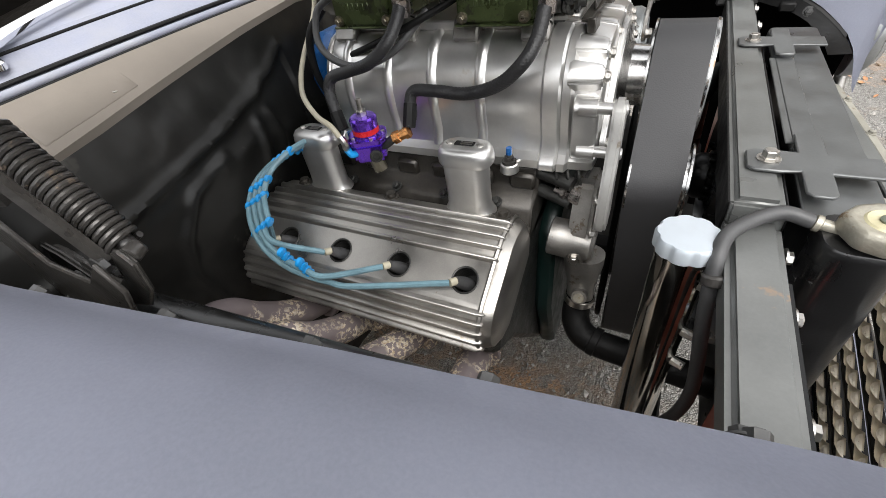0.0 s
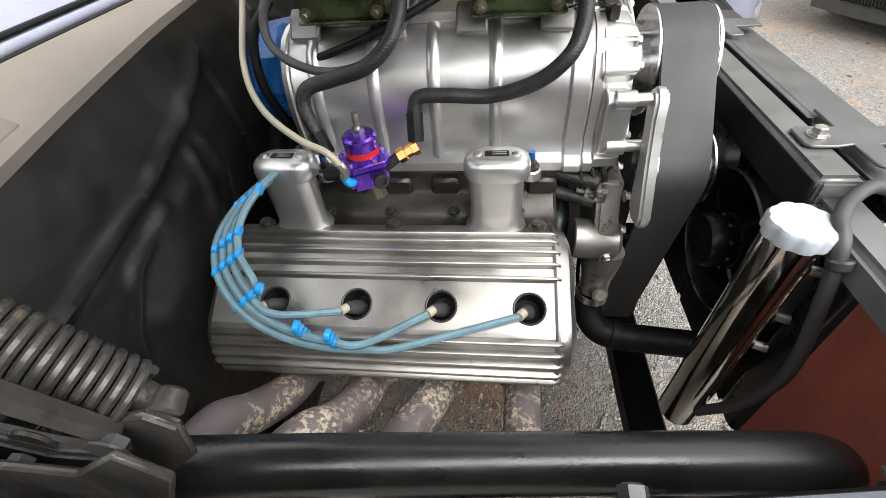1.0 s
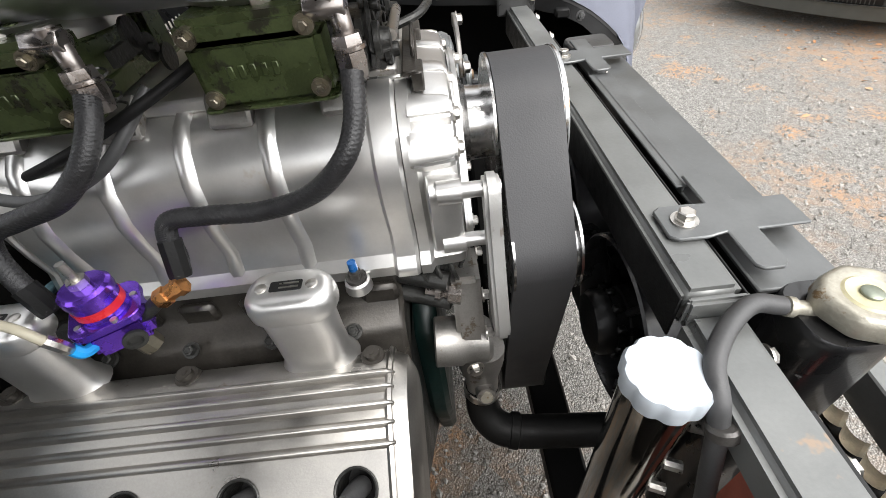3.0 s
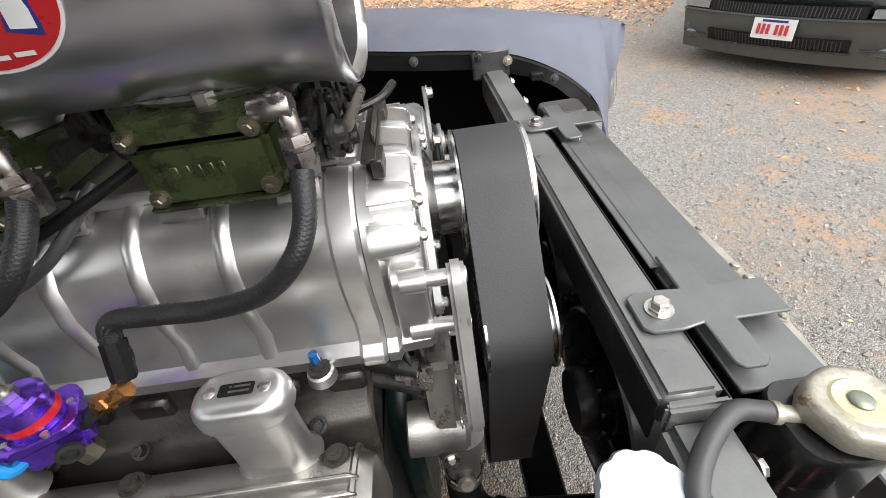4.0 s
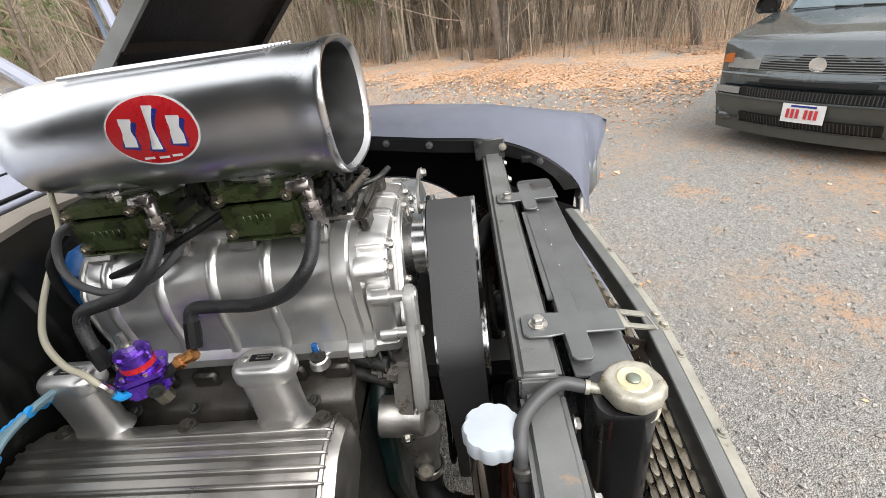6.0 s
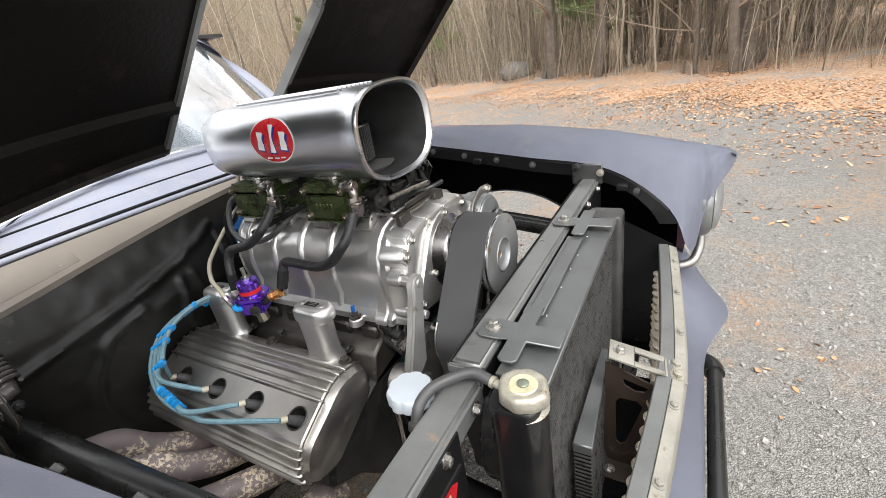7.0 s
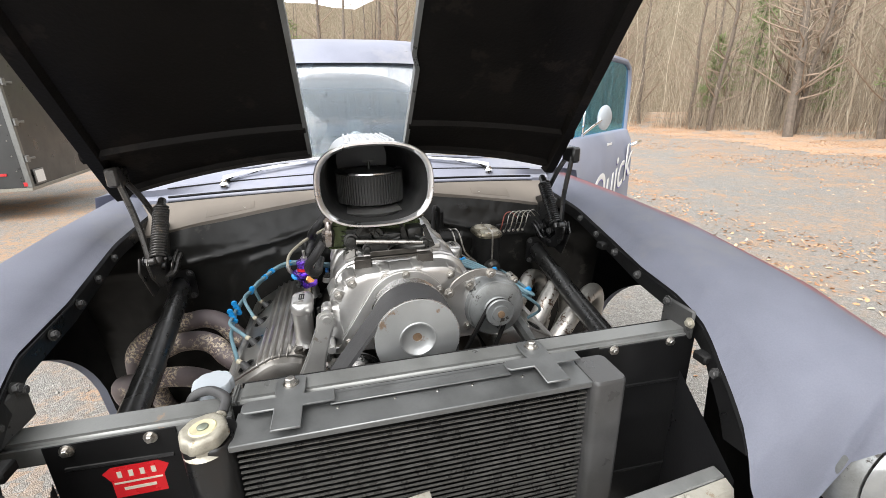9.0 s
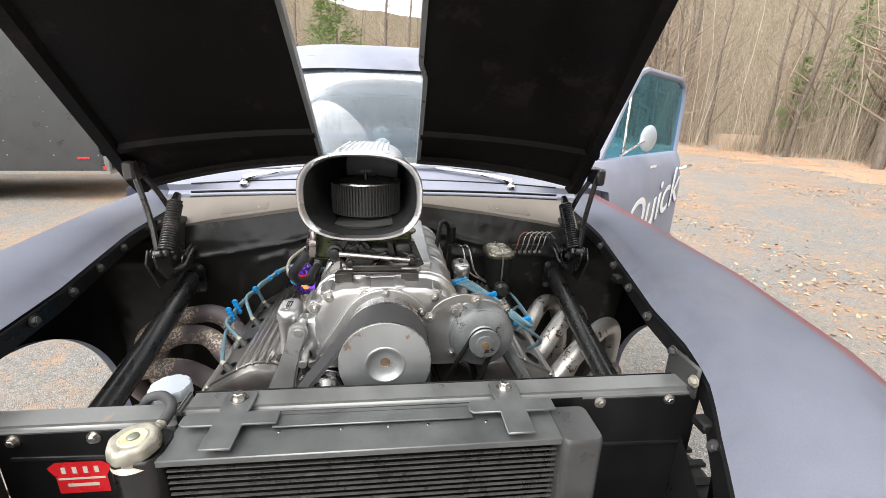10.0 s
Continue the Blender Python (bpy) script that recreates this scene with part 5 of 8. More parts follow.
        ringed(bm, [[P(x, q.y, q.z) for q in (base + (p - base) * f for p in pr)] for x, f in ((-0.49, 0.4), (-0.482, 1), (end - 0.01, 1), (end, 0.4))])
        part("fin", bm, M_COVER, body, bevel=0.0012)
    bm = B()
    tube(bm, [P(x, y, z) for x, y, z in [(-0.014, *VPROF[i]) for i in range(1, 15)]], 0.004, 6, 1)
    part("end_bead", bm, M_COVER, body)
    for x in (-0.247, -0.034, -0.45):
        bm = B()
        cyl(bm, P(x, -0.236, 0.772), P(x, -0.236, 0.7835), 0.0155, 0.013, seg=18)
        cyl(bm, P(x, -0.236, 0.783), P(x, -0.236, 0.7905), 0.0085, seg=16)
        cyl(bm, P(x, -0.236, 0.79), P(x, -0.236, 0.7912), 0.0045, 0.0042, seg=6)
        part("cap_screw", bm, M_MANIFOLD, t, "steel cap screw")
    for i, px in enumerate(PLUGS):
        bm = B()
        lathe(bm, Q(px, W / 2, -0.012), Q(px, W / 2, 0.002), ((0.0203, -0.0315), (0.0205, 0.0105), (0.022, 0.013), (0.0208, 0.0138), (0.0192, 0.0132), (0.0186, 0.004), (0.0184, -0.031)), 24)
        part("plug_ring", bm, M_OIL, t, "dark rubber tube seal")
        bm = B()
        lathe(bm, Q(px, W / 2, -0.0445), Q(px, W / 2, 0.0), ((0.001, 0.0), (0.0195, 0.0005), (0.0198, 0.042), (0.0188, 0.042), (0.0185, 0.003), (0.001, 0.002)), 24)
        part("plug_well", bm, M_RUBBER, t, "dark plug well")
    for x in (-0.095, -0.392):
        bm = B()
        rr = rrect(0.078, 0.046, 0.021)
        rings = []
        for z, f in ((0.775, 1.15), (0.781, 1.08), (0.79, 0.96), (0.82, 0.94), (0.866, 0.96)):
            rings.append([P(x + a * f, -0.225 + b * f, z) for a, b in rr])
        ringed(bm, rings)
        post = part("breather_post", bm, M_CAST, t, "cast aluminium breather post")
        bm = B()
        rings = []
        for z, f in ((0.864, 1.0), (0.8655, 1.1), (0.869, 1.15), (0.879, 1.16), (0.887, 1.12), (0.8925, 1.02), (0.895, 0.86), (0.896, 0.5), (0.896, 0.05)):
            rings.append([P(x + a * f, -0.222 + b * f, z + 0.0) for a, b in rr])
        ringed(bm, rings)
        part("breather_cap", bm, M_CAST, post, "polished rounded cap")
        bm = B()
        ringed(bm, [[P(x + a, -0.222 + b, z) for a, b in rrect(0.032, 0.013, 0.002, 2)] for z in (0.894, 0.8967)])
        plate_ = part("name_plate", bm, M_VANTRIM, post, "small dark plate")
        for k in range(2):
            bm = B()
            box(bm, P(x + 0.003, -0.2195 - 0.005 * k, 0.897), (0.019, 0.0018, 0.0008))
            part("plate_line", bm, M_STEEL, plate_)
        for dx in (-0.025, 0.025):
            bm = B()
            lathe(bm, P(x + dx, -0.222, 0.8945), P(x + dx, -0.222, 0.9), ((0.006, 0), (0.006, 0.002), (0.0035, 0.0035)), 12)
            part("plate_screw", bm, M_STEEL, post)
    return t


valve_cover(-1, 0.0, "finned cast aluminium valve cover with four plug holes")
valve_cover(1, 0.02, "finned aluminium valve cover under the alternator")

# supercharger
blower = thing("supercharger", "polished ribbed aluminium roots blower with toothed drive belt", "supercharger", (-0.2, 0.01, 0.83))
BC = 0.012
CASE = [(-0.172, 0.828), (-0.172, 0.842), (-0.16, 0.852), (-0.152, 0.875), (-0.156, 0.905), (-0.157, 0.935), (-0.15, 0.968), (-0.135, 0.995), (-0.115, 1.012), (-0.09, 1.02), (0.0, 1.024), (0.09, 1.02), (0.115, 1.012), (0.135, 0.995), (0.15, 0.968), (0.157, 0.935), (0.156, 0.905), (0.152, 0.875), (0.16, 0.852), (0.172, 0.842), (0.172, 0.828)]


def section(x, f=1.0, zc=0.93, lift=0.0):
    return [Vector((x, BC + y * f, zc + (z - zc) * f + lift)) for y, z in CASE]


bm = B()
ringed(bm, [section(-0.39, 0.97), section(-0.385), section(0.0)])
case = part("rotor_case", bm, M_CAST, blower, "satin cast aluminium rotor case", sharp=30)
for x in (-0.352, -0.268, -0.183, -0.098):
    bm = B()
    inner = [p for p in CASE if p[1] > 0.85]
    rows = []
    for dx, f in ((-0.009, 1.0), (-0.005, 1.032), (0.005, 1.032), (0.009, 1.0)):
        rows.append([Vector((x + dx, BC + y * f, 0.93 + (z - 0.93) * (f + 0.01 * (f > 1)))) for y, z in inner])
    ringed(bm, rows, closed=False)
    part("case_rib", bm, M_CAST, case, sharp=60)
bm = B()
ringed(bm, [section(0.0, 1.03), section(0.03, 1.03)])
part("bearing_plate", bm, M_CAST, blower, bevel=0.004, sharp=30)
bm = B()
ringed(bm, [section(0.031, 1.01), section(0.043, 1.01), section(0.0475, 0.965, lift=-0.002), section(0.078, 0.945, lift=-0.005), section(0.084, 0.925, lift=-0.006), section(0.087, 0.87, lift=-0.006), section(0.0875, 0.8, lift=-0.006)])
fc = part("gear_cover", bm, M_CAST, blower, "polished aluminium gear cover", sharp=30)
# bosses round the rim, with pockets between them
BOSSES = [(-0.099, 0.99, 112), (-0.029, 0.997, 92), (0.041, 0.998, 88), (0.112, 0.988, 68), (-0.128, 0.968, 145), (0.155, 0.955, 25), (0.158, 0.89, 0), (0.15, 0.857, -25)]
for y, z, a in BOSSES:
    bm = B()
    m = Matrix.Translation((0.03, y, z)) @ Euler((radians(a - 90), 0, 0)).to_matrix().to_4x4()
    ringed(bm, [[m @ Vector((x, w * f, -0.022 if h < 0 else h * f)) for w, h in ((-0.022, -1), (0.022, -1), (0.0145, 0.016), (0.008, 0.0195), (-0.008, 0.0195), (-0.0145, 0.016))] for x, f in ((0.008, 1.15), (0.046, 0.97), (0.0555, 0.8))])
    part("cover_boss", bm, M_CAST, fc, bevel=0.003, seg=2)
    bm = B()
    cyl(bm, (0.083, y, z), (0.086, y, z), 0.0092, seg=16)
    hexbolt(bm, (0.086, y, z), (1, 0, 0), 0.0068, 0.006)
    part("cover_bolt", bm, M_STEEL, fc)
bm = B()
ringed(bm, [[Vector((x, -0.128 + a * f, 0.895 + b * f)) for a, b in rrect(0.062, 0.1, 0.02)] for x, f in ((0.05, 1.0), (0.078, 0.97), (0.085, 0.86))])
part("cover_corner", bm, M_CAST, fc, bevel=0.002)
bm = B()
lathe(bm, (0.085, 0.013, 0.918), (0.2, 0.013, 0.918), ((0.078, 0), (0.078, 0.012), (0.06, 0.016), (0.048, 0.022), (0.046, 0.055)), 36)
part("drive_snout", bm, M_POLISH, blower, "polished drive snout")
bm = B()
lathe(bm, (0.133, 0.013, 0.918), (0.23, 0.013, 0.918), ((0.083, 0), (0.083, 0.003), (0.0735, 0.004), (0.0735, 0.08), (0.083, 0.081), (0.083, 0.084), (0.076, 0.0845), (0.034, 0.0845), (0.032, 0.074), (0.012, 0.073), (0.0115, 0.06)), 48)
pul = part("blower_pulley", bm, M_POLISH, blower, "silver drive pulley")
bm = B()
lathe(bm, (0.218, 0.013, 0.918), (0.23, 0.013, 0.918), ((0.0815, -0.0115), (0.0815, 0.0012), (0.0365, 0.0012), (0.035, 0.0024), (0.0325, 0.002), (0.027, -0.004), (0.019, -0.0068), (0.0095, -0.0072), (0.0088, -0.0105)), 48)
part("pulley_face", bm, M_FACE, pul, "dull grey face plate with a dished hub")
bm = B()
cyl(bm, (0.2, 0.013, 0.918), (0.2085, 0.013, 0.918), 0.0092, seg=20)
part("pulley_bolt", bm, M_RUSTNUT, pul, "dark hub bore")
# idler and crank pulleys
IDL, CRK = (-0.108, 0.8), (0.0, 0.42)
bm = B()
lathe(bm, (0.138, *IDL), (0.23, *IDL), ((0.06, 0), (0.06, 0.003), (0.05, 0.004), (0.05, 0.079), (0.06, 0.08), (0.06, 0.083), (0.045, 0.084), (0.015, 0.08)), 40)
part("idler_pulley", bm, M_POLISH, blower, "polished idler pulley")
bm = B()
lathe(bm, (0.133, *CRK), (0.23, *CRK), ((0.092, 0), (0.092, 0.003), (0.083, 0.004), (0.083, 0.08), (0.092, 0.081), (0.092, 0.084), (0.02, 0.084)), 40)
part("crank_pulley", bm, M_OIL, blower)


def hull(pts):
    pts = sorted(pts)
    out = []
    for seq in (pts, reversed(pts)):
        h = []
        for p in seq:
            while len(h) > 1 and (h[-1][0] - h[-2][0]) * (p[1] - h[-2][1]) - (h[-1][1] - h[-2][1]) * (p[0] - h[-2][0]) <= 0:
                h.pop()
            h.append(p)
        out += h[:-1]
    return out


bm = B()
tri_ = []
for (y, z), r in (((0.013, 0.918), 0.094), ((-0.112, 0.862), 0.02)):
    tri_ += [(y + r * math.cos(2 * math.pi * i / 40), z + r * math.sin(2 * math.pi * i / 40)) for i in range(40)]
ringed(bm, [[Vector((x, y, z)) for y, z in hull(tri_)] for x in (0.088, 0.0965)])
sp = part("snout_plate", bm, M_CAST, blower, "cast plate round the snout", bevel=0.003, seg=2)
for y, z in ((-0.116, 0.86), (-0.06, 0.9), (0.013, 1.003), (0.085, 0.96)):
    bm = B()
    hexbolt(bm, (0.0965, y, z), (1, 0, 0), 0.006, 0.006)
    part("plate_bolt", bm, M_STEEL, sp)


def belt_ring(extra):
    pts = []
    for (y, z), r in (((0.013, 0.918), 0.0755), (IDL, 0.052), (CRK, 0.085)):
        pts += [(y + (r + extra) * math.cos(2 * math.pi * i / 64), z + (r + extra) * math.sin(2 * math.pi * i / 64)) for i in range(64)]
    return hull(pts)


bm = B()
o, n_ = belt_ring(0.0065), belt_ring(0.0)
lines = []
for x, src in ((0.137, n_), (0.1375, o), (0.2125, o), (0.213, n_)):
    c = np.array(src)
    d = np.concatenate([[0], np.cumsum(np.linalg.norm(np.diff(np.vstack([c, c[:1]]), axis=0), axis=1))])
    cc = np.vstack([c, c[:1]])
    s = np.linspace(0, d[-1], 181)[:-1]
    lines.append([Vector((x, np.interp(t, d, cc[:, 0]), np.interp(t, d, cc[:, 1]))) for t in s])
rings = [[l[i] for l in lines] for i in range(180)]
rings.append(rings[0])
ringed(bm, rings, cap0=False, cap1=False)
bmesh.ops.remove_doubles(bm, verts=bm.verts, dist=1e-5)
part("drive_belt", bm, M_BELT, blower, "wide flat black drive belt", sharp=40)
# tensioner arm
bm = B()
arm = [(-0.138, 0.937), (-0.144, 0.947), (-0.155, 0.951), (-0.167, 0.948), (-0.175, 0.938), (-0.179, 0.915), (-0.2, 0.86), (-0.232, 0.79), (-0.228, 0.772), (-0.2, 0.766), (-0.176, 0.778), (-0.165, 0.84), (-0.152, 0.89), (-0.14, 0.922)]
ringed(bm, [[Vector((x, y, z)) for y, z in arm] for x in (0.106, 0.123)])
ar = part("tensioner_arm", bm, M_BLAST, blower, "polished tensioner arm", bevel=0.004, seg=2)
for y, z in ((-0.155, 0.934), (-0.152, 0.864)):
    bm = B()
    cyl(bm, (0.07, y, z), (0.124, y, z), 0.0085, seg=18)
    cyl(bm, (0.06, y, z), (0.085, y, z), 0.0125, seg=18)
    cyl(bm, (0.122, y, z), (0.125, y, z), 0.0072, seg=14)
    part("standoff", bm, M_CAST, ar, "polished standoff bolt")
# top plate and lugs, rear blue cover
bm = B()
ringed(bm, [[Vector((x, BC + y, z)) for y, z in ((-0.1, 1.018), (-0.1, 1.033), (0.1, 1.033), (0.1, 1.018))] for x in (-0.385, -0.005)])
part("top_plate", bm, M_CAST, blower, bevel=0.003)
for x in (-0.36, -0.24, -0.13, -0.02):
    bm = B()
    ringed(bm, [[Vector((x + dx, BC + y, z)) for y, z in ((-0.095, 1.045), (-0.112, 1.036), (-0.126, 1.012), (-0.118, 1.006), (-0.095, 1.02))] for dx in (-0.021, 0.021)])
    part("plate_lug", bm, M_RAW, blower, bevel=0.003)
bm = B()
lathe(bm, (-0.4, BC - 0.05, 0.94), (-0.5, BC - 0.05, 0.94), ((0.084, 0), (0.086, 0.008), (0.08, 0.018), (0.074, 0.06), (0.06, 0.072), (0.0, 0.074)), 10)
part("rear_cover", bm, M_BLUE, blower, "blue painted rear cover", sharp=20)
bm = B()
ringed(bm, [section(-0.402, 0.98), section(-0.388, 1.02)])
part("rear_flange", bm, M_CAST, blower, bevel=0.003, sharp=30)
for x in (-0.044, -0.36):
    bm = B()
    cyl(bm, (x, -0.168, 0.822), (x, -0.168, 0.838), 0.0165, 0.0145, 16)
    b2 = part("hold_down_boss", bm, M_CAST, case, bevel=0.002)
    bm = B()
    cyl(bm, (x, -0.168, 0.838), (x, -0.168, 0.843), 0.012, seg=16)
    cyl(bm, (x, -0.168, 0.842), (x, -0.168, 0.85), 0.008, seg=6)
    cyl(bm, (x, -0.168, 0.85), (x, -0.168, 0.864), 0.005, 0.0045, seg=10)
    part("hold_down_nut", bm, M_HINGE, blower, "dark nut and washer")
    bm = B()
    cyl(bm, (x, -0.168, 0.854), (x, -0.168, 0.8655), 0.0054, 0.005, seg=10)
    part("stud_tip", bm, M_BLUE, blower, "blue stud tip")

# carburettors
def carburettor(x0):
    t = thing("carburettor", "olive plated carburettor with brass-coloured bowl screws", "carburettor", (x0, -0.03, 1.035), "carburettors")
    yc = -0.035
    bm = B()
    box(bm, (x0, yc, 1.047), (0.1, 0.15, 0.02))
    box(bm, (x0, yc, 1.075), (0.094, 0.12, 0.045))
    lathe(bm, (x0, yc, 1.09), (x0, yc, 1.13), ((0.062, 0), (0.062, 0.014), (0.066, 0.016), (0.066, 0.022)), 32)
    main = part("main_body", bm, M_OLIVE, t, bevel=0.004)
    for s in (-1, 1):
        bm = B()
        box(bm, (x0, yc + s * 0.08, 1.066), (0.112, 0.046, 0.056))
        bowl = part("float_bowl", bm, M_OLIVE, t, "olive plated float bowl", bevel=0.006, seg=2)
        bm = B()
        box(bm, (x0, yc + s * 0.076, 1.1), (0.118, 0.054, 0.022))
        part("bowl_lid", bm, M_OLIVE, bowl, bevel=0.006, seg=2)
        bm = B()
        for i in range(5):
            box(bm, (x0 - 0.024 + 0.0095 * i, yc + s * 0.1035, 1.069), (0.0055, 0.002, 0.011))
        part("raised_mark", bm, M_OLIVE, bowl, bevel=0.0008)
        bm = B()
        ringed(bm, [[Vector((x0 + a * f, yc + s * 0.09 + b * f, z)) for a, b in rrect(0.12, 0.036, 0.008)] for z, f in ((1.0375, 1.0), (1.0405, 1.0))])
        part("bowl_seam", bm, M_OLIVE, bowl, bevel=0.001)
        for dx in (-0.024, 0.022):
            bm = B()
            lathe(bm, (x0 + dx, yc + s * 0.066, 1.108), (x0 + dx, yc + s * 0.066, 1.12), ((0.008, 0), (0.008, 0.005), (0.0055, 0.006), (0.0055, 0.01)), 14)
            part("bowl_vent", bm, M_OLIVE, bowl)
        for dx, dz in ((-0.047, 0.025), (0.047, 0.025), (-0.046, -0.025), (0.046, -0.025)):
            bm = B()
            cyl(bm, (x0 + dx, yc + s * 0.09, 1.074 + dz), (x0 + dx, yc + s * 0.106, 1.074 + dz), 0.0082, seg=14)
            hexbolt(bm, (x0 + dx, yc + s * 0.1055, 1.074 + dz), (0, s, 0), 0.0052, 0.0055)
            part("bowl_screw", bm, M_SCREW, bowl)
        bm = B()
        cyl(bm, (x0 + 0.01, yc + s * 0.075, 1.11), (x0 + 0.01, yc + s * 0.075, 1.12), 0.009, seg=6)
        part("needle_seat", bm, M_STEEL, bowl)
    bm = B()
    cyl(bm, (x0 + 0.072, yc - 0.1, 1.1), (x0 + 0.072, yc - 0.1, 1.12), 0.008, seg=12)
    cyl(bm, (x0 + 0.05, yc - 0.098, 1.108), (x0 + 0.082, yc - 0.1, 1.108), 0.011, seg=6)
    cyl(bm, (x0 + 0.075, yc - 0.1, 1.106), (x0 + 0.077, yc - 0.103, 1.082), 0.0085, seg=10)
    part("banjo_fitting", bm, M_NICKEL, t, "dull nickel banjo fitting", bevel=0.0015)
    bm = B()
    lathe(bm, (x0 + 0.077, yc - 0.103, 1.088), (x0 + 0.079, yc - 0.106, 1.05), ((0.0125, 0), (0.0135, 0.006), (0.0135, 0.022), (0.011, 0.036)), 6)
    part("hose_end", bm, M_NICKEL, t, "dull nickel hose end", sharp=20)
    bm = B()
    lathe(bm, (x0 + 0.0775, yc - 0.1035, 1.08), (x0 + 0.0783, yc - 0.1045, 1.07), ((0.0128, 0), (0.0142, 0.001), (0.0142, 0.004), (0.0128, 0.005)), 18)
    part("hose_collar", bm, M_NICKEL, t, "dull nickel collar")
    bm = B()
    pts = [(x0 + 0.07 + 0.006 * math.cos(i * 0.9), yc - 0.07 + 0.006 * math.sin(i * 0.9), 1.03 + 0.0015 * i) for i in range(34)]
    tube(bm, pts, 0.0014, 4, 1)
    part("return_spring", bm, M_OIL, t)
    bm = B()
    cyl(bm, (x0 - 0.06, yc + 0.0, 1.07), (x0 + 0.09, yc + 0.0, 1.07), 0.005, seg=10)
    for dx, dy, dz in ((0.082, -0.02, 0.02), (0.086, 0.015, -0.015), (0.08, 0.0, 0.0)):
        cyl(bm, (x0 + dx, yc + dy, 1.07 + dz), (x0 + dx + 0.004, yc + dy, 1.07 + dz), 0.014, seg=18)
    box(bm, (x0 + 0.083, yc - 0.04, 1.08), (0.006, 0.05, 0.014))
    part("throttle_shaft", bm, M_OIL, t)
    return t


carburettor(-0.072)
carburettor(-0.293)
# linkage over the front plate
link = thing("throttle_linkage", "dull steel throttle linkage in front of the carburettors", "linkage", (0.0, 0, 1.03))
bm = B()
tube(bm, [(0.036, -0.082, 1.066), (0.036, 0.062, 1.051)], 0.0058, 10, 1)
part("rod", bm, M_STEEL, link)
for y, z in ((-0.093, 1.052), (0.075, 1.03), (-0.06, 1.02)):
    bm = B()
    cyl(bm, (-0.012, y, z), (0.014, y, z), 0.011, seg=14)
    part("ball_joint", bm, M_OIL, link)
bm = B()
tube(bm, [(-0.03, -0.02, 1.01), (0.02, 0.01, 1.04), (0.06, 0.03, 1.05), (0.075, 0.06, 1.055)], 0.005, 8)
part("bell_crank", bm, M_OIL, link)
for y in (-0.045, 0.06):
    bm = B()
    box(bm, (0.01, y, 1.028), (0.05, 0.05, 0.011))
    part("linkage_plate", bm, M_RAW, link, bevel=0.003)

for y, z, r, x in ((-0.092, 1.066, 0.016, 0.022), (-0.06, 1.046, 0.011, 0.026), (0.066, 1.05, 0.012, 0.024)):
    bm = B()
    lathe(bm, (x, y, z), (x + 0.02, y, z), ((r, 0), (r, 0.005), (r * 0.7, 0.006), (r * 0.6, 0.014), (r * 0.25, 0.015)), 18)
    part("lever_disc", bm, M_OIL, link, "oily dark lever")
bm = B()
box(bm, (0.048, -0.005, 1.03), (0.016, 0.165, 0.005))
box(bm, (0.055, -0.072, 1.022), (0.012, 0.036, 0.02))
box(bm, (0.055, 0.062, 1.022), (0.012, 0.036, 0.02))
box(bm, (0.052, -0.005, 1.04), (0.004, 0.1, 0.012))
part("support_bracket", bm, M_MANIFOLD, link, "dull aluminium bracket strip", bevel=0.0015)
bm = B()
ringed(bm, [[Vector((x, y, z)) for y, z in ((-0.07, 1.035), (-0.02, 1.036), (-0.012, 1.05), (-0.03, 1.062), (-0.06, 1.058))] for x in (0.028, 0.034)])
part("lever_plate", bm, M_OIL, link, "oily dark lever", bevel=0.001)
for a, b in (((0.02, -0.1, 1.062), (0.016, -0.06, 1.03)), ((0.01, -0.03, 1.045), (0.02, 0.015, 1.062)), ((0.012, 0.05, 1.06), (0.02, 0.085, 1.046)), ((0.022, -0.07, 1.035), (0.02, -0.02, 1.03))):
    bm = B()
    tube(bm, [a, b], 0.0042, 8, 1)
    part("link_rod", bm, M_OIL, link)
for x, y in ((0.03, -0.05), (0.03, 0.055)):
    bm = B()
    box(bm, (x, y, 1.022), (0.034, 0.045, 0.006))
    part("foot_plate", bm, M_CAST, link, bevel=0.002)

for y, z, w, h in ((-0.06, 1.066, 0.05, 0.034), (0.0, 1.058, 0.06, 0.03), (0.05, 1.064, 0.04, 0.036)):
    bm = B()
    ringed(bm, [[Vector((x, y + a, z + b)) for a, b in rrect(w * f, h * f, 0.008)] for x, f in ((-0.02, 1.0), (0.006, 0.96), (0.012, 0.8))])
    part("throttle_block", bm, M_OIL, link, "oily dark throttle block", bevel=0.001)
for y0, z0, y1, z1 in ((-0.095, 1.05, -0.07, 1.09), (-0.02, 1.045, -0.045, 1.082), (0.03, 1.04, 0.02, 1.085), (0.085, 1.04, 0.07, 1.08)):
    bm = B()
    d = Vector((0, y1 - y0, z1 - z0)).normalized() * 0.007
    e = Vector((0, -d.z, d.y))
    c0, c1 = Vector((0.018, y0, z0)), Vector((0.018, y1, z1))
    ringed(bm, [[q + Vector((x, 0, 0)) for q in (c0 - d + e, c0 - d - e, c1 + d - e * 0.7, c1 + d + e * 0.7)] for x in (-0.002, 0.002)])
    cyl(bm, c1 + Vector((0.002, 0, 0)), c1 + Vector((0.01, 0, 0)), 0.0045, seg=10)
    part("throttle_arm", bm, M_OIL, link, "oily dark throttle arm", bevel=0.0006)

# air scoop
# aluminium darkened to carry the shade inside the scoop's mouth
M_SCOOPIN = mk("shade_dark_inner_aluminium", (0.09, 0.09, 0.09), 0.42, 0.8, 0.2, 18, 0.1, 200)
scoop = thing("air_scoop", "polished aluminium air scoop with a red oval decal", "air scoop", (-0.18, -0.036, 1.1))
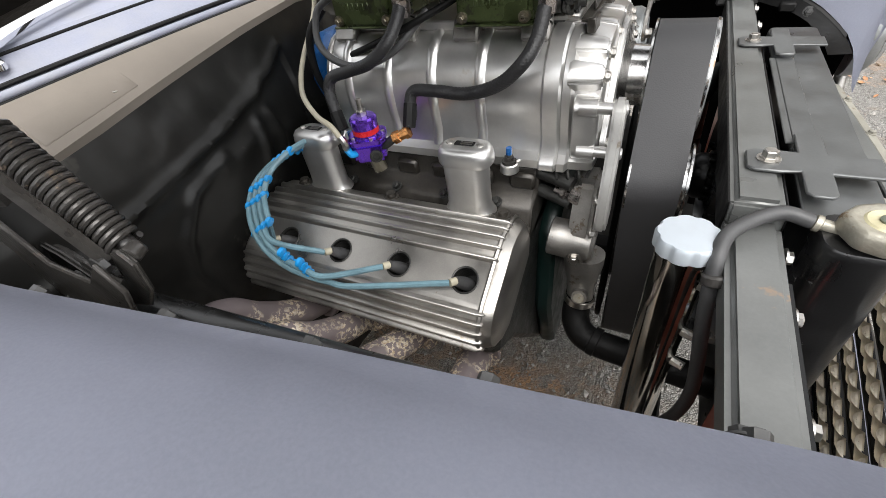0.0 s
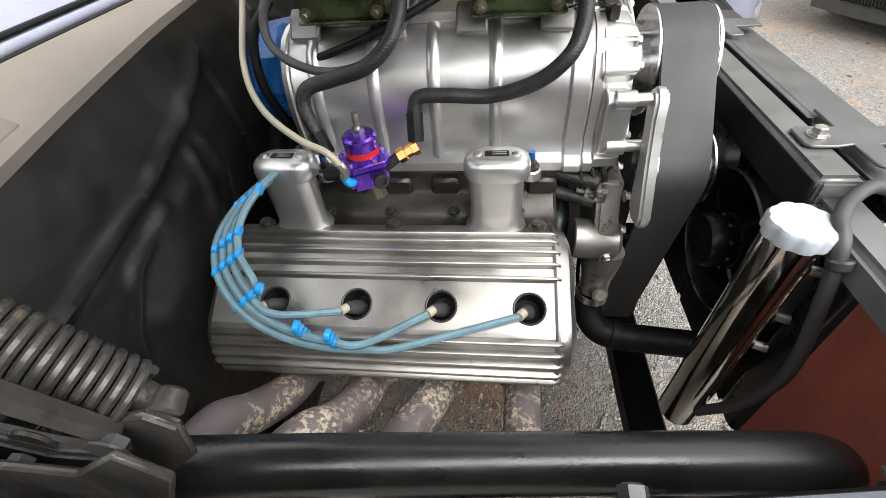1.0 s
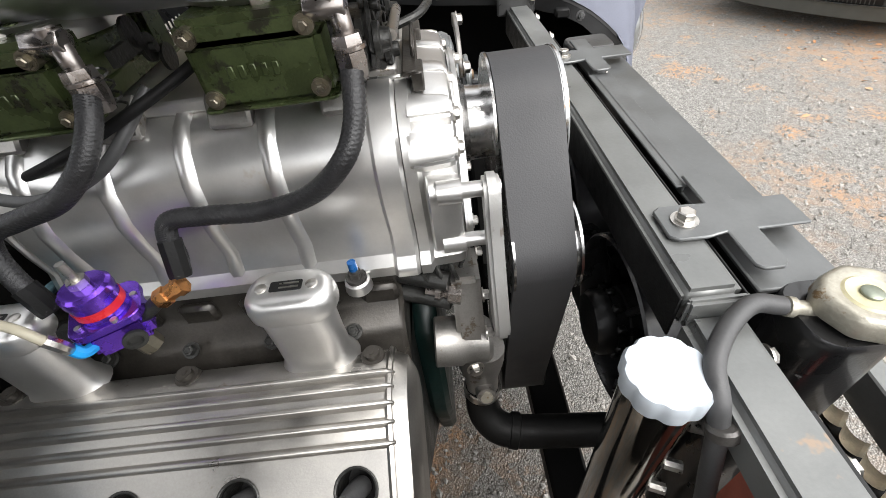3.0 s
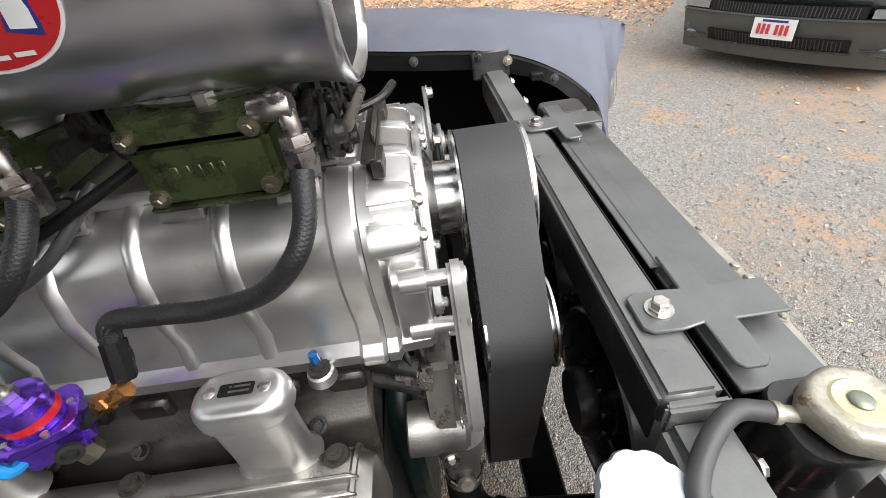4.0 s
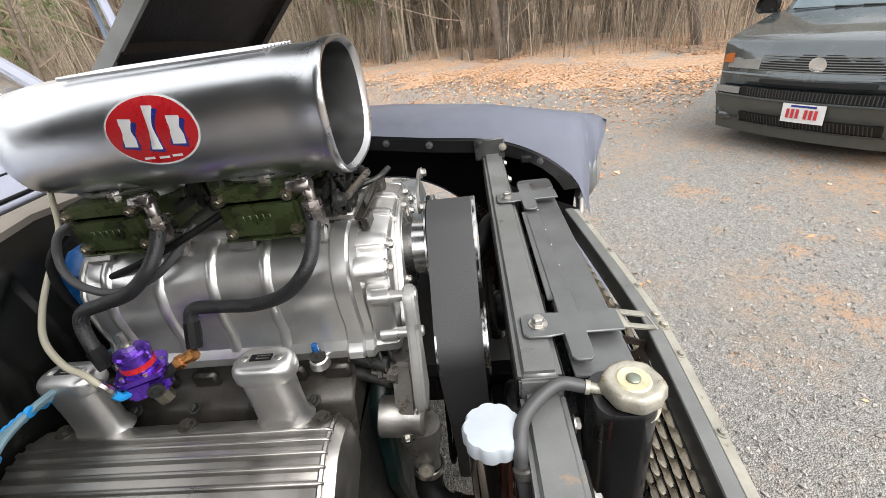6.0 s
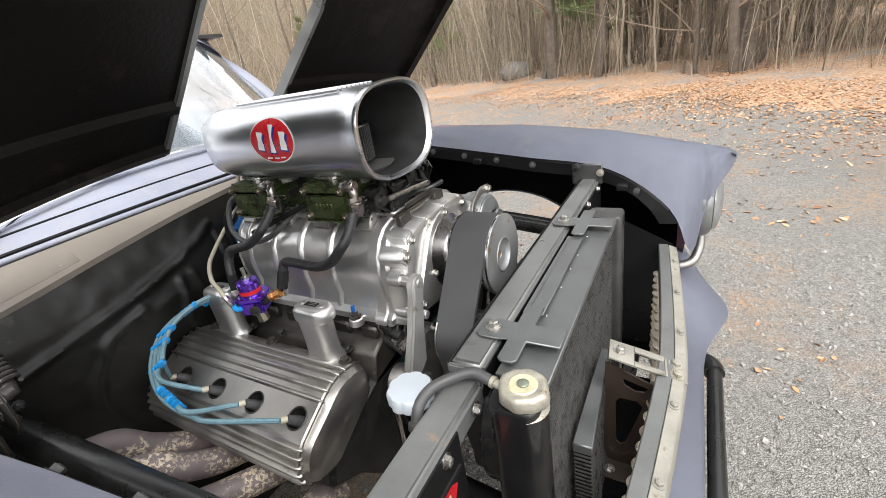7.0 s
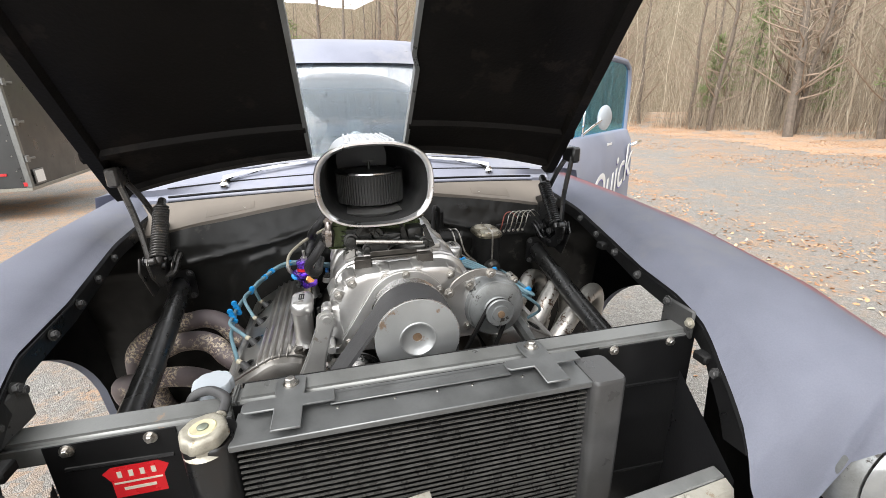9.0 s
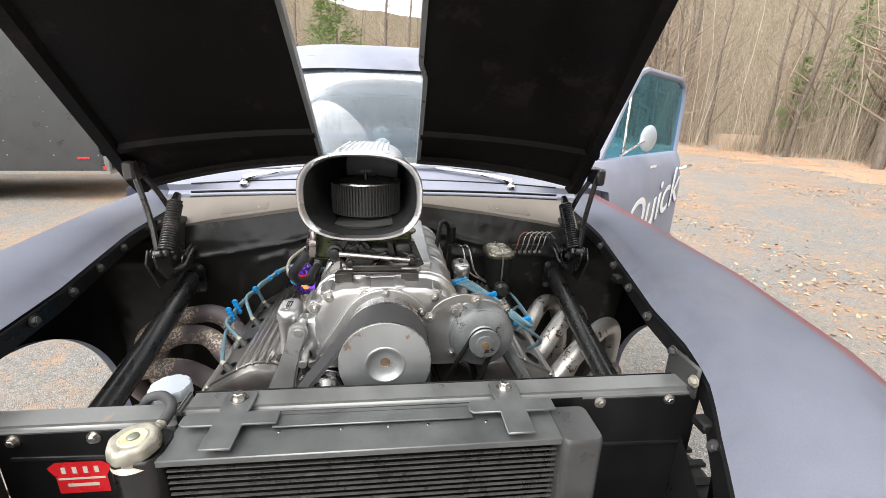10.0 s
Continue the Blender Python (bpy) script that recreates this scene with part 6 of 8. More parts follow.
SY, SZ = -0.034, 1.187


def oval(w, h, p=2.6, n=48):
    out = []
    for i in range(n):
        a = 2 * math.pi * i / n
        c, s = math.cos(a), math.sin(a)
        out.append((w / 2 * math.copysign(abs(c) ** (2 / p), c), h / 2 * math.copysign(abs(s) ** (2 / p), s)))
    return out


prof = [(-0.425, 0.1, 0.07), (-0.424, 0.13, 0.1), (-0.415, 0.16, 0.128), (-0.4, 0.178, 0.145), (-0.36, 0.192, 0.155), (-0.25, 0.2, 0.16), (-0.1, 0.204, 0.163), (0.0, 0.21, 0.164), (0.025, 0.218, 0.165), (0.042, 0.231, 0.169), (0.05, 0.239, 0.173), (0.055, 0.242, 0.174), (0.059, 0.238, 0.171), (0.059, 0.229, 0.163), (0.05, 0.217, 0.155), (0.02, 0.205, 0.157), (-0.1, 0.196, 0.155), (-0.38, 0.184, 0.147), (-0.412, 0.15, 0.12)]
bm = B()
ringed(bm, [[Vector((x, SY + a, SZ + b)) for a, b in oval(w, h, 2.7)] for x, w, h in prof[:15]], cap1=False)
sh = part("scoop_shell", bm, M_SCOOP, scoop, sharp=60)
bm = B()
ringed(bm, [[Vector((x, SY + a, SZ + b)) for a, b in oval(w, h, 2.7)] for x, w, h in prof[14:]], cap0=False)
part("scoop_inside", bm, M_SCOOPIN, sh, "inner wall, darkened for the shade inside", sharp=60)
for i in range(9):
    bm = B()
    y = SY - 0.05 + 0.0125 * i
    tube(bm, [(-0.3, y, SZ + 0.0795), (-0.02, y, SZ + 0.082)], 0.003, 6, 1)
    part("top_rib", bm, M_SCOOP, scoop)
for x in (-0.072, -0.293):
    bm = B()
    lathe(bm, (x, SY, 1.095), (x, SY, 1.14), ((0.066, 0), (0.068, 0.008), (0.074, 0.014), (0.085, 0.022)), 36)
    part("scoop_base", bm, M_CAST, scoop, "spun base ring")
bm = B()
lathe(bm, (-0.11, SY, 1.125), (-0.11, SY, 1.2), ((0.072, 0), (0.074, 0.004), (0.074, 0.066), (0.0745, 0.068), (0.076, 0.07), (0.06, 0.071), (0.01, 0.072)), 60)
flt = part("filter_core", bm, M_FILTER, scoop, "pleated dark filter")
bm = B()
for i in range(72):
    a = 2 * math.pi * i / 72
    c, s = math.cos(a), math.sin(a)
    box(bm, (-0.11 + 0.0745 * c, SY + 0.0745 * s, 1.158), (0.007, 0.0026, 0.064), Euler((0, 0, a)).to_matrix().to_4x4())
tagged(part("pleat", bm, M_FILTER, flt), kind="stuff")
bm = B()
lathe(bm, (-0.11, SY, 1.192), (-0.11, SY, 1.206), ((0.077, 0), (0.0795, 0.002), (0.079, 0.005), (0.074, 0.0055), (0.06, 0.004), (0.0, 0.005)), 48)
part("filter_lid", bm, M_POLISH, flt, "bright metal lid")
bm = B()
cyl(bm, (-0.11, SY, 1.19), (-0.11, SY, 1.216), 0.004, seg=10)
box(bm, (-0.11, SY, 1.216), (0.006, 0.026, 0.005))
part("wing_nut", bm, M_OIL, flt, "dark wing nut")


def side_surface(x, z, out=0.0):
    """A point on the passenger side of the scoop."""
    h = 0.1615 / 2
    w = np.interp(x, [-0.36, -0.25, -0.1, 0.0], [0.192, 0.2, 0.204, 0.208]) / 2
    k = max(0.0, 1 - abs((z - SZ) / h) ** 2.7) ** (1 / 2.7)
    return Vector((x, SY - w * k - out, z))


def decal(name, poly, out, material, parent, label=""):
    """A thin piece that follows the scoop's side; poly in metres round the decal's middle."""
    bm = B()
    n = len(poly)
    cx, cz = sum(p[0] for p in poly) / n, sum(p[1] for p in poly) / n
    rows = []
    for f in (1.0, 0.75, 0.5, 0.25, 0.02):
        rows.append([side_surface(DX + cx + (x - cx) * f, DZ + cz + (z - cz) * f, out) for x, z in poly])
    ringed(bm, rows, cap0=False)
    return part(name, bm, material, parent, label)


DX, DZ = -0.168, 1.198
d0 = decal("decal", [(0.062 * math.cos(a), 0.043 * math.sin(a)) for a in np.linspace(0, 2 * math.pi, 41)[:-1]], 0.0008, M_WHITE, scoop, "red oval decal with a white rim")
decal("decal_field", [(0.0595 * math.cos(a), 0.0405 * math.sin(a)) for a in np.linspace(0, 2 * math.pi, 41)[:-1]], 0.0013, M_RED, d0, "red decal field")


def strip_poly(x0, z0, x1, z1, w):
    d = Vector((x1 - x0, z1 - z0)).normalized() * w / 2
    return [(x0 - d.y, z0 + d.x), (x0 + d.y, z0 - d.x), (x1 + d.y, z1 - d.x), (x1 - d.y, z1 + d.x)]


MARKS = [(-0.034, -0.016, -0.03, 0.018, 0.017), (-0.002, -0.022, 0.003, 0.03, 0.014), (0.03, -0.018, 0.033, 0.016, 0.017)]
for a, b, c, d, w in MARKS:
    decal("mark_shadow", strip_poly(a - 0.001, b - 0.003, c + 0.003, d - 0.003, w + 0.006), 0.0017, M_DECALBLUE, d0)
for a, b, c, d, w in MARKS:
    decal("mark", strip_poly(a, b, c, d, w), 0.0021, M_WHITE, d0)
for a in (-0.018, 0.002, 0.02):
    decal("small_bar", strip_poly(a - 0.007, -0.033 + 0.05 * abs(a), a + 0.007, -0.033 + 0.05 * abs(a), 0.003), 0.0021, M_WHITE, d0)

# fuel regulator, hoses, lines
reg = thing("fuel_regulator", "purple anodised fuel pressure regulator", "regulator", (-0.277, -0.22, 0.8))
RX, RY = -0.276, -0.222
bm = B()
box(bm, (RX, RY, 0.868), (0.055, 0.042, 0.034), Euler((0, 0, 0.5)).to_matrix().to_4x4())
rb = part("regulator_body", bm, M_PURPLE, reg, bevel=0.006, seg=2)
bm = B()
plate(bm, rrect(0.064, 0.058, 0.014), 0.009, Matrix.Translation((RX, RY, 0.886)) @ Euler((0, 0, 0.5)).to_matrix().to_4x4())
part("diaphragm_flange", bm, M_PURPLE, reg, bevel=0.001)
bm = B()
lathe(bm, (RX, RY, 0.895), (RX, RY, 0.94), ((0.0235, 0), (0.0225, 0.003), (0.022, 0.02), (0.023, 0.022), (0.023, 0.03), (0.02, 0.033), (0.005, 0.034)), 28)
dome = part("regulator_dome", bm, M_PURPLE, reg)
bm = B()
lathe(bm, (RX, RY, 0.9), (RX, RY, 0.913), ((0.0226, 0.0), (0.0226, 0.009)), 28)
part("red_band", bm, M_RED, dome, "red label band")
bm = B()
cyl(bm, (RX, RY, 0.929), (RX, RY, 0.937), 0.009, seg=6)
cyl(bm, (RX, RY, 0.936), (RX, RY, 0.957), 0.0042, seg=10)
part("adjuster", bm, M_STEEL, reg, "steel adjusting screw")
for a in range(5):
    an = 0.5 + a * 1.26
    bm = B()
    cyl(bm, (RX + 0.027 * math.cos(an), RY + 0.027 * math.sin(an), 0.894), (RX + 0.027 * math.cos(an), RY + 0.027 * math.sin(an), 0.898), 0.0033, seg=8)
    part("flange_screw", bm, M_STEEL, reg)
bm = B()
lathe(bm, (RX + 0.024, RY - 0.02, 0.868), (RX + 0.034, RY - 0.035, 0.868), ((0.011, 0), (0.011, 0.004), (0.007, 0.0045), (0.006, 0.001)), 16)
part("port_plug", bm, M_OIL, reg)
bm = B()
cyl(bm, (RX + 0.005, RY, 0.853), (RX + 0.012, RY, 0.828), 0.0125, seg=8)
part("lower_fitting", bm, M_SCREW, reg, "tarnished brass fitting")
bm = B()
lathe(bm, (-0.231, -0.212, 0.886), (-0.202, -0.203, 0.898), ((0.0075, 0), (0.0105, 0.001), (0.0105, 0.012), (0.0085, 0.013), (0.0085, 0.022), (0.0105, 0.023), (0.0105, 0.032)), 6)
part("outlet_fitting", bm, M_BRASS, reg, "orange brass fitting", sharp=20)
bm = B()
cyl(bm, (RX + 0.024, RY + 0.004, 0.872), (-0.23, -0.212, 0.887), 0.0075, seg=10)
part("outlet_stub", bm, M_OIL, reg)
bm = B()
cyl(bm, (RX - 0.03, RY - 0.005, 0.872), (RX - 0.06, RY + 0.0, 0.865), 0.01, seg=6)
part("inlet_fitting", bm, M_RUBBER, reg)
bm = B()
tube(bm, [(RX - 0.012, RY - 0.024, 0.87), (RX - 0.014, RY - 0.036, 0.875), (RX - 0.02, RY - 0.037, 0.885)], 0.006, 8)
part("gauge_fitting", bm, M_CLIP, reg, "blue anodised fitting")


def hose(name, pts, r, material, label, seg=14, ends=None):
    bm = B()
    if material is M_BRAID:  # woven cover: raised and sunken threads in turn
        seg = 28
        tube(bm, pts, r, seg, 36)
        vs = bm.verts[:]
        for i in range(len(vs) // seg):
            ring = vs[i * seg:(i + 1) * seg]
            mid = sum((v.co for v in ring), Vector()) / seg
            for k, v in enumerate(ring):
                v.co = mid + (v.co - mid) * (1.03 if (i // 2 + k // 2) % 2 else 0.975)
    else:
        tube(bm, pts, r, seg, 10)
    t = solid(name, bm, material, label, "hose", "engine hoses")
    if ends:
        for a, b, rr in ends:
            bm = B()
            lathe(bm, a, b, ((rr, 0), (rr * 1.08, 0.004), (rr * 1.08, (Vector(b) - Vector(a)).length)), 8)
            part("hose_fitting", bm, M_RUBBER, t)
    return t


hose("fuel_hose", [(-0.206, -0.196, 0.902), (-0.205, -0.184, 0.918), (-0.207, -0.177, 0.938), (-0.198, -0.172, 0.953), (-0.16, -0.174, 0.955), (-0.105, -0.176, 0.954), (-0.05, -0.187, 0.974), (-0.014, -0.189, 1.004), (0.001, -0.172, 1.03), (0.005, -0.15, 1.062)], 0.0095, M_BRAID, "black braided fuel hose curving over the blower case", ends=[((-0.206, -0.196, 0.9), (-0.207, -0.178, 0.934), 0.0105)])
hose("fuel_hose", [(-0.325, -0.222, 0.9), (-0.338, -0.213, 0.93), (-0.349, -0.2, 0.958), (-0.34, -0.194, 0.978), (-0.305, -0.192, 0.988), (-0.258, -0.195, 1.003), (-0.227, -0.184, 1.027), (-0.216, -0.164, 1.05), (-0.214, -0.148, 1.068)], 0.0095, M_BRAID, "black braided fuel hose curving over the blower case", ends=[((-0.325, -0.222, 0.898), (-0.337, -0.214, 0.927), 0.0105)])
hose("vent_hose", [(-0.2, -0.09, 1.05), (-0.25, -0.14, 1.0), (-0.31, -0.16, 0.985), (-0.37, -0.15, 0.995), (-0.405, -0.13, 1.02), (-0.4, -0.115, 1.06), (-0.37, -0.1, 1.08)], 0.006, M_GREYHOSE, "thin grey vacuum hose looping behind the carburettor")
hose("fuel_line", [(-0.294, -0.262, 0.888), (-0.29, -0.27, 0.905), (-0.306, -0.268, 0.928), (-0.34, -0.257, 0.939), (-0.39, -0.222, 0.954), (-0.43, -0.173, 0.968), (-0.456, -0.123, 0.988), (-0.467, -0.078, 1.015), (-0.469, -0.043, 1.048), (-0.462, -0.03, 1.1), (-0.447, -0.028, 1.142), (-0.42, -0.03, 1.165)], 0.0045, M_LINE, "beige vinyl gauge line rising from the regulator")
bm = B()
tube(bm, [(-0.294, -0.262, 0.888), (-0.288, -0.268, 0.9), (-0.293, -0.27, 0.913)], 0.006, 8, 3)
solid("line_ferrule", bm, M_STEEL, "steel ferrule on the vinyl gauge line", "ferrule")
hose("throttle_cable", [(-0.36, -0.12, 0.985), (-0.26, -0.13, 1.02), (-0.17, -0.1, 1.055), (-0.13, -0.06, 1.075)], 0.0055, M_RUBBER, "black throttle cable between the carburettors")
hose("vent_hose", [(-0.43, -0.1, 0.88), (-0.44, -0.12, 0.95), (-0.43, -0.12, 1.02), (-0.4, -0.1, 1.06)], 0.007, M_RUBBER, "black rubber hose in front of the firewall")

# ignition wires
BUNDLE = [(-0.21, -0.434, 0.768), (-0.25, -0.438, 0.771), (-0.289, -0.438, 0.775), (-0.327, -0.433, 0.782), (-0.37, -0.419, 0.791), (-0.408, -0.396, 0.806), (-0.434, -0.365, 0.828), (-0.438, -0.33, 0.852), (-0.424, -0.285, 0.87), (-0.41, -0.225, 0.87), (-0.43, -0.13, 0.84)]
for i, px in enumerate(PLUGS):
    t = thing("ignition_wire", "blue-grey ignition wire looping from a plug hole", "ignition wire", (px, -0.362, 0.75), "ignition wires")
    b0, b1 = Vector((px, -0.352, 0.728)), Vector((px - 0.009, -0.376, 0.7585))
    bm = B()
    lathe(bm, b0, b1, ((0.0105, 0), (0.0105, 0.018), (0.009, 0.028), (0.0068, 0.039)), 14)
    part("boot", bm, M_GREYHOSE, t, "grey rubber boot")
    bm = B()
    b2 = b1 + Vector((-0.006, -0.008, 0.001))
    tube(bm, [b1 - (b1 - b0) * 0.05, b2], 0.0062, 10, 1)
    part("collar", bm, M_LINE, t, "beige heat-shrink collar")
    run = [b2]
    for j, (x, y, z) in enumerate(BUNDLE):
        if j < 5 and x > px - 0.05:
            continue
        f = min(1.0, j / 5)
        d = Vector((0.0, -0.003, 0.0105)).lerp(Vector((0.0105, 0.005, 0.006)), f) * (1.0 + 0.35 * math.sin(math.pi * f))
        run.append(Vector((x, y, z)) + d * (1.5 - i) + Vector((0, 0, 0.002 * math.sin(9 * x + 2 * i))))
    bm = B()
    tube(bm, run, 0.005, 8, 8)
    part("lead", bm, M_WIRE, t, "blue-grey silicone lead")


def clip(c, a, n=4):
    t = thing("wire_clip", "bright blue plastic wire separator", "clip", c, "wire clips")
    for i in range(n):
        p = Vector(c) + Vector(a) * (i - (n - 1) / 2)
        bm = B()
        lathe(bm, p + Vector((-0.004, 0, 0.001)), p + Vector((0.004, 0, -0.001)), ((0.0055, 0), (0.008, 0.001), (0.008, 0.007), (0.0055, 0.008)), 12)
        part("clip_loop", bm, M_CLIP, t)


for c, a in ((BUNDLE[2], (0, -0.003, 0.0105)), (BUNDLE[3], (0, -0.003, 0.0105)), ((-0.4, -0.401, 0.803), (0.011, 0.004, 0.008)), (BUNDLE[6], (0.0105, 0.005, 0.006)), ((-0.438, -0.342, 0.845), (0.0105, 0.005, 0.006)), (BUNDLE[8], (0.0105, 0.005, 0.006)), ((-0.41, -0.24, 0.871), (0.0105, 0.005, 0.006))):
    clip(c, a)

# ---- radiator and front end ----
M_TUBEROW = mk("worn_black_tube", (0.13, 0.128, 0.122), 0.32, 0.6, 0.3, 40, 0.1, 300)
rad = thing("radiator", "black crossflow radiator with a dirty filler cap", "radiator", (0.375, -0.03, 0.4))
RY0, RY1 = -0.285, 0.277
bm = B()
box(bm, (0.344, (RY0 + RY1) / 2, 0.645), (0.02, RY1 - RY0, 0.482))
rc = part("core", bm, M_FINS, rad, "black finned core")
bm = B()
box(bm, (0.3555, (RY0 + RY1) / 2, 0.891), (0.073, RY1 - RY0 + 0.01, 0.006))
box(bm, (0.391, (RY0 + RY1) / 2, 0.8885), (0.004, RY1 - RY0 + 0.01, 0.011))
part("top_channel", bm, M_BRACKET, rad, "dark grey scratched top channel", bevel=0.0015)
for i in range(44):
    z = 0.877 - 0.0102 * i
    bm = B()
    box(bm, (0.3815, (RY0 + RY1) / 2, z), (0.0035, RY1 - RY0 - 0.004, 0.0022))
    part("core_tube", bm, M_TUBEROW, rc)
bm = B()
nf = 150
for i in range(nf):
    y = RY0 + (RY1 - RY0) * (i + 0.5) / nf
    for k in range(44):
        z = 0.8719 - 0.0102 * k
        v = [bm.verts.new(p) for p in ((0.361, y - 0.0018, z - 0.0036), (0.366, y, z), (0.361, y + 0.0018, z + 0.0036))]
        bm.faces.new(v)
tagged(part("core_fin", bm, M_FINS, rc, flat=True, normals=False), kind="stuff")
for y0, y1 in ((-0.353, -0.284), (0.276, 0.34)):
    bm = B()
    w, cy = y1 - y0, (y0 + y1) / 2
    ringed(bm, [[Vector((0.362 + a * f, cy + b * f, z)) for a, b in rrect(0.08 if y0 > 0 else 0.068, w, 0.012 if y0 > 0 else 0.022)] for z, f in ((0.4, 1), (0.888, 1), (0.893, 0.98), (0.896, 0.93))])
    part("side_tank", bm, M_DKGREY if y0 > 0 else M_BLACKGLOSS, rad, "black side tank")
CX, CY = 0.372, -0.322
bm = B()
lathe(bm, (CX, CY, 0.884), (CX, CY, 0.93), ((0.031, 0), (0.025, 0.005), (0.024, 0.016), (0.027, 0.02), (0.027, 0.023)), 32)
part("filler_neck", bm, M_RUST, rad, "stained brass filler neck")
bm = B()
N, pts = 72, []
for i in range(N):
    a = 2 * math.pi * i / N
    r = 0.031 + 0.0007 * math.cos(8 * a) + 0.0035 * max(0, math.cos(2 * a + 0.6)) ** 12
    pts.append((r * math.cos(a), r * math.sin(a)))
ringed(bm, [[Vector((CX + x * f, CY + y * f, z)) for x, y in pts] for z, f in ((0.8990, 0.98), (0.9020, 1.03), (0.9130, 1.0), (0.9180, 0.93), (0.9195, 0.8), (0.9178, 0.66), (0.9178, 0.02))])
cap = part("pressure_cap", bm, M_RUST, rad, "dirty off-white pressure cap", sharp=50)
bm = B()
lathe(bm, (CX, CY, 0.915), (CX, CY, 0.926), ((0.0185, 0), (0.0185, 0.0028), (0.0165, 0.0044), (0.0145, 0.0036), (0.0, 0.0036)), 32)
part("cap_insert", bm, M_YELLOWED, cap, "yellowed cap insert")
bm = B()
lathe(bm, (CX, CY, 0.915), (CX, CY, 0.928), ((0.0075, 0), (0.0075, 0.0055), (0.006, 0.0066), (0.0, 0.0068)), 20)
part("cap_button", bm, M_RIVET, cap, "grey-green rivet")
bm = B()
cyl(bm, (CX - 0.022, CY + 0.005, 0.897), (CX - 0.056, CY + 0.012, 0.9005), 0.0062, seg=12)
lathe(bm, (CX - 0.042, CY + 0.009, 0.899), (CX - 0.05, CY + 0.0108, 0.9), ((0.0062, 0), (0.0085, 0.001), (0.0085, 0.006), (0.0062, 0.007)), 12)
part("overflow_nipple", bm, M_RUST, rad)
for i, y in enumerate((-0.2, -0.14, 0.02, 0.08, 0.17, -0.05)):
    bm = B()
    cyl(bm, (0.3475, y, 0.8935), (0.3475, y, 0.8958), 0.0028, 0.0018, 10)
    part("channel_rivet", bm, M_STEEL, rad)


def hold_down(y, s):
    t = thing("radiator_bracket", "black steel radiator hold-down bracket with a hex bolt", "bracket", (0.285, y, 0.905), "radiator brackets")
    bm = B()
    plate(bm, [(-0.022, -0.018), (-0.014, -0.024), (0.012, -0.024), (0.03, -0.02), (0.03, -0.062), (0.036, -0.068), (0.052, -0.068), (0.058, -0.062), (0.058, -0.02), (0.106, -0.02), (0.106, 0.022), (0.058, 0.022), (0.058, 0.07), (0.03, 0.07), (0.03, 0.022), (0.012, 0.024), (-0.014, 0.024), (-0.022, 0.018)], 0.004, Matrix.Translation((0.288, y, 0.9065)))
    part("bracket_plate", bm, M_BRACKET, t, bevel=0.0012)
    bm = B()
    cyl(bm, (0.288, y, 0.91), (0.288, y, 0.9125), 0.0125, seg=20)
    part("washer", bm, M_STEEL, t)
    bm = B()
    lathe(bm, (0.288, y, 0.9125), (0.288, y, 0.93), ((0.0098, 0), (0.0098, 0.002), (0.0082, 0.0025), (0.0082, 0.009), (0.0066, 0.01)), 6)
    part("hex_bolt", bm, M_STEEL, t, sharp=20)


hold_down(-0.2125, 1)
hold_down(0.2125, 1)
bm = B()
box(bm, (0.3285, 0.0, 0.9005), (0.034, 0.3, 0.003))
box(bm, (0.32, 0.0, 0.896), (0.003, 0.3, 0.012))
solid("bracket_strip", bm, M_BRACKET, "dark grey strip between the radiator brackets", "bracket", bevel=0.001)

hose("overflow_hose", [(CX - 0.05, CY + 0.011, 0.9), (CX - 0.075, CY + 0.012, 0.905), (0.272, -0.325, 0.902), (0.25, -0.35, 0.896), (0.244, -0.378, 0.88), (0.248, -0.396, 0.82), (0.262, -0.41, 0.7), (0.25, -0.4, 0.6), (0.22, -0.38, 0.53)], 0.0078, M_GREYHOSE, "grey rubber overflow hose over the core support")
bm = B()
lathe(bm, (0.246, -0.384, 0.872), (0.248, -0.39, 0.858), ((0.0125, 0), (0.0125, 0.012)), 14)
box(bm, (0.262, -0.4, 0.87), (0.014, 0.018, 0.012))
solid("hose_clip", bm, M_HINGE, "grey clip with a bolt holding the overflow hose", "clip", bevel=0.002)

ot = thing("overflow_tank", "smoked chrome overflow tube with a scalloped cap, reflected sky in its colour", "overflow tank", (0.215, -0.352, 0.5))
bm = B()
lathe(bm, (0.2115, -0.355, 0.465), (0.217, -0.351, 0.88), ((0.008, 0), (0.008, 0.01), (0.024, 0.012), (0.029, 0.022), (0.029, 0.4), (0.03, 0.401), (0.03, 0.411)), 36)
part("tank_tube", bm, M_DARKCHROME, ot, "smoked chrome tube")
bm = B()
pts = []
for i in range(80):
    a = 2 * math.pi * i / 80
    r = 0.0335 - 0.0022 * abs(math.cos(4.5 * a)) ** 6
    pts.append((r * math.cos(a), r * math.sin(a)))
ringed(bm, [[Vector((0.217 + x * f, -0.351 + y * f, z)) for x, y in pts] for z, f in ((0.872, 0.9), (0.874, 0.99), (0.889, 0.99), (0.893, 0.92), (0.894, 0.02))])
part("tank_cap", bm, M_CAP, ot, "scalloped cap, reflected sky in its colour", sharp=50)
for z in (0.84, 0.76, 0.7):
    bm = B()
    cyl(bm, (0.238, -0.37, z), (0.252, -0.376, z), 0.006, seg=8)
    part("tank_bolt", bm, M_STEEL, ot)

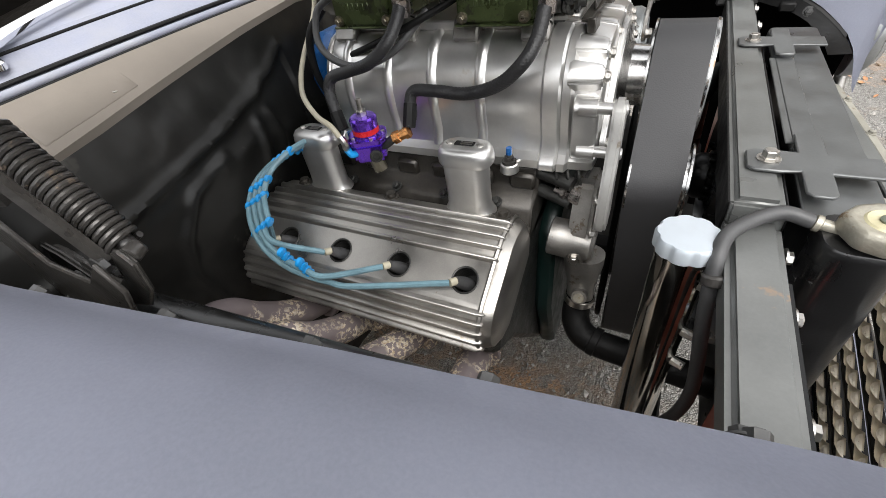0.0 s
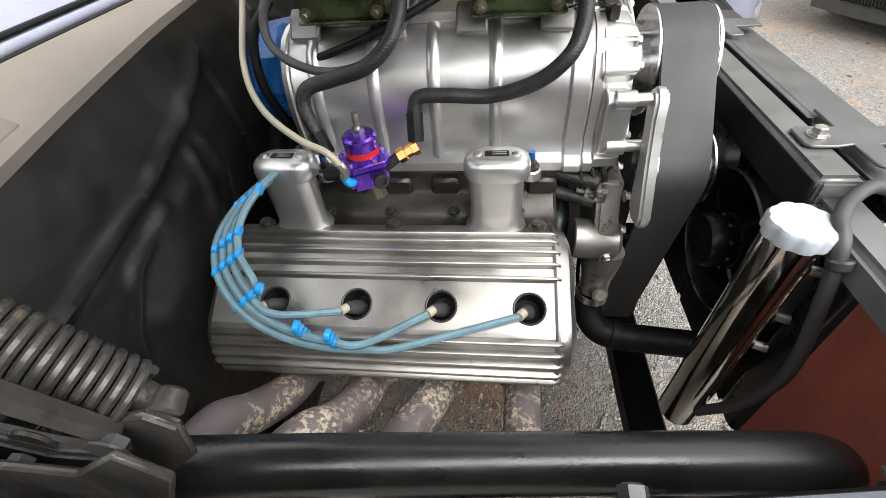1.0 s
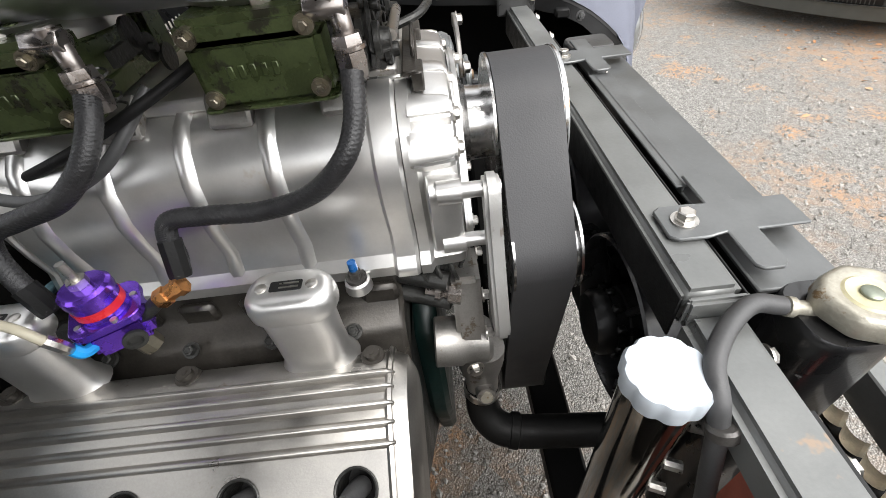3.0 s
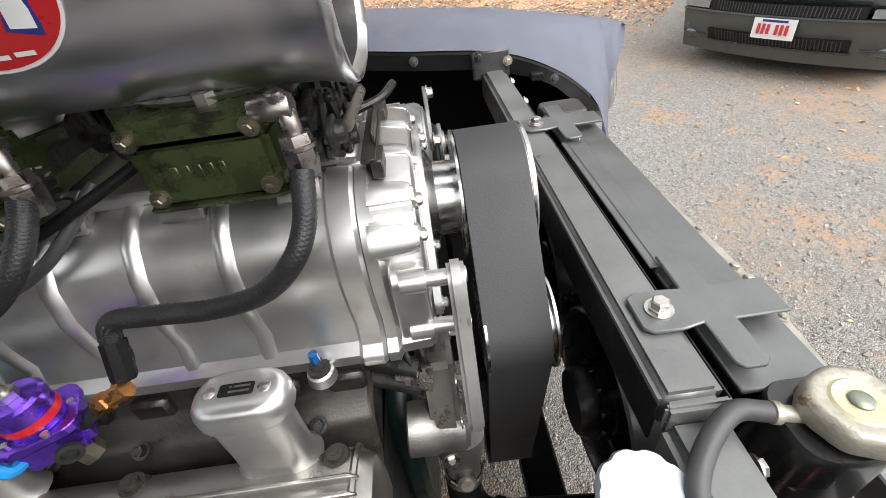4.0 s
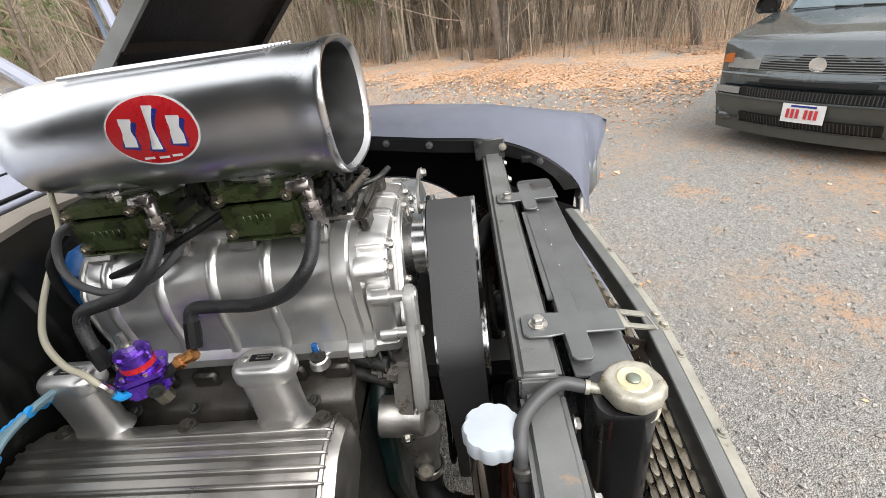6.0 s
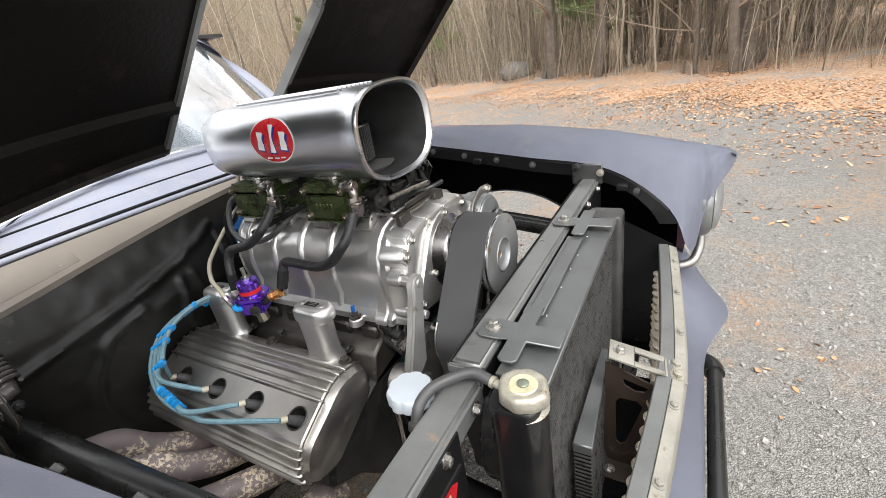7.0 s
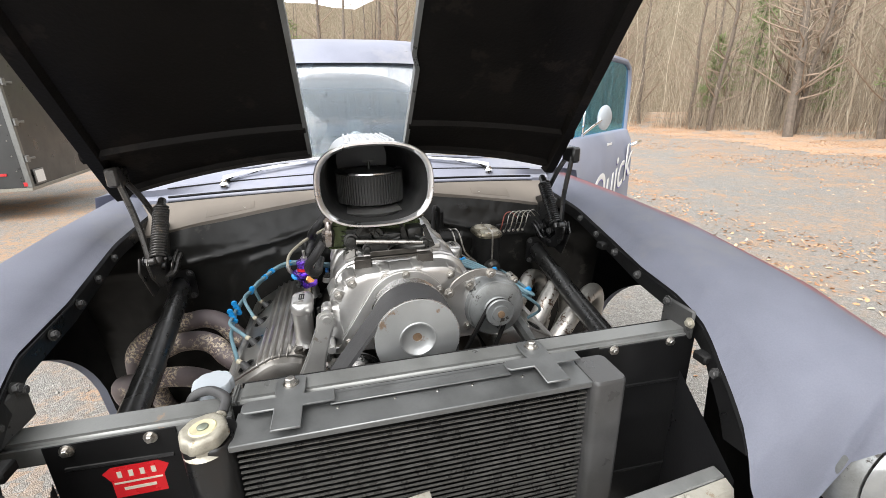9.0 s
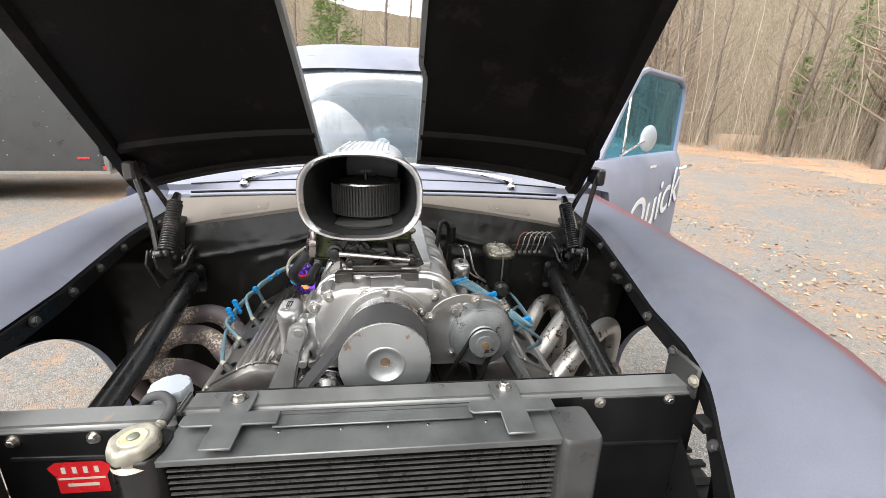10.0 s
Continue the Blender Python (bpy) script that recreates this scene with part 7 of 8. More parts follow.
hose("radiator_hose", [(0.09, -0.166, 0.565), (0.087, -0.17, 0.535), (0.09, -0.188, 0.51), (0.108, -0.206, 0.494), (0.14, -0.214, 0.488), (0.2, -0.218, 0.484), (0.27, -0.222, 0.48), (0.345, -0.23, 0.48)], 0.0265, M_RUBBER, "thick black lower radiator hose", 20)
for a, b in (((0.09, -0.166, 0.562), (0.0885, -0.168, 0.547)), ((0.126, -0.211, 0.49), (0.141, -0.2142, 0.488))):
    bm = B()
    lathe(bm, a, b, ((0.0275, 0), (0.029, 0.001), (0.029, 0.014), (0.0275, 0.015)), 24)
    solid("hose_clamp", bm, M_STEEL if a[2] > 0.52 else M_RUBBER, "screw clamp round the radiator hose", "clamp", "hose clamps")
hose("radiator_hose", [(0.36, 0.3, 0.83), (0.3, 0.28, 0.83), (0.25, 0.24, 0.84), (0.22, 0.2, 0.8), (0.16, 0.15, 0.74)], 0.021, M_RUBBER, "black upper radiator hose with a steel clamp", 18)

# electric fan behind the radiator
fan = thing("cooling_fan", "black plastic cooling fan behind the radiator", "fan", (0.29, -0.12, 0.45))
FC = Vector((0.3, -0.162, 0.692))
bm = B()
lathe(bm, FC + Vector((0.033, 0, 0)), FC + Vector((-0.05, 0, 0)), ((0.134, 0), (0.128, 0.012), (0.121, 0.025), (0.1205, 0.062), (0.1175, 0.065), (0.116, 0.062), (0.1165, 0.025), (0.124, 0.0)), 64)
part("fan_ring", bm, M_BAFFLE, fan, "black plastic shroud ring")
for i in range(8):
    a = i * math.pi / 4
    bm = B()
    d, e = Vector((0, math.cos(a), math.sin(a))), Vector((0, -math.sin(a), math.cos(a)))
    rows = [[FC + d * r + e * (w + 0.02 * (r - 0.05) / 0.1) + Vector((0.02 - q, 0, 0)) for w, q in ((-0.022, 0.0), (0.0, 0.014), (0.024, 0.024))] for r in (0.044, 0.08, 0.112)]
    ringed(bm, rows, closed=False)
    bmesh.ops.solidify(bm, geom=bm.faces[:], thickness=0.0025)
    part("fan_blade", bm, M_PANEL, fan)
bm = B()
lathe(bm, FC + Vector((0.02, 0, 0)), FC + Vector((-0.07, 0, 0)), ((0.048, 0), (0.048, 0.02), (0.046, 0.024), (0.046, 0.036), (0.043, 0.038), (0.043, 0.052), (0.045, 0.054), (0.045, 0.07), (0.04, 0.078), (0.022, 0.082)), 32)
part("fan_motor", bm, M_PANEL, fan)
for i in range(10):
    a = i * math.pi / 5
    bm = B()
    box(bm, FC + Vector((-0.03, 0.045 * math.cos(a), 0.045 * math.sin(a))), (0.012, 0.01, 0.01))
    part("motor_rib", bm, M_PANEL, fan, bevel=0.002)
for i in range(4):
    a = 0.5 + i * math.pi / 2
    bm = B()
    tube(bm, [FC + Vector((-0.02, 0.05 * math.cos(a), 0.05 * math.sin(a))), FC + Vector((-0.012, 0.118 * math.cos(a), 0.118 * math.sin(a)))], 0.005, 6, 1)
    part("fan_strut", bm, M_PANEL, fan)
bm = B()
ring0 = [Vector((0.333, FC.y + 0.13 * math.cos(2 * math.pi * i / 48), FC.z + 0.13 * math.sin(2 * math.pi * i / 48))) for i in range(48)]
out0 = []
for i in range(48):
    c, s = math.cos(2 * math.pi * i / 48), math.sin(2 * math.pi * i / 48)
    f = min(0.13 / max(1e-6, abs(c)), (0.195 if s > 0 else 0.3) / max(1e-6, abs(s)))
    out0.append(Vector((0.334, FC.y + f * c, FC.z + f * s)))
ringed(bm, [ring0 + ring0[:1], out0 + out0[:1]], closed=False)
bmesh.ops.solidify(bm, geom=bm.faces[:], thickness=0.003)
part("fan_shroud", bm, M_PANEL, fan, "black shroud plate")
copy_thing(fan, Matrix.Translation((0.29, 0.142, 0.45)))

# alternator
alt = thing("alternator", "grey cast alternator with a rusty pulley nut", "alternator", (0.1, 0.21, 0.83))
AC = Vector((0.006, 0.213, 0.901))
bm = B()
lathe(bm, AC, AC + Vector((0.12, 0, 0)), ((0.03, 0), (0.055, 0.004), (0.066, 0.014), (0.068, 0.04), (0.072, 0.042), (0.072, 0.058), (0.069, 0.06), (0.07, 0.086), (0.066, 0.095), (0.045, 0.1)), 36)
part("housing", bm, M_ALT, alt, "dull grey cast housing")
bm = B()
lathe(bm, AC + Vector((0.098, 0, 0)), AC + Vector((0.12, 0, 0)), ((0.044, 0), (0.046, 0.002), (0.044, 0.004), (0.03, 0.006)), 32)
part("front_face", bm, M_ALT, alt, "grey cast front face")
bm = B()
lathe(bm, AC + Vector((0.094, 0, 0)), AC + Vector((0.12, 0, 0)), ((0.062, 0), (0.0635, 0.002), (0.062, 0.005), (0.05, 0.0085), (0.028, 0.0105)), 40)
part("fan_disc", bm, M_ALT, alt, "smooth grey fan disc")
bm = B()
lathe(bm, AC + Vector((0.102, 0, 0)), AC + Vector((0.14, 0, 0)), ((0.032, 0), (0.032, 0.003), (0.024, 0.009), (0.032, 0.016), (0.0325, 0.02), (0.031, 0.022), (0.019, 0.022), (0.0185, 0.026), (0.012, 0.0262)), 32)
part("pulley", bm, M_ALT, alt, "steel grooved pulley")
bm = B()
cyl(bm, AC + Vector((0.118, 0, 0)), AC + Vector((0.126, 0, 0)), 0.014, seg=6)
cyl(bm, AC + Vector((0.126, 0, 0)), AC + Vector((0.132, 0, 0)), 0.008, seg=12)
part("pulley_nut", bm, M_RUSTNUT, alt, "rusty nut")
for i in range(4):
    a = 0.7 + i * math.pi / 2
    bm = B()
    hexbolt(bm, AC + Vector((0.06, 0.075 * math.cos(a), 0.075 * math.sin(a))), (1, 0, 0), 0.006, 0.01)
    cyl(bm, AC + Vector((0.03, 0.074 * math.cos(a), 0.074 * math.sin(a))), AC + Vector((0.06, 0.074 * math.cos(a), 0.074 * math.sin(a))), 0.01, seg=12)
    part("housing_bolt", bm, M_STEEL, alt)
bm = B()
pts = smooth_path([(0.098, 0.952), (0.112, 0.972), (0.135, 0.988), (0.165, 0.996), (0.2, 0.993)], 6)
up = [(p.x, p.y) for p in (Vector((a, b, 0)) for a, b in [(q.x, q.y) for q in pts])]
strap = [(y, z + 0.009) for y, z in up] + [(y, z - 0.009) for y, z in reversed(up)]
ringed(bm, [[Vector((x, y, z)) for y, z in strap] for x in (0.108, 0.114)])
part("adjusting_strap", bm, M_RAW, alt, "curved aluminium adjusting strap", bevel=0.001)
for y, z in ((0.101, 0.957), (0.194, 0.993)):
    bm = B()
    hexbolt(bm, (0.114, y, z), (1, 0, 0), 0.008, 0.009)
    part("strap_bolt", bm, M_STEEL, alt)
bm = B()
pts = []
for (y, z), r in (((AC.y, AC.z), 0.026), ((0.0, 0.42), 0.06)):
    pts += [(y + r * math.cos(2 * math.pi * i / 40), z + r * math.sin(2 * math.pi * i / 40)) for i in range(40)]
hb = hull(pts)
tube(bm, [(0.117, y, z) for y, z in hb] + [(0.117, *hb[0])], 0.0055, 6, 1)
part("v_belt", bm, M_RUBBER, alt, "black V-belt")
bm = B()
tube(bm, [(0.05, 0.27, 0.86), (0.06, 0.33, 0.76), (0.06, 0.36, 0.68)], 0.016, 8)
part("mount_leg", bm, M_ALT, alt)
hose("vent_hose", [(-0.22, 0.14, 0.95), (-0.26, 0.15, 1.0), (-0.33, 0.17, 1.04), (-0.4, 0.2, 1.0), (-0.42, 0.19, 0.9)], 0.006, M_RUBBER, "black wire loom arching to the firewall")
bm = B()
lathe(bm, (-0.235, 0.16, 0.78), (-0.235, 0.16, 0.93), ((0.02, 0), (0.02, 0.12), (0.027, 0.122), (0.027, 0.138), (0.02, 0.146), (0.004, 0.147)), 24)
solid("breather_cap", bm, M_CHROME, "small chrome breather cap on its post", "breather")
for i in range(4):
    bm = B()
    o = 0.008 * i
    tube(bm, [(-0.3, 0.16 + o, 0.86), (-0.2, 0.2 + o, 0.9 + o * 0.4), (-0.1, 0.26 + o, 0.9), (-0.02, 0.34 + o, 0.86), (-0.05 - 0.1 * i, 0.4, 0.8), (-0.08 - 0.1 * i, 0.38, 0.76)], 0.0043, 8)
    solid("ignition_wire", bm, M_WIRE, "blue-grey ignition wire running over the valve cover", "ignition wire", "ignition wires")
for c, a in (((-0.2, 0.212, 0.905), (0, 0.009, 0.003)), ((-0.1, 0.27, 0.905), (0, 0.009, 0.003)), ((-0.03, 0.34, 0.868), (0, 0.009, 0.003))):
    clip(c, a)
for k, (y, z) in enumerate(((0.1, 0.9), (0.125, 0.86), (0.11, 0.82))):
    bm = B()
    tube(bm, [(-0.02, y, z + 0.05), (0.03, y + 0.02, z + 0.02), (0.05, y - 0.005, z - 0.05), (0.06, y + 0.02, z - 0.12)], 0.003, 6)
    solid("loom_wire", bm, M_RUBBER, "thin black wire between blower and alternator", "wire", "loom wires")

# firewall items
mc = thing("master_cylinder", "black brake master cylinder with a brass-toned lid", "master cylinder", (-0.43, 0.37, 0.8))
bm = B()
ringed(bm, [[Vector((-0.41 + a * f, 0.367 + b * f, z)) for a, b in rrect(0.12, 0.08, 0.03)] for z, f in ((0.81, 0.8), (0.825, 0.93), (0.918, 1.0))])
part("reservoir", bm, M_VANTRIM, mc, "black reservoir")
bm = B()
ringed(bm, [[Vector((-0.41 + a * f, 0.367 + b * f, z)) for a, b in rrect(0.132, 0.09, 0.036)] for z, f in ((0.918, 1), (0.926, 1), (0.931, 0.93), (0.931, 0.6))])
lid = part("reservoir_lid", bm, M_SCREW, mc, "dull brass-toned lid")
for dx in (-0.03, 0.03):
    bm = B()
    ringed(bm, [[Vector((-0.41 + dx + a * f, 0.367 + b * f, z)) for a, b in rrect(0.05, 0.066, 0.024)] for z, f in ((0.93, 1), (0.936, 0.94), (0.937, 0.8), (0.934, 0.7), (0.934, 0.1))])
    part("lid_dome", bm, M_RUST, lid, "raised oval in the lid")
bm = B()
tube(bm, [(-0.35, 0.367, 0.84), (-0.345, 0.367, 0.92), (-0.36, 0.367, 0.94), (-0.46, 0.367, 0.94)], 0.003, 6, 3)
part("bail_wire", bm, M_STEEL, mc)
bm = B()
lathe(bm, (-0.5, 0.367, 0.82), (-0.32, 0.367, 0.82), ((0.03, 0), (0.03, 0.02), (0.024, 0.03), (0.024, 0.17), (0.015, 0.18)), 20)
part("bore", bm, M_OIL, mc)
for i in range(2):
    bm = B()
    tube(bm, [(-0.4, 0.33, 0.82), (-0.4, 0.29 - 0.02 * i, 0.86), (-0.43, 0.27 - 0.02 * i, 0.93), (-0.48, 0.25 - 0.02 * i, 0.92)], 0.003, 6)
    part("brake_line", bm, M_STEEL, mc, "steel brake line")
fb = thing("fuse_block", "black terminal block with looped red and grey wires", "fuse block", (-0.49, 0.5, 0.9))
bm = B()
box(bm, (-0.482, 0.485, 0.905), (0.014, 0.11, 0.04))
part("block_base", bm, M_VANTRIM, fb, bevel=0.002)
M_ORANGE = mk("red_wire", (0.22, 0.06, 0.045), 0.45, 0, 0.1, 30, 0, 100)
for i in range(6):
    y = 0.44 + 0.018 * i
    bm = B()
    tube(bm, [(-0.475, y, 0.895), (-0.45, y, 0.93), (-0.455, y + 0.012, 0.965), (-0.47, y + 0.04, 0.97), (-0.485, y + 0.07, 0.945)], 0.0021, 6)
    part("loop_wire", bm, M_ORANGE if i == 0 else M_STEEL if i % 2 else M_RUST, fb, "looped wire")
    bm = B()
    hexbolt(bm, (-0.474, y, 0.9), (1, 0, 0), 0.004, 0.005)
    part("terminal", bm, M_STEEL, fb)
bm = B()
cyl(bm, (-0.48, 0.22, 0.93), (-0.48, 0.22, 0.99), 0.014, seg=14)
solid("firewall_canister", bm, M_RUBBER, "small black cylinder on the firewall", "canister", bevel=0.003)

# exhaust headers
def header(paths, material, label, s):
    t = thing("exhaust_header", label, "exhaust header", (-0.2, s * 0.5, 0.4), "exhaust headers")
    for k, p in enumerate(paths):
        bm = B()
        tube(bm, p, 0.0285 if s < 0 else 0.0265, 18, 8)
        part("header_pipe", bm, material if k < 3 or s < 0 else M_HEADER, t)
        bm = B()
        a, b = Vector(p[0]), Vector(p[1])
        d = (b - a).normalized()
        lathe(bm, a - d * 0.01, a + d * 0.012, ((0.04, 0), (0.04, 0.01), (0.03, 0.011)), 18)
        part("port_flange", bm, material, t)
    return t


header([[(-0.4, -0.35, 0.57), (-0.41, -0.42, 0.6), (-0.425, -0.475, 0.645), (-0.435, -0.512, 0.69), (-0.436, -0.556, 0.71), (-0.437, -0.61, 0.705), (-0.442, -0.68, 0.688), (-0.446, -0.745, 0.65), (-0.46, -0.79, 0.58), (-0.5, -0.8, 0.42), (-0.6, -0.74, 0.25)],
        [(-0.285, -0.35, 0.57), (-0.292, -0.42, 0.6), (-0.308, -0.475, 0.635), (-0.33, -0.507, 0.664), (-0.352, -0.547, 0.676), (-0.362, -0.595, 0.677), (-0.368, -0.64, 0.665), (-0.375, -0.69, 0.63), (-0.4, -0.73, 0.53), (-0.5, -0.74, 0.3)],
        [(-0.17, -0.35, 0.56), (-0.195, -0.42, 0.578), (-0.235, -0.49, 0.59), (-0.262, -0.542, 0.602), (-0.284, -0.592, 0.605), (-0.302, -0.655, 0.6), (-0.325, -0.72, 0.58), (-0.37, -0.8, 0.545), (-0.45, -0.82, 0.42), (-0.55, -0.78, 0.25)],
        [(-0.05, -0.35, 0.55), (-0.05, -0.42, 0.555), (-0.06, -0.5, 0.55), (-0.11, -0.57, 0.52), (-0.18, -0.62, 0.45), (-0.3, -0.64, 0.32), (-0.45, -0.62, 0.2)]],
       M_HEADER, "brown scaled exhaust header with four bent pipes", -1)
header([[(-0.29, 0.37, 0.58), (-0.3, 0.43, 0.66), (-0.36, 0.5, 0.735), (-0.43, 0.56, 0.73), (-0.48, 0.62, 0.67), (-0.5, 0.65, 0.5), (-0.58, 0.62, 0.25)],
        [(-0.16, 0.37, 0.57), (-0.165, 0.43, 0.66), (-0.21, 0.51, 0.75), (-0.3, 0.59, 0.755), (-0.36, 0.65, 0.7), (-0.38, 0.67, 0.57), (-0.48, 0.65, 0.3)],
        [(-0.05, 0.37, 0.55), (-0.05, 0.43, 0.65), (-0.09, 0.52, 0.735), (-0.16, 0.61, 0.76), (-0.225, 0.685, 0.74), (-0.25, 0.71, 0.66), (-0.28, 0.7, 0.5), (-0.42, 0.66, 0.28)],
        [(-0.02, 0.37, 0.5), (-0.02, 0.44, 0.55), (-0.06, 0.54, 0.62), (-0.12, 0.62, 0.64), (-0.18, 0.69, 0.61), (-0.22, 0.7, 0.5), (-0.34, 0.67, 0.25)]],
       M_HEADER_S, "silver exhaust header with four looping pipes", 1)


# wheels
def wheel(s, x=0.05):
    c = Vector((x, YC + s * 0.8, GZ + 0.357))
    t = thing("wheel", "narrow steel wheel with a black tyre", "wheel", (c.x, c.y, GZ), "car wheels")
    bm = B()
    lathe(bm, c - Vector((0, 0.085, 0)), c + Vector((0, 0.085, 0)), ((0.2, 0.01), (0.23, 0.0), (0.3, 0.005), (0.34, 0.025), (0.354, 0.05), (0.356, 0.085), (0.354, 0.12), (0.34, 0.145), (0.3, 0.165), (0.23, 0.17), (0.2, 0.16)), 48)
    part("tyre", bm, M_TYRE, t, "black tyre")
    bm = B()
    lathe(bm, c - Vector((0, 0.07, 0)), c + Vector((0, 0.07, 0)), ((0.205, 0), (0.195, 0.02), (0.18, 0.07), (0.06, 0.08), (0.05, 0.09), (0.0, 0.092)), 36)
    part("rim", bm, M_CAST, t, "grey steel rim")
    for i in range(40):
        a = 2 * math.pi * i / 40
        bm = B()
        box(bm, c + Vector((0.355 * math.cos(a), 0, 0.355 * math.sin(a))), (0.01, 0.13, 0.02), Euler((0, -a, 0)).to_matrix().to_4x4())
        part("tread_block", bm, M_TYRE, t)


wheel(1)
wheel(-1)
wheel(1, -2.85)
wheel(-1, -2.85)

# header panel, grille, latch bracket
hp = thing("grille_header", "grey grille header bar with a chalky off-white front edge", "header bar", (0.5, YC, 0.72))


def header_x(y):
    return 0.52 - 0.037 * (abs(y) / 0.49) ** 1.3


ys = np.linspace(-0.49, 0.49, 29)
bm = B()
ringed(bm, [[Vector((header_x(y) + a, YC + y, z)) for a, z in ((-0.013, 0.69), (-0.013, 0.742), (0.011, 0.742), (0.011, 0.69))] for y in ys])
part("inner_rail", bm, M_GREY, hp, "grey inner rail", bevel=0.002)
bm = B()
ringed(bm, [[Vector((header_x(y) + a, YC + y, z)) for a, z in ((0.012, 0.722), (0.012, 0.74), (0.03, 0.734), (0.035, 0.718), (0.031, 0.715))] for y in ys])
part("front_flange", bm, M_OFFWHITE, hp, "chalky off-white flange", bevel=0.001)
for y in (-0.4, -0.25, -0.1, 0.1, 0.25, 0.4):
    bm = B()
    hexbolt(bm, (header_x(y) + 0.021, YC + y, 0.737), (0.2, 0, 1), 0.006, 0.006)
    part("flange_bolt", bm, M_OFFWHITE, hp)
lb = thing("latch_bracket", "dull silver hood latch bracket with two slots", "bracket", (0.49, -0.035, 0.74))
bm = B()
m = Matrix.Translation((0.49, -0.031, 0.747)) @ Euler((0, radians(18), radians(7))).to_matrix().to_4x4()
for poly in ([(-0.068, -0.026), (-0.024, -0.026), (-0.024, 0.026), (-0.068, 0.026)], [(0.028, -0.026), (0.064, -0.026), (0.064, 0.026), (0.028, 0.026)], [(-0.024, 0.013), (0.028, 0.013), (0.028, 0.026), (-0.024, 0.026)], [(-0.024, -0.026), (0.028, -0.026), (0.028, -0.013), (-0.024, -0.013)]):
    plate(bm, poly, 0.005, m)
part("bracket_plate", bm, M_OFFWHITE, lb, bevel=0.001)
for x, y in ((-0.05, 0), (0.046, -0.014), (0.046, 0.014)):
    bm = B()
    p = m @ Vector((x, y, 0.005))
    hexbolt(bm, p, (0.3, 0, 1), 0.008, 0.008)
    part("bracket_bolt", bm, M_STEEL if x < 0 else M_RUST, lb)
ls = thing("latch_support", "dark brown pressed brace plate under the latch bracket", "support", (0.46, -0.05, 0.5))
bm = B()
outer = [(0.423, 0.752), (0.512, 0.714), (0.514, 0.67), (0.482, 0.503), (0.468, 0.494), (0.428, 0.508), (0.42, 0.53)]
upper = [(0.452, 0.722), (0.456, 0.706), (0.474, 0.696), (0.49, 0.698), (0.497, 0.708)]
lower = [(0.441, 0.662), (0.448, 0.674), (0.478, 0.674), (0.488, 0.662), (0.482, 0.64), (0.46, 0.562), (0.45, 0.554), (0.443, 0.562)]
for loop in (outer, upper, lower):
    vs = [bm.verts.new((x, -0.052, z)) for x, z in loop]
    for a, b in zip(vs, vs[1:] + vs[:1]):
        bm.edges.new((a, b))
bmesh.ops.triangle_fill(bm, edges=bm.edges[:], use_beauty=True, use_dissolve=False)
bmesh.ops.solidify(bm, geom=bm.faces[:], thickness=0.004)
part("brace_plate", bm, M_BRACE, ls, "dark brown plate with two openings", flat=True)
bm = B()
box(bm, (0.462, -0.075, 0.502), (0.075, 0.046, 0.004))
part("foot_tab", bm, M_BRACE, ls, bevel=0.001)
for x in (0.435, 0.485):
    bm = B()
    hexbolt(bm, (x, -0.078, 0.504), (0, 0, 1), 0.007, 0.006)
    part("foot_bolt", bm, M_STEEL, ls)
# flat cooler in front of the radiator
oc = thing("oil_cooler", "grey flat-topped finned cooler in front of the radiator", "cooler", (0.405, -0.06, 0.4))
bm = B()
ringed(bm, [[Vector((x, y, z)) for x, z in ((0.393, 0.66), (0.393, 0.681), (x1, 0.681), (x1, 0.66))] for y, x1 in ((-0.19, 0.426), (0.07, 0.41))])
part("top_tank", bm, M_BRACKET, oc, "dark grey flat top", bevel=0.002)
bm = B()
ringed(bm, [[Vector((x, y, z)) for x, z in ((0.396, 0.36), (0.396, 0.66), (x1 - 0.004, 0.66), (x1 - 0.004, 0.36))] for y, x1 in ((-0.186, 0.426), (0.066, 0.41))])
part("fin_block", bm, M_FINS, oc, "black fin block")
for k in range(30):
    bm = B()
    z = 0.652 - 0.0095 * k
    ringed(bm, [[Vector((x, y, z + b)) for x, b in ((0.395, 0), (0.395, 0.0025), (x1 - 0.002, 0.0025), (x1 - 0.002, 0))] for y, x1 in ((-0.189, 0.426), (0.068, 0.41))])
    part("cooler_fin", bm, M_TUBEROW, oc)


bm = B()
box(bm, (0.455, YC, 0.3), (0.13, 0.9, 0.006))
box(bm, (0.395, YC, 0.33), (0.006, 0.9, 0.06))
solid("splash_pan", bm, M_FINS, "black sheet-metal pan between radiator and grille", "pan", bevel=0.002)

gr = thing("grille", "weathered egg-crate grille in front of the radiator", "grille", (0.5, YC, 0.4))


def grille_x(y):
    return header_x(y) - 0.012


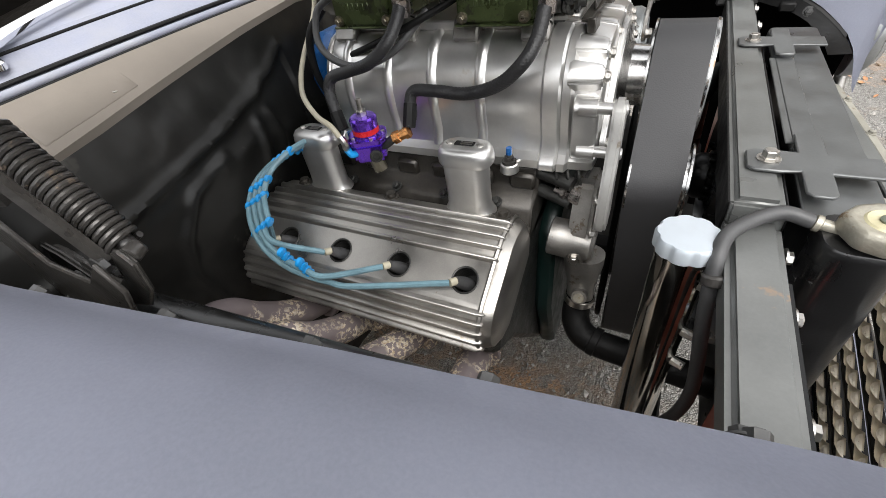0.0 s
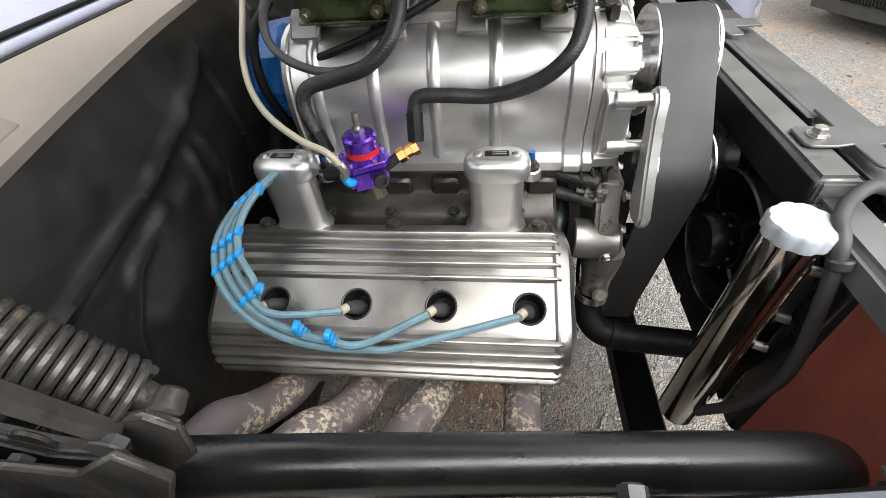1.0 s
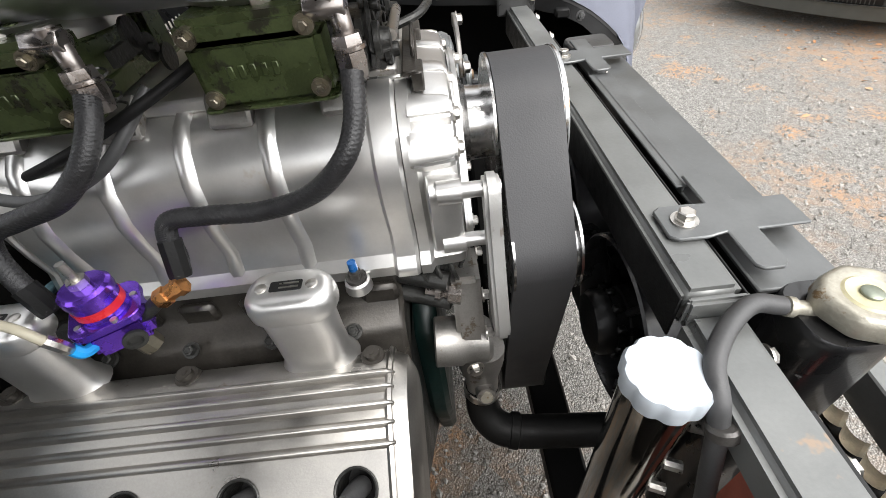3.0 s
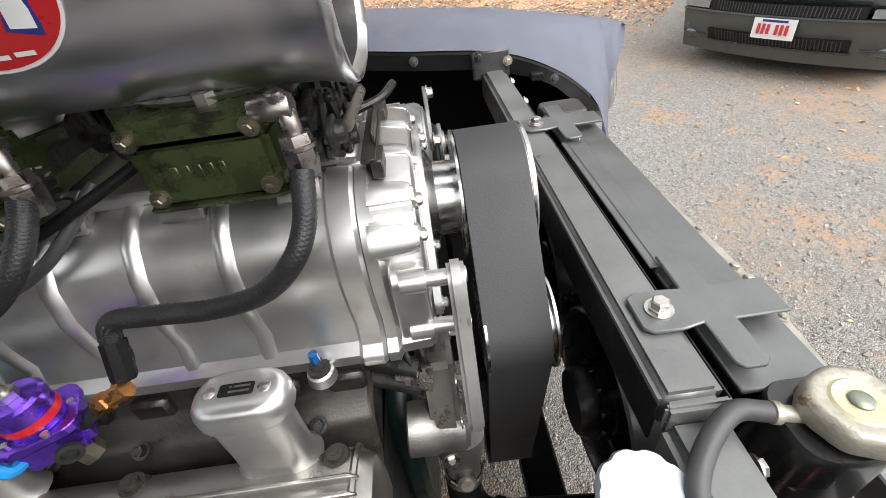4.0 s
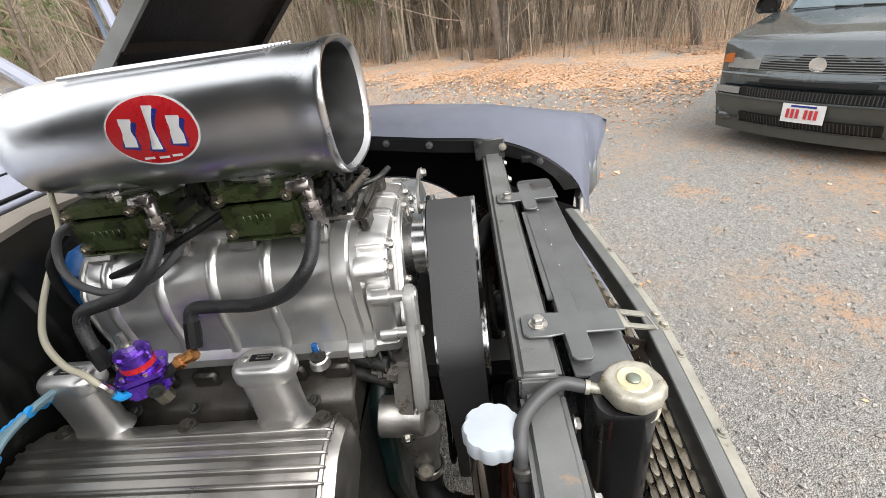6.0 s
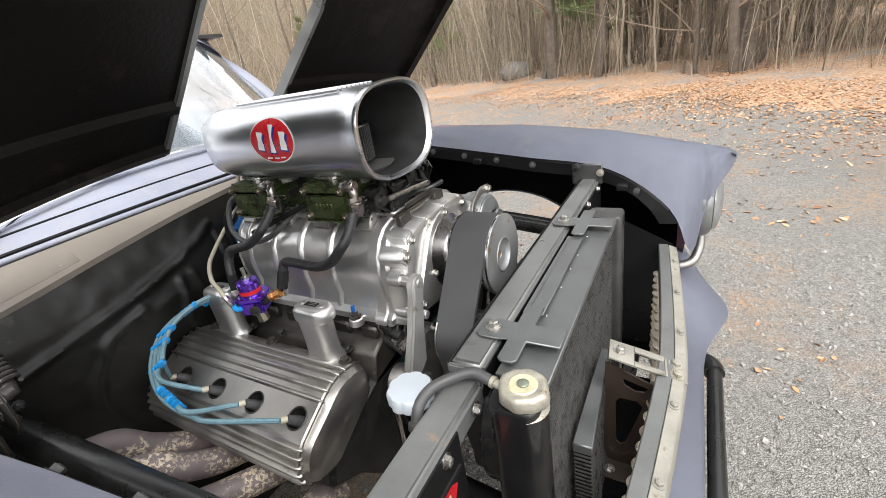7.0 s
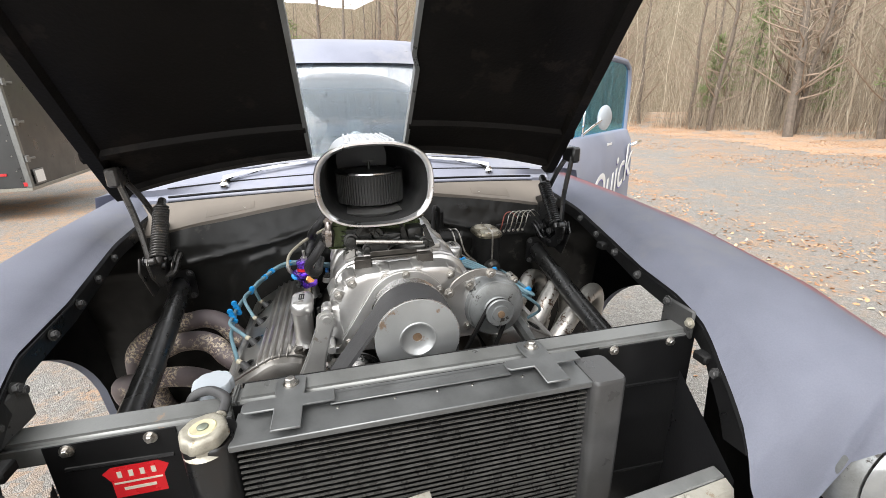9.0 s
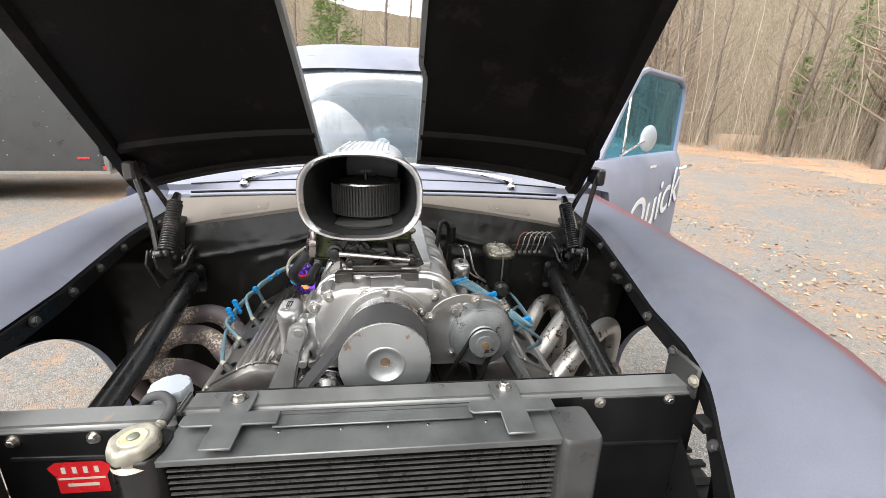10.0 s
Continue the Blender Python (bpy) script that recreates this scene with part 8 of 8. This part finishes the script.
tile = bpy.data.meshes.new("cell")
bm = B()
ringed(bm, [[Vector((-0.013 * math.sin(a) + 0.016 * (z < 0), 0.0155 * math.cos(a), z)) for a in np.linspace(0.15, math.pi - 0.15, 9)] for z in (-0.0225, 0.0225)], closed=False)
bmesh.ops.solidify(bm, geom=bm.faces[:], thickness=0.002)
bm.to_mesh(tile)
bm.free()
tile.materials.append(M_GRILLE)
for j in range(6):
    z = 0.662 - 0.05 * j
    bm = B()
    ringed(bm, [[Vector((grille_x(y) + a, YC + y, z - 0.025 + b)) for a, b in ((0.0, 0.0), (0.02, 0.0), (0.02, 0.004), (0.0, 0.004))] for y in np.linspace(-0.47, 0.47, 25)])
    part("horizontal_bar", bm, M_FINS, gr)
    for i in range(27):
        y = -0.458 + 0.034 * i + 0.017 * (j % 2)
        c_ = new("cell", tile)
        c_.parent, c_.matrix_parent_inverse = gr, PLACE[gr].inverted()
        c_.matrix_basis = Matrix.Translation((grille_x(y), YC + y, z))

# headlights, lower valance, front bar
for s in (-1, 1):
    t = thing("headlight", "round headlight under the fender brow", "headlight", (0.6, YC + s * 0.7, 0.7), "headlights")
    c = Vector((0.548, YC + s * 0.712, 0.786))
    bm = B()
    lathe(bm, c, c + Vector((0.1, 0, 0)), ((0.106, 0), (0.106, 0.02), (0.102, 0.036), (0.092, 0.046), (0.084, 0.044)), 36)
    part("bezel", bm, M_ALT, t, "dull grey headlight ring")
    bm = B()
    lathe(bm, c + Vector((0.048, 0, 0)), c + Vector((0.15, 0, 0)), ((0.088, 0), (0.078, 0.012), (0.045, 0.022), (0.0, 0.026)), 32)
    part("lens", bm, M_LAMP, t, "clear domed lens")
    bm = B()
    tube(bm, [(0.49, YC + s * 0.625, 0.605), (0.515, YC + s * 0.65, 0.593), (0.555, YC + s * 0.68, 0.597), (0.571, YC + s * 0.708, 0.628), (0.572, YC + s * 0.73, 0.67), (0.566, YC + s * 0.75, 0.7)], 0.014, 10, 5)
    part("lower_trim", bm, M_RAW, t, "pale trim curving under the headlight")
bm = B()
rings = []
for y in np.linspace(-0.9, 0.9, 49):
    x0 = 0.565 - 0.03 * (abs(y) / 0.9) ** 2
    bul = 0.05 * math.exp(-((abs(y) - 0.7) / 0.17) ** 2)
    top = interp([0, 0.5, 0.62, 0.9], [0.47, 0.47, 0.55, 0.55], abs(y))
    rings.append([Vector((x0 + a, YC + y, z)) for a, z in ((-0.04, top), (0.0, top - 0.015), (0.03 + bul, max(0.44, top - 0.09)), (0.04 + bul * 1.6, max(0.425, min(0.5, top - 0.13))), (0.035 + bul, 0.4), (0.0, 0.34), (-0.05, 0.33))])
ringed(bm, rings, closed=False)
bmesh.ops.solidify(bm, geom=bm.faces[:], thickness=0.004)
part("front_valance", bm, M_PAINT, car, "matte blue-grey lower valance", sharp=60)
bm = B()
tube(bm, [(0.56, 0.5, 0.362), (0.6, 0.49, 0.364), (0.626, 0.468, 0.366), (0.632, 0.44, 0.367)] + [(0.632, y, 0.367) for y in (0.3, 0.1, -0.1, -0.3)] + [(0.632, -0.44, 0.367), (0.626, -0.468, 0.366), (0.6, -0.49, 0.364), (0.56, -0.5, 0.362)], 0.0195, 16, 4)
nb = thing("front_tube", "satin black tubular bar across the front valance", "bar", (0.6, YC, 0.35))
part("bar_tube", bm, M_BAR, nb)
for s in (-1, 1):
    bm = B()
    tube(bm, [(0.585, s * 0.496, 0.363), (0.612, s * 0.482, 0.365), (0.628, s * 0.462, 0.3665), (0.632, s * 0.437, 0.367)], 0.0265, 16, 4)
    part("elbow", bm, M_BAR, nb, "thick black elbow")

# sticker on the panel beside the radiator
st = thing("sticker", "red shield sticker with white lettering bars", "sticker", (0.306, -0.47, 0.8))
SC = Vector((0.3062, -0.452, 0.792))


def sheet(name, poly, h, material, label=""):
    bm = B()
    ringed(bm, [[SC + Vector((x, -a * 1.12, b * 1.12)) for a, b in poly] for x in (0.0, h)])
    return part(name, bm, material, st, label)


sheet("sticker_edge", [(-0.043, 0.02), (-0.03, 0.03), (0.03, 0.03), (0.043, 0.02), (0.034, 0.004), (0.034, -0.026), (-0.034, -0.026), (-0.034, 0.004)], 0.0006, M_CREAM, "white border")
sheet("sticker_field", [(-0.041, 0.0195), (-0.029, 0.0285), (0.029, 0.0285), (0.041, 0.0195), (0.0325, 0.004), (0.0325, -0.0245), (-0.0325, -0.0245), (-0.0325, 0.004)], 0.001, M_RED, "red field")
for i in range(4):
    a = -0.021 + 0.014 * i
    sheet("letter_bar", [(a - 0.0028, 0.02), (a + 0.0028, 0.02), (a + 0.0028, 0.0095), (a - 0.0028, 0.0095)], 0.0014, M_CREAM)
sheet("rule", [(-0.03, 0.002), (0.03, 0.002), (0.03, -0.001), (-0.03, -0.001)], 0.0014, M_CREAM)
sheet("small_bar", [(-0.02, -0.008), (0.02, -0.008), (0.02, -0.013), (-0.02, -0.013)], 0.0014, M_CREAM)

# ---- open driver's door ----
DH, DE = Vector((-0.8, 0.83, 0)), Vector((-1.5, 1.685, 0))
du = (DE - DH).normalized()
dn = Vector((du.y, -du.x, 0))
dn = dn if dn.x > 0 else -dn
DL = (DE - DH).length


def D(u, z, n=0.0):
    return DH + du * u + dn * n + Vector((0, 0, z + 0.09 * min(1, (z - 0.2) / 0.85)))


bm = B()
rings = []
for u in np.linspace(0, DL, 15):
    e = 0.02 * (1 - math.sin(math.pi * u / DL)) ** 2
    rings.append([D(u, z, n - e * 0.6) for z, n in ((0.2, -0.02), (0.3, 0.02), (0.6, 0.045), (0.9, 0.045), (1.02, 0.03), (1.08, 0.0), (1.085, -0.03), (1.08, -0.07), (0.2, -0.08))])
ringed(bm, rings)
dr = skin = part("door", bm, M_PAINT, car, "open matte blue-grey door with white script", bevel=0.004)
bm = B()
fr = [D(0.12, 1.08, -0.03), D(0.3, 1.32, -0.03), D(0.42, 1.45, -0.03), D(0.5, 1.47, -0.03), D(0.98, 1.46, -0.03), D(1.06, 1.43, -0.03), D(1.09, 1.35, -0.03), D(1.1, 1.08, -0.03)]
tube(bm, fr, 0.016, 8, 1)
part("window_frame", bm, M_PAINT, dr)
bm = B()
ringed(bm, [[p - dn * k for p in fr] for k in (0.0, 0.004)])
gl = part("window_glass", bm, M_BLUEGLASS, dr, "blue tinted window")
gl.visible_shadow = False
bm = B()
tube(bm, [D(0.36, 1.08, -0.03), D(0.36, 1.38, -0.03)], 0.008, 8, 1)
part("vent_divider", bm, M_CHROME, dr)
bm = B()
mc_ = D(0.45, 1.17, 0.04)
lathe(bm, mc_, mc_ + dn * 0.02 + Vector((0.012, 0, 0)), ((0.058, 0), (0.06, 0.006), (0.05, 0.014), (0.02, 0.02), (0.0, 0.021)), 32)
mirror = part("door_mirror", bm, M_CAP, dr, "round pale door mirror")
bm = B()
tube(bm, [D(0.22, 1.1, 0.02), D(0.32, 1.14, 0.04), D(0.45, 1.165, 0.042)], 0.006, 8)
part("mirror_arm", bm, M_CHROME, dr, "chrome mirror arm")
bm = B()
tube(bm, [D(0.98, 1.0, 0.05), D(1.0, 1.01, 0.075), D(1.1, 1.01, 0.075), D(1.12, 1.0, 0.05)], 0.01, 8)
part("door_handle", bm, M_CHROME, dr, "chrome door handle")
sx = du
m = Matrix(((sx.x, 0, dn.x, 0), (sx.y, 0, dn.y, 0), (sx.z, 1, dn.z, 0), (0, 0, 0, 1)))


def script(txt, u, z, size, n, material, depth=0.001):
    p = D(u, z, n)
    mm = Matrix.Translation(p) @ m.to_3x3().to_4x4() @ Euler((0, 0, radians(14))).to_matrix().to_4x4()
    return text_mesh("script_lettering", txt, size, mm, material, skin, depth, "white painted script", 0.35)


M_SHADOW = mk("violet_script_shadow", (0.12, 0.08, 0.4), 0.4, 0, 0.1, 20, 0, 100)
script("Quick", 0.66, 0.83, 0.3, 0.0465, M_SHADOW)
script("Quick", 0.655, 0.836, 0.3, 0.0485, M_WHITE)
script("ip", 0.78, 0.62, 0.3, 0.0465, M_SHADOW)
script("ip", 0.775, 0.626, 0.3, 0.0485, M_WHITE)
bm = B()
box(bm, (0, 0, 0), (0.08, 0.012, 0.002), Matrix.Identity(4))
bmesh.ops.transform(bm, matrix=Matrix.Translation(D(0.62, 1.03, 0.032)) @ m.to_3x3().to_4x4(), verts=bm.verts)
part("name_bar", bm, M_WHITE, skin)

# ---- parked van ----
van = thing("van", "parked dark green boxy van facing the car", "van", (3.3, 3.6, GZ))
VC = Vector((2.962, 3.066, GZ))
vx = Vector((0.5422, -0.8403, 0)).normalized()      # across the front, towards the plate's right
vy = Vector((-vx.y, vx.x, 0))                      # into the van
vy = vy if vy.dot(Vector((1, 1, 0))) > 0 else -vy


def V(a, b, z):
    """a across from the middle, b back from the nose, z over the ground."""
    return VC + vx * a + vy * b + Vector((0, 0, z))


def vloft(rows, material, name, label="", bevel=0.0, parent=None):
    bm = B()
    ringed(bm, rows)
    return part(name, bm, material, parent or van, label, bevel=bevel)


def vsec(b, w, z0, z1, n=8, crown=0.02, nose=0.0):
    top = [(w * (1 - 2 * i / n), z1 + crown * (1 - (1 - 2 * i / n) ** 2)) for i in range(n + 1)]
    bot = [(-w, z0), (w, z0)]
    return [V(a, b + nose * (a / w) ** 2 if w else b, z) for a, z in top + bot]


vloft([vsec(0.1, 0.7, 0.2, 0.5, nose=0.1), vsec(0.02, 0.74, 0.22, 0.56, nose=0.12), vsec(0.0, 0.76, 0.28, 0.62, nose=0.13), vsec(0.03, 0.78, 0.3, 0.68, nose=0.12), vsec(0.06, 0.8, 0.3, 0.82, nose=0.1), vsec(0.12, 0.82, 0.3, 0.9, nose=0.06), vsec(0.3, 0.83, 0.25, 0.95), vsec(0.75, 0.845, 0.25, 1.02), vsec(0.95, 0.845, 0.25, 1.06), vsec(3.7, 0.845, 0.25, 1.06), vsec(3.9, 0.8, 0.3, 1.0)], M_VAN, "van_body", "dark green-grey painted body", 0.012)
vloft([vsec(0.97, 0.76, 1.03, 1.06), vsec(1.42, 0.7, 1.03, 1.52), vsec(1.55, 0.69, 1.03, 1.56), vsec(3.7, 0.69, 1.03, 1.56), vsec(3.85, 0.67, 1.03, 1.5)], M_VAN, "van_cabin", bevel=0.01)
bm = B()
ringed(bm, [[V(a, b - 0.012, z) for a in np.linspace(-w, w, 9)] for b, w, z in ((0.985, 0.7, 1.085), (1.38, 0.66, 1.48))], closed=False)
bmesh.ops.solidify(bm, geom=bm.faces[:], thickness=0.005)
M_VANGLASS = mk("van_windshield", (0.35, 0.42, 0.45), 0.05, 0.6, 0.05, 4, 0, 50)
part("van_windshield", bm, M_VANGLASS, van, "pale reflecting windshield")
for s in (-1, 1):
    bm = B()
    tube(bm, [V(s * 0.15, 0.94, 1.075), V(s * 0.1 - 0.25, 0.96, 1.085)], 0.008, 6, 1)
    part("van_wiper", bm, M_VANTRIM, van, "black wiper")
# front details: each follows the nose
def nose(a, z):
    base = np.interp(z, [0.2, 0.28, 0.34, 0.62, 0.68, 0.82, 0.9], [0.1, 0.02, 0.0, 0.0, 0.03, 0.06, 0.12])
    return base + 0.12 * (a / 0.8) ** 2


def vpanel(name, a0, a1, z0, z1, out, material, label="", n=12, parent=None, depth=0.03, slant=0.0):
    bm = B()
    rows = []
    for a in np.linspace(a0, a1, n):
        f = (a - a0) / (a1 - a0)
        zz0, zz1 = z0 + slant * f, z1 + slant * f
        rows.append([V(a, nose(a, zz0) - out, zz0), V(a, nose(a, zz1) - out, zz1), V(a, nose(a, zz1) + depth, zz1), V(a, nose(a, zz0) + depth, zz0)])
    ringed(bm, rows)
    return part(name, bm, material, parent or van, label)


vpanel("lower_bumper", -0.8, 0.8, 0.13, 0.47, 0.006, M_VANLOW, "dark grey lower bumper", 16)
vpanel("bumper_ledge", -0.8, 0.8, 0.468, 0.482, 0.024, M_VAN, "bright bumper ledge", 16)
vpanel("intake_ledge", -0.54, 0.52, 0.232, 0.244, 0.02, M_VAN, "bright intake ledge")
for s in (-1, 1):
    a, b = (0.56, 0.78) if s > 0 else (-0.78, -0.56)
    vpanel("bumper_crease", a, b, 0.27, 0.276, 0.012, M_VAN, "", 5)
vpanel("lower_intake", -0.53, 0.5, 0.245, 0.335, 0.009, M_VANTRIM, "black lower intake")
vpanel("upper_intake", -0.545, 0.53, 0.484, 0.558, 0.008, M_VANTRIM, "black honeycomb intake")
gi = vpanel("van_grille", -0.435, 0.425, 0.695, 0.825, 0.006, M_VANTRIM, "black slatted grille")
for i in range(7):
    vpanel("grille_slat", -0.43, 0.42, 0.7 + 0.0185 * i, 0.706 + 0.0185 * i, 0.016, M_GREY, "", parent=gi)
vpanel("bumper_step", -0.78, 0.78, 0.655, 0.668, 0.018, M_VAN)
vpanel("bumper_band", -0.4, 0.4, 0.6, 0.63, 0.01, M_VANTRIM, "dark recess over the bumper")
for s in (-1, 1):
    a, b = (0.56, 0.8) if s > 0 else (-0.8, -0.56)
    vpanel("fog_lamp", a, b, 0.49, 0.545, 0.01, M_LAMP, "clear corner lamp", 6)
    a, b = (0.44, 0.74) if s > 0 else (-0.74, -0.44)
    hl = vpanel("headlamp", a, b, 0.7, 0.83, 0.01, M_LAMP, "clear headlamp", 8)
    a, b = (0.7, 0.79) if s > 0 else (-0.79, -0.7)
    vpanel("turn_signal", a, b, 0.74, 0.82, 0.016, M_AMBER, "amber turn signal", 5)
    t0 = V(s * 0.75, 0.72, 0.3)
    bm = B()
    lathe(bm, t0 - vx * 0.09, t0 + vx * 0.09, ((0.17, 0.01), (0.2, 0.0), (0.28, 0.01), (0.3, 0.04), (0.302, 0.09), (0.3, 0.14), (0.28, 0.17), (0.2, 0.18), (0.17, 0.17), (0.05, 0.12)), 36)
    part("van_wheel", bm, M_TYRE, van, "black tyre")
    bm = B()
    c = V(s * 0.93, 1.0, 1.12)
    rr = rrect(0.2, 0.14, 0.05)
    ringed(bm, [[c + vx * (x * f) + vy * d + Vector((0, 0, z * f)) for x, z in rr] for d, f in ((0.0, 0.7), (-0.03, 0.95), (0.02, 1.0), (0.06, 0.9))])
    mm = part("side_mirror", bm, M_VANTRIM, van, "black side mirror")
    bm = B()
    tube(bm, [V(s * 0.82, 1.02, 1.06), V(s * 0.9, 1.01, 1.08)], 0.02, 8, 1)
    part("mirror_stalk", bm, M_VANTRIM, mm)
M_HEX = mk("intake_mesh_grey", (0.05, 0.05, 0.05), 0.5, 0, 0.2, 30, 0, 100)
for i in range(40):
    a = -0.48 + 0.96 * i / 39
    vpanel("mesh_bar", a - 0.003, a + 0.003, 0.486, 0.556, 0.012, M_HEX, "", 2)
for i in range(36):
    a = -0.45 + 0.9 * i / 35
    vpanel("mesh_bar", a - 0.003, a + 0.003, 0.248, 0.332, 0.012, M_HEX, "", 2)
bm = B()
lathe(bm, V(0.0, 0.02, 0.758), V(0.0, -0.02, 0.75), ((0.058, 0), (0.06, 0.004), (0.05, 0.006), (0.046, 0.004)), 32)
part("badge", bm, M_CHROME, van, "round chrome badge ring")
pl = vpanel("number_plate", -0.1525, 0.1525, 0.311, 0.463, 0.022, M_WHITE, "white number plate", 4, depth=-0.018)
M_PLATERED = mk("plate_red", (0.5, 0.03, 0.04), 0.4, 0, 0.05, 30, 0, 100)
for i, a in enumerate((-0.105, -0.07, -0.035, 0.025, 0.06, 0.095)):
    vpanel("plate_bar", a - 0.011, a + 0.011, 0.347, 0.421, 0.024, M_PLATERED, "", 2, pl, -0.0225)
vpanel("plate_band", -0.09, 0.09, 0.437, 0.453, 0.024, M_DECALBLUE, "", 2, pl, -0.0225)

# ---- enclosed trailer ----
trl = thing("cargo_trailer", "black enclosed cargo trailer with a pale lower trim", "trailer", (-7.5, -6, GZ))
T0 = Vector((-6.85, -4.65, 0))
tx, ty = Vector((0.12, -1, 0)).normalized(), Vector((-1, -0.12, 0)).normalized()


def T(a, b, z):
    return T0 + tx * a + ty * b + Vector((0, 0, z))


def tbox(name, a0, a1, b0, b1, z0, z1, material, label="", parent=None, bevel=0.004):
    bm = B()
    ringed(bm, [[T(a, b, z) for a, b in ((a0, b0), (a1, b0), (a1, b1), (a0, b1))] for z in (z0, z1)])
    return part(name, bm, material, parent or trl, label, bevel=bevel)


tbox("trailer_body", 0, 6.0, 0, 2.4, 0.25, 2.6, M_TRAILER, "black painted skin")
tbox("lower_trim", -0.01, 6.0, -0.015, 2.41, 0.2, 0.25, M_OFFWHITE, "pale lower trim")
tbox("corner_post", -0.02, 0.05, -0.02, 0.05, 0.25, 2.6, M_GREY, "grey corner post")
for z in (0.62, 1.15, 1.7):
    tbox("door_hinge", -0.05, -0.02, 0.0, 0.09, z, z + 0.1, M_GREY, "grey door hinge")
    tbox("hinge_strap", -0.035, -0.012, 0.09, 0.3, z + 0.035, z + 0.065, M_GREY)
tbox("tail_light", 0.24, 0.42, -0.02, -0.012, 0.435, 0.475, M_RED, "red marker light")
tbox("corner_light", 0.03, 0.08, -0.024, -0.015, 0.27, 0.33, M_RED, "red corner marker")
lp = tbox("plate_holder", -0.03, -0.012, 0.12, 0.44, 0.28, 0.5, M_GREY, "grey plate holder")
tbox("trailer_plate", -0.034, -0.03, 0.15, 0.41, 0.3, 0.48, M_WHITE, "pale plate", parent=lp)
rm = bpy.data.meshes.new("rivet")
bm = B()
bmesh.ops.create_icosphere(bm, subdivisions=1, radius=0.011)
bm.to_mesh(rm)
bm.free()
rm.materials.append(M_STEEL)
for i in range(9):
    for k in range(9):
        r_ = new("rivet", rm)
        r_.parent, r_.matrix_parent_inverse = trl, PLACE[trl].inverted()
        r_.matrix_basis = Matrix.Translation(T(0.12 + 0.62 * i, -0.001, 0.5 + 0.22 * k))
for a in (2.3, 3.2):
    bm = B()
    c = T(a, 0.12, 0.28 + GZ)
    lathe(bm, c - ty * 0.1, c + ty * 0.1, ((0.2, 0), (0.33, 0.01), (0.34, 0.1), (0.33, 0.19), (0.2, 0.2)), 32)
    part("trailer_wheel", bm, M_TYRE, trl, "black tyre")
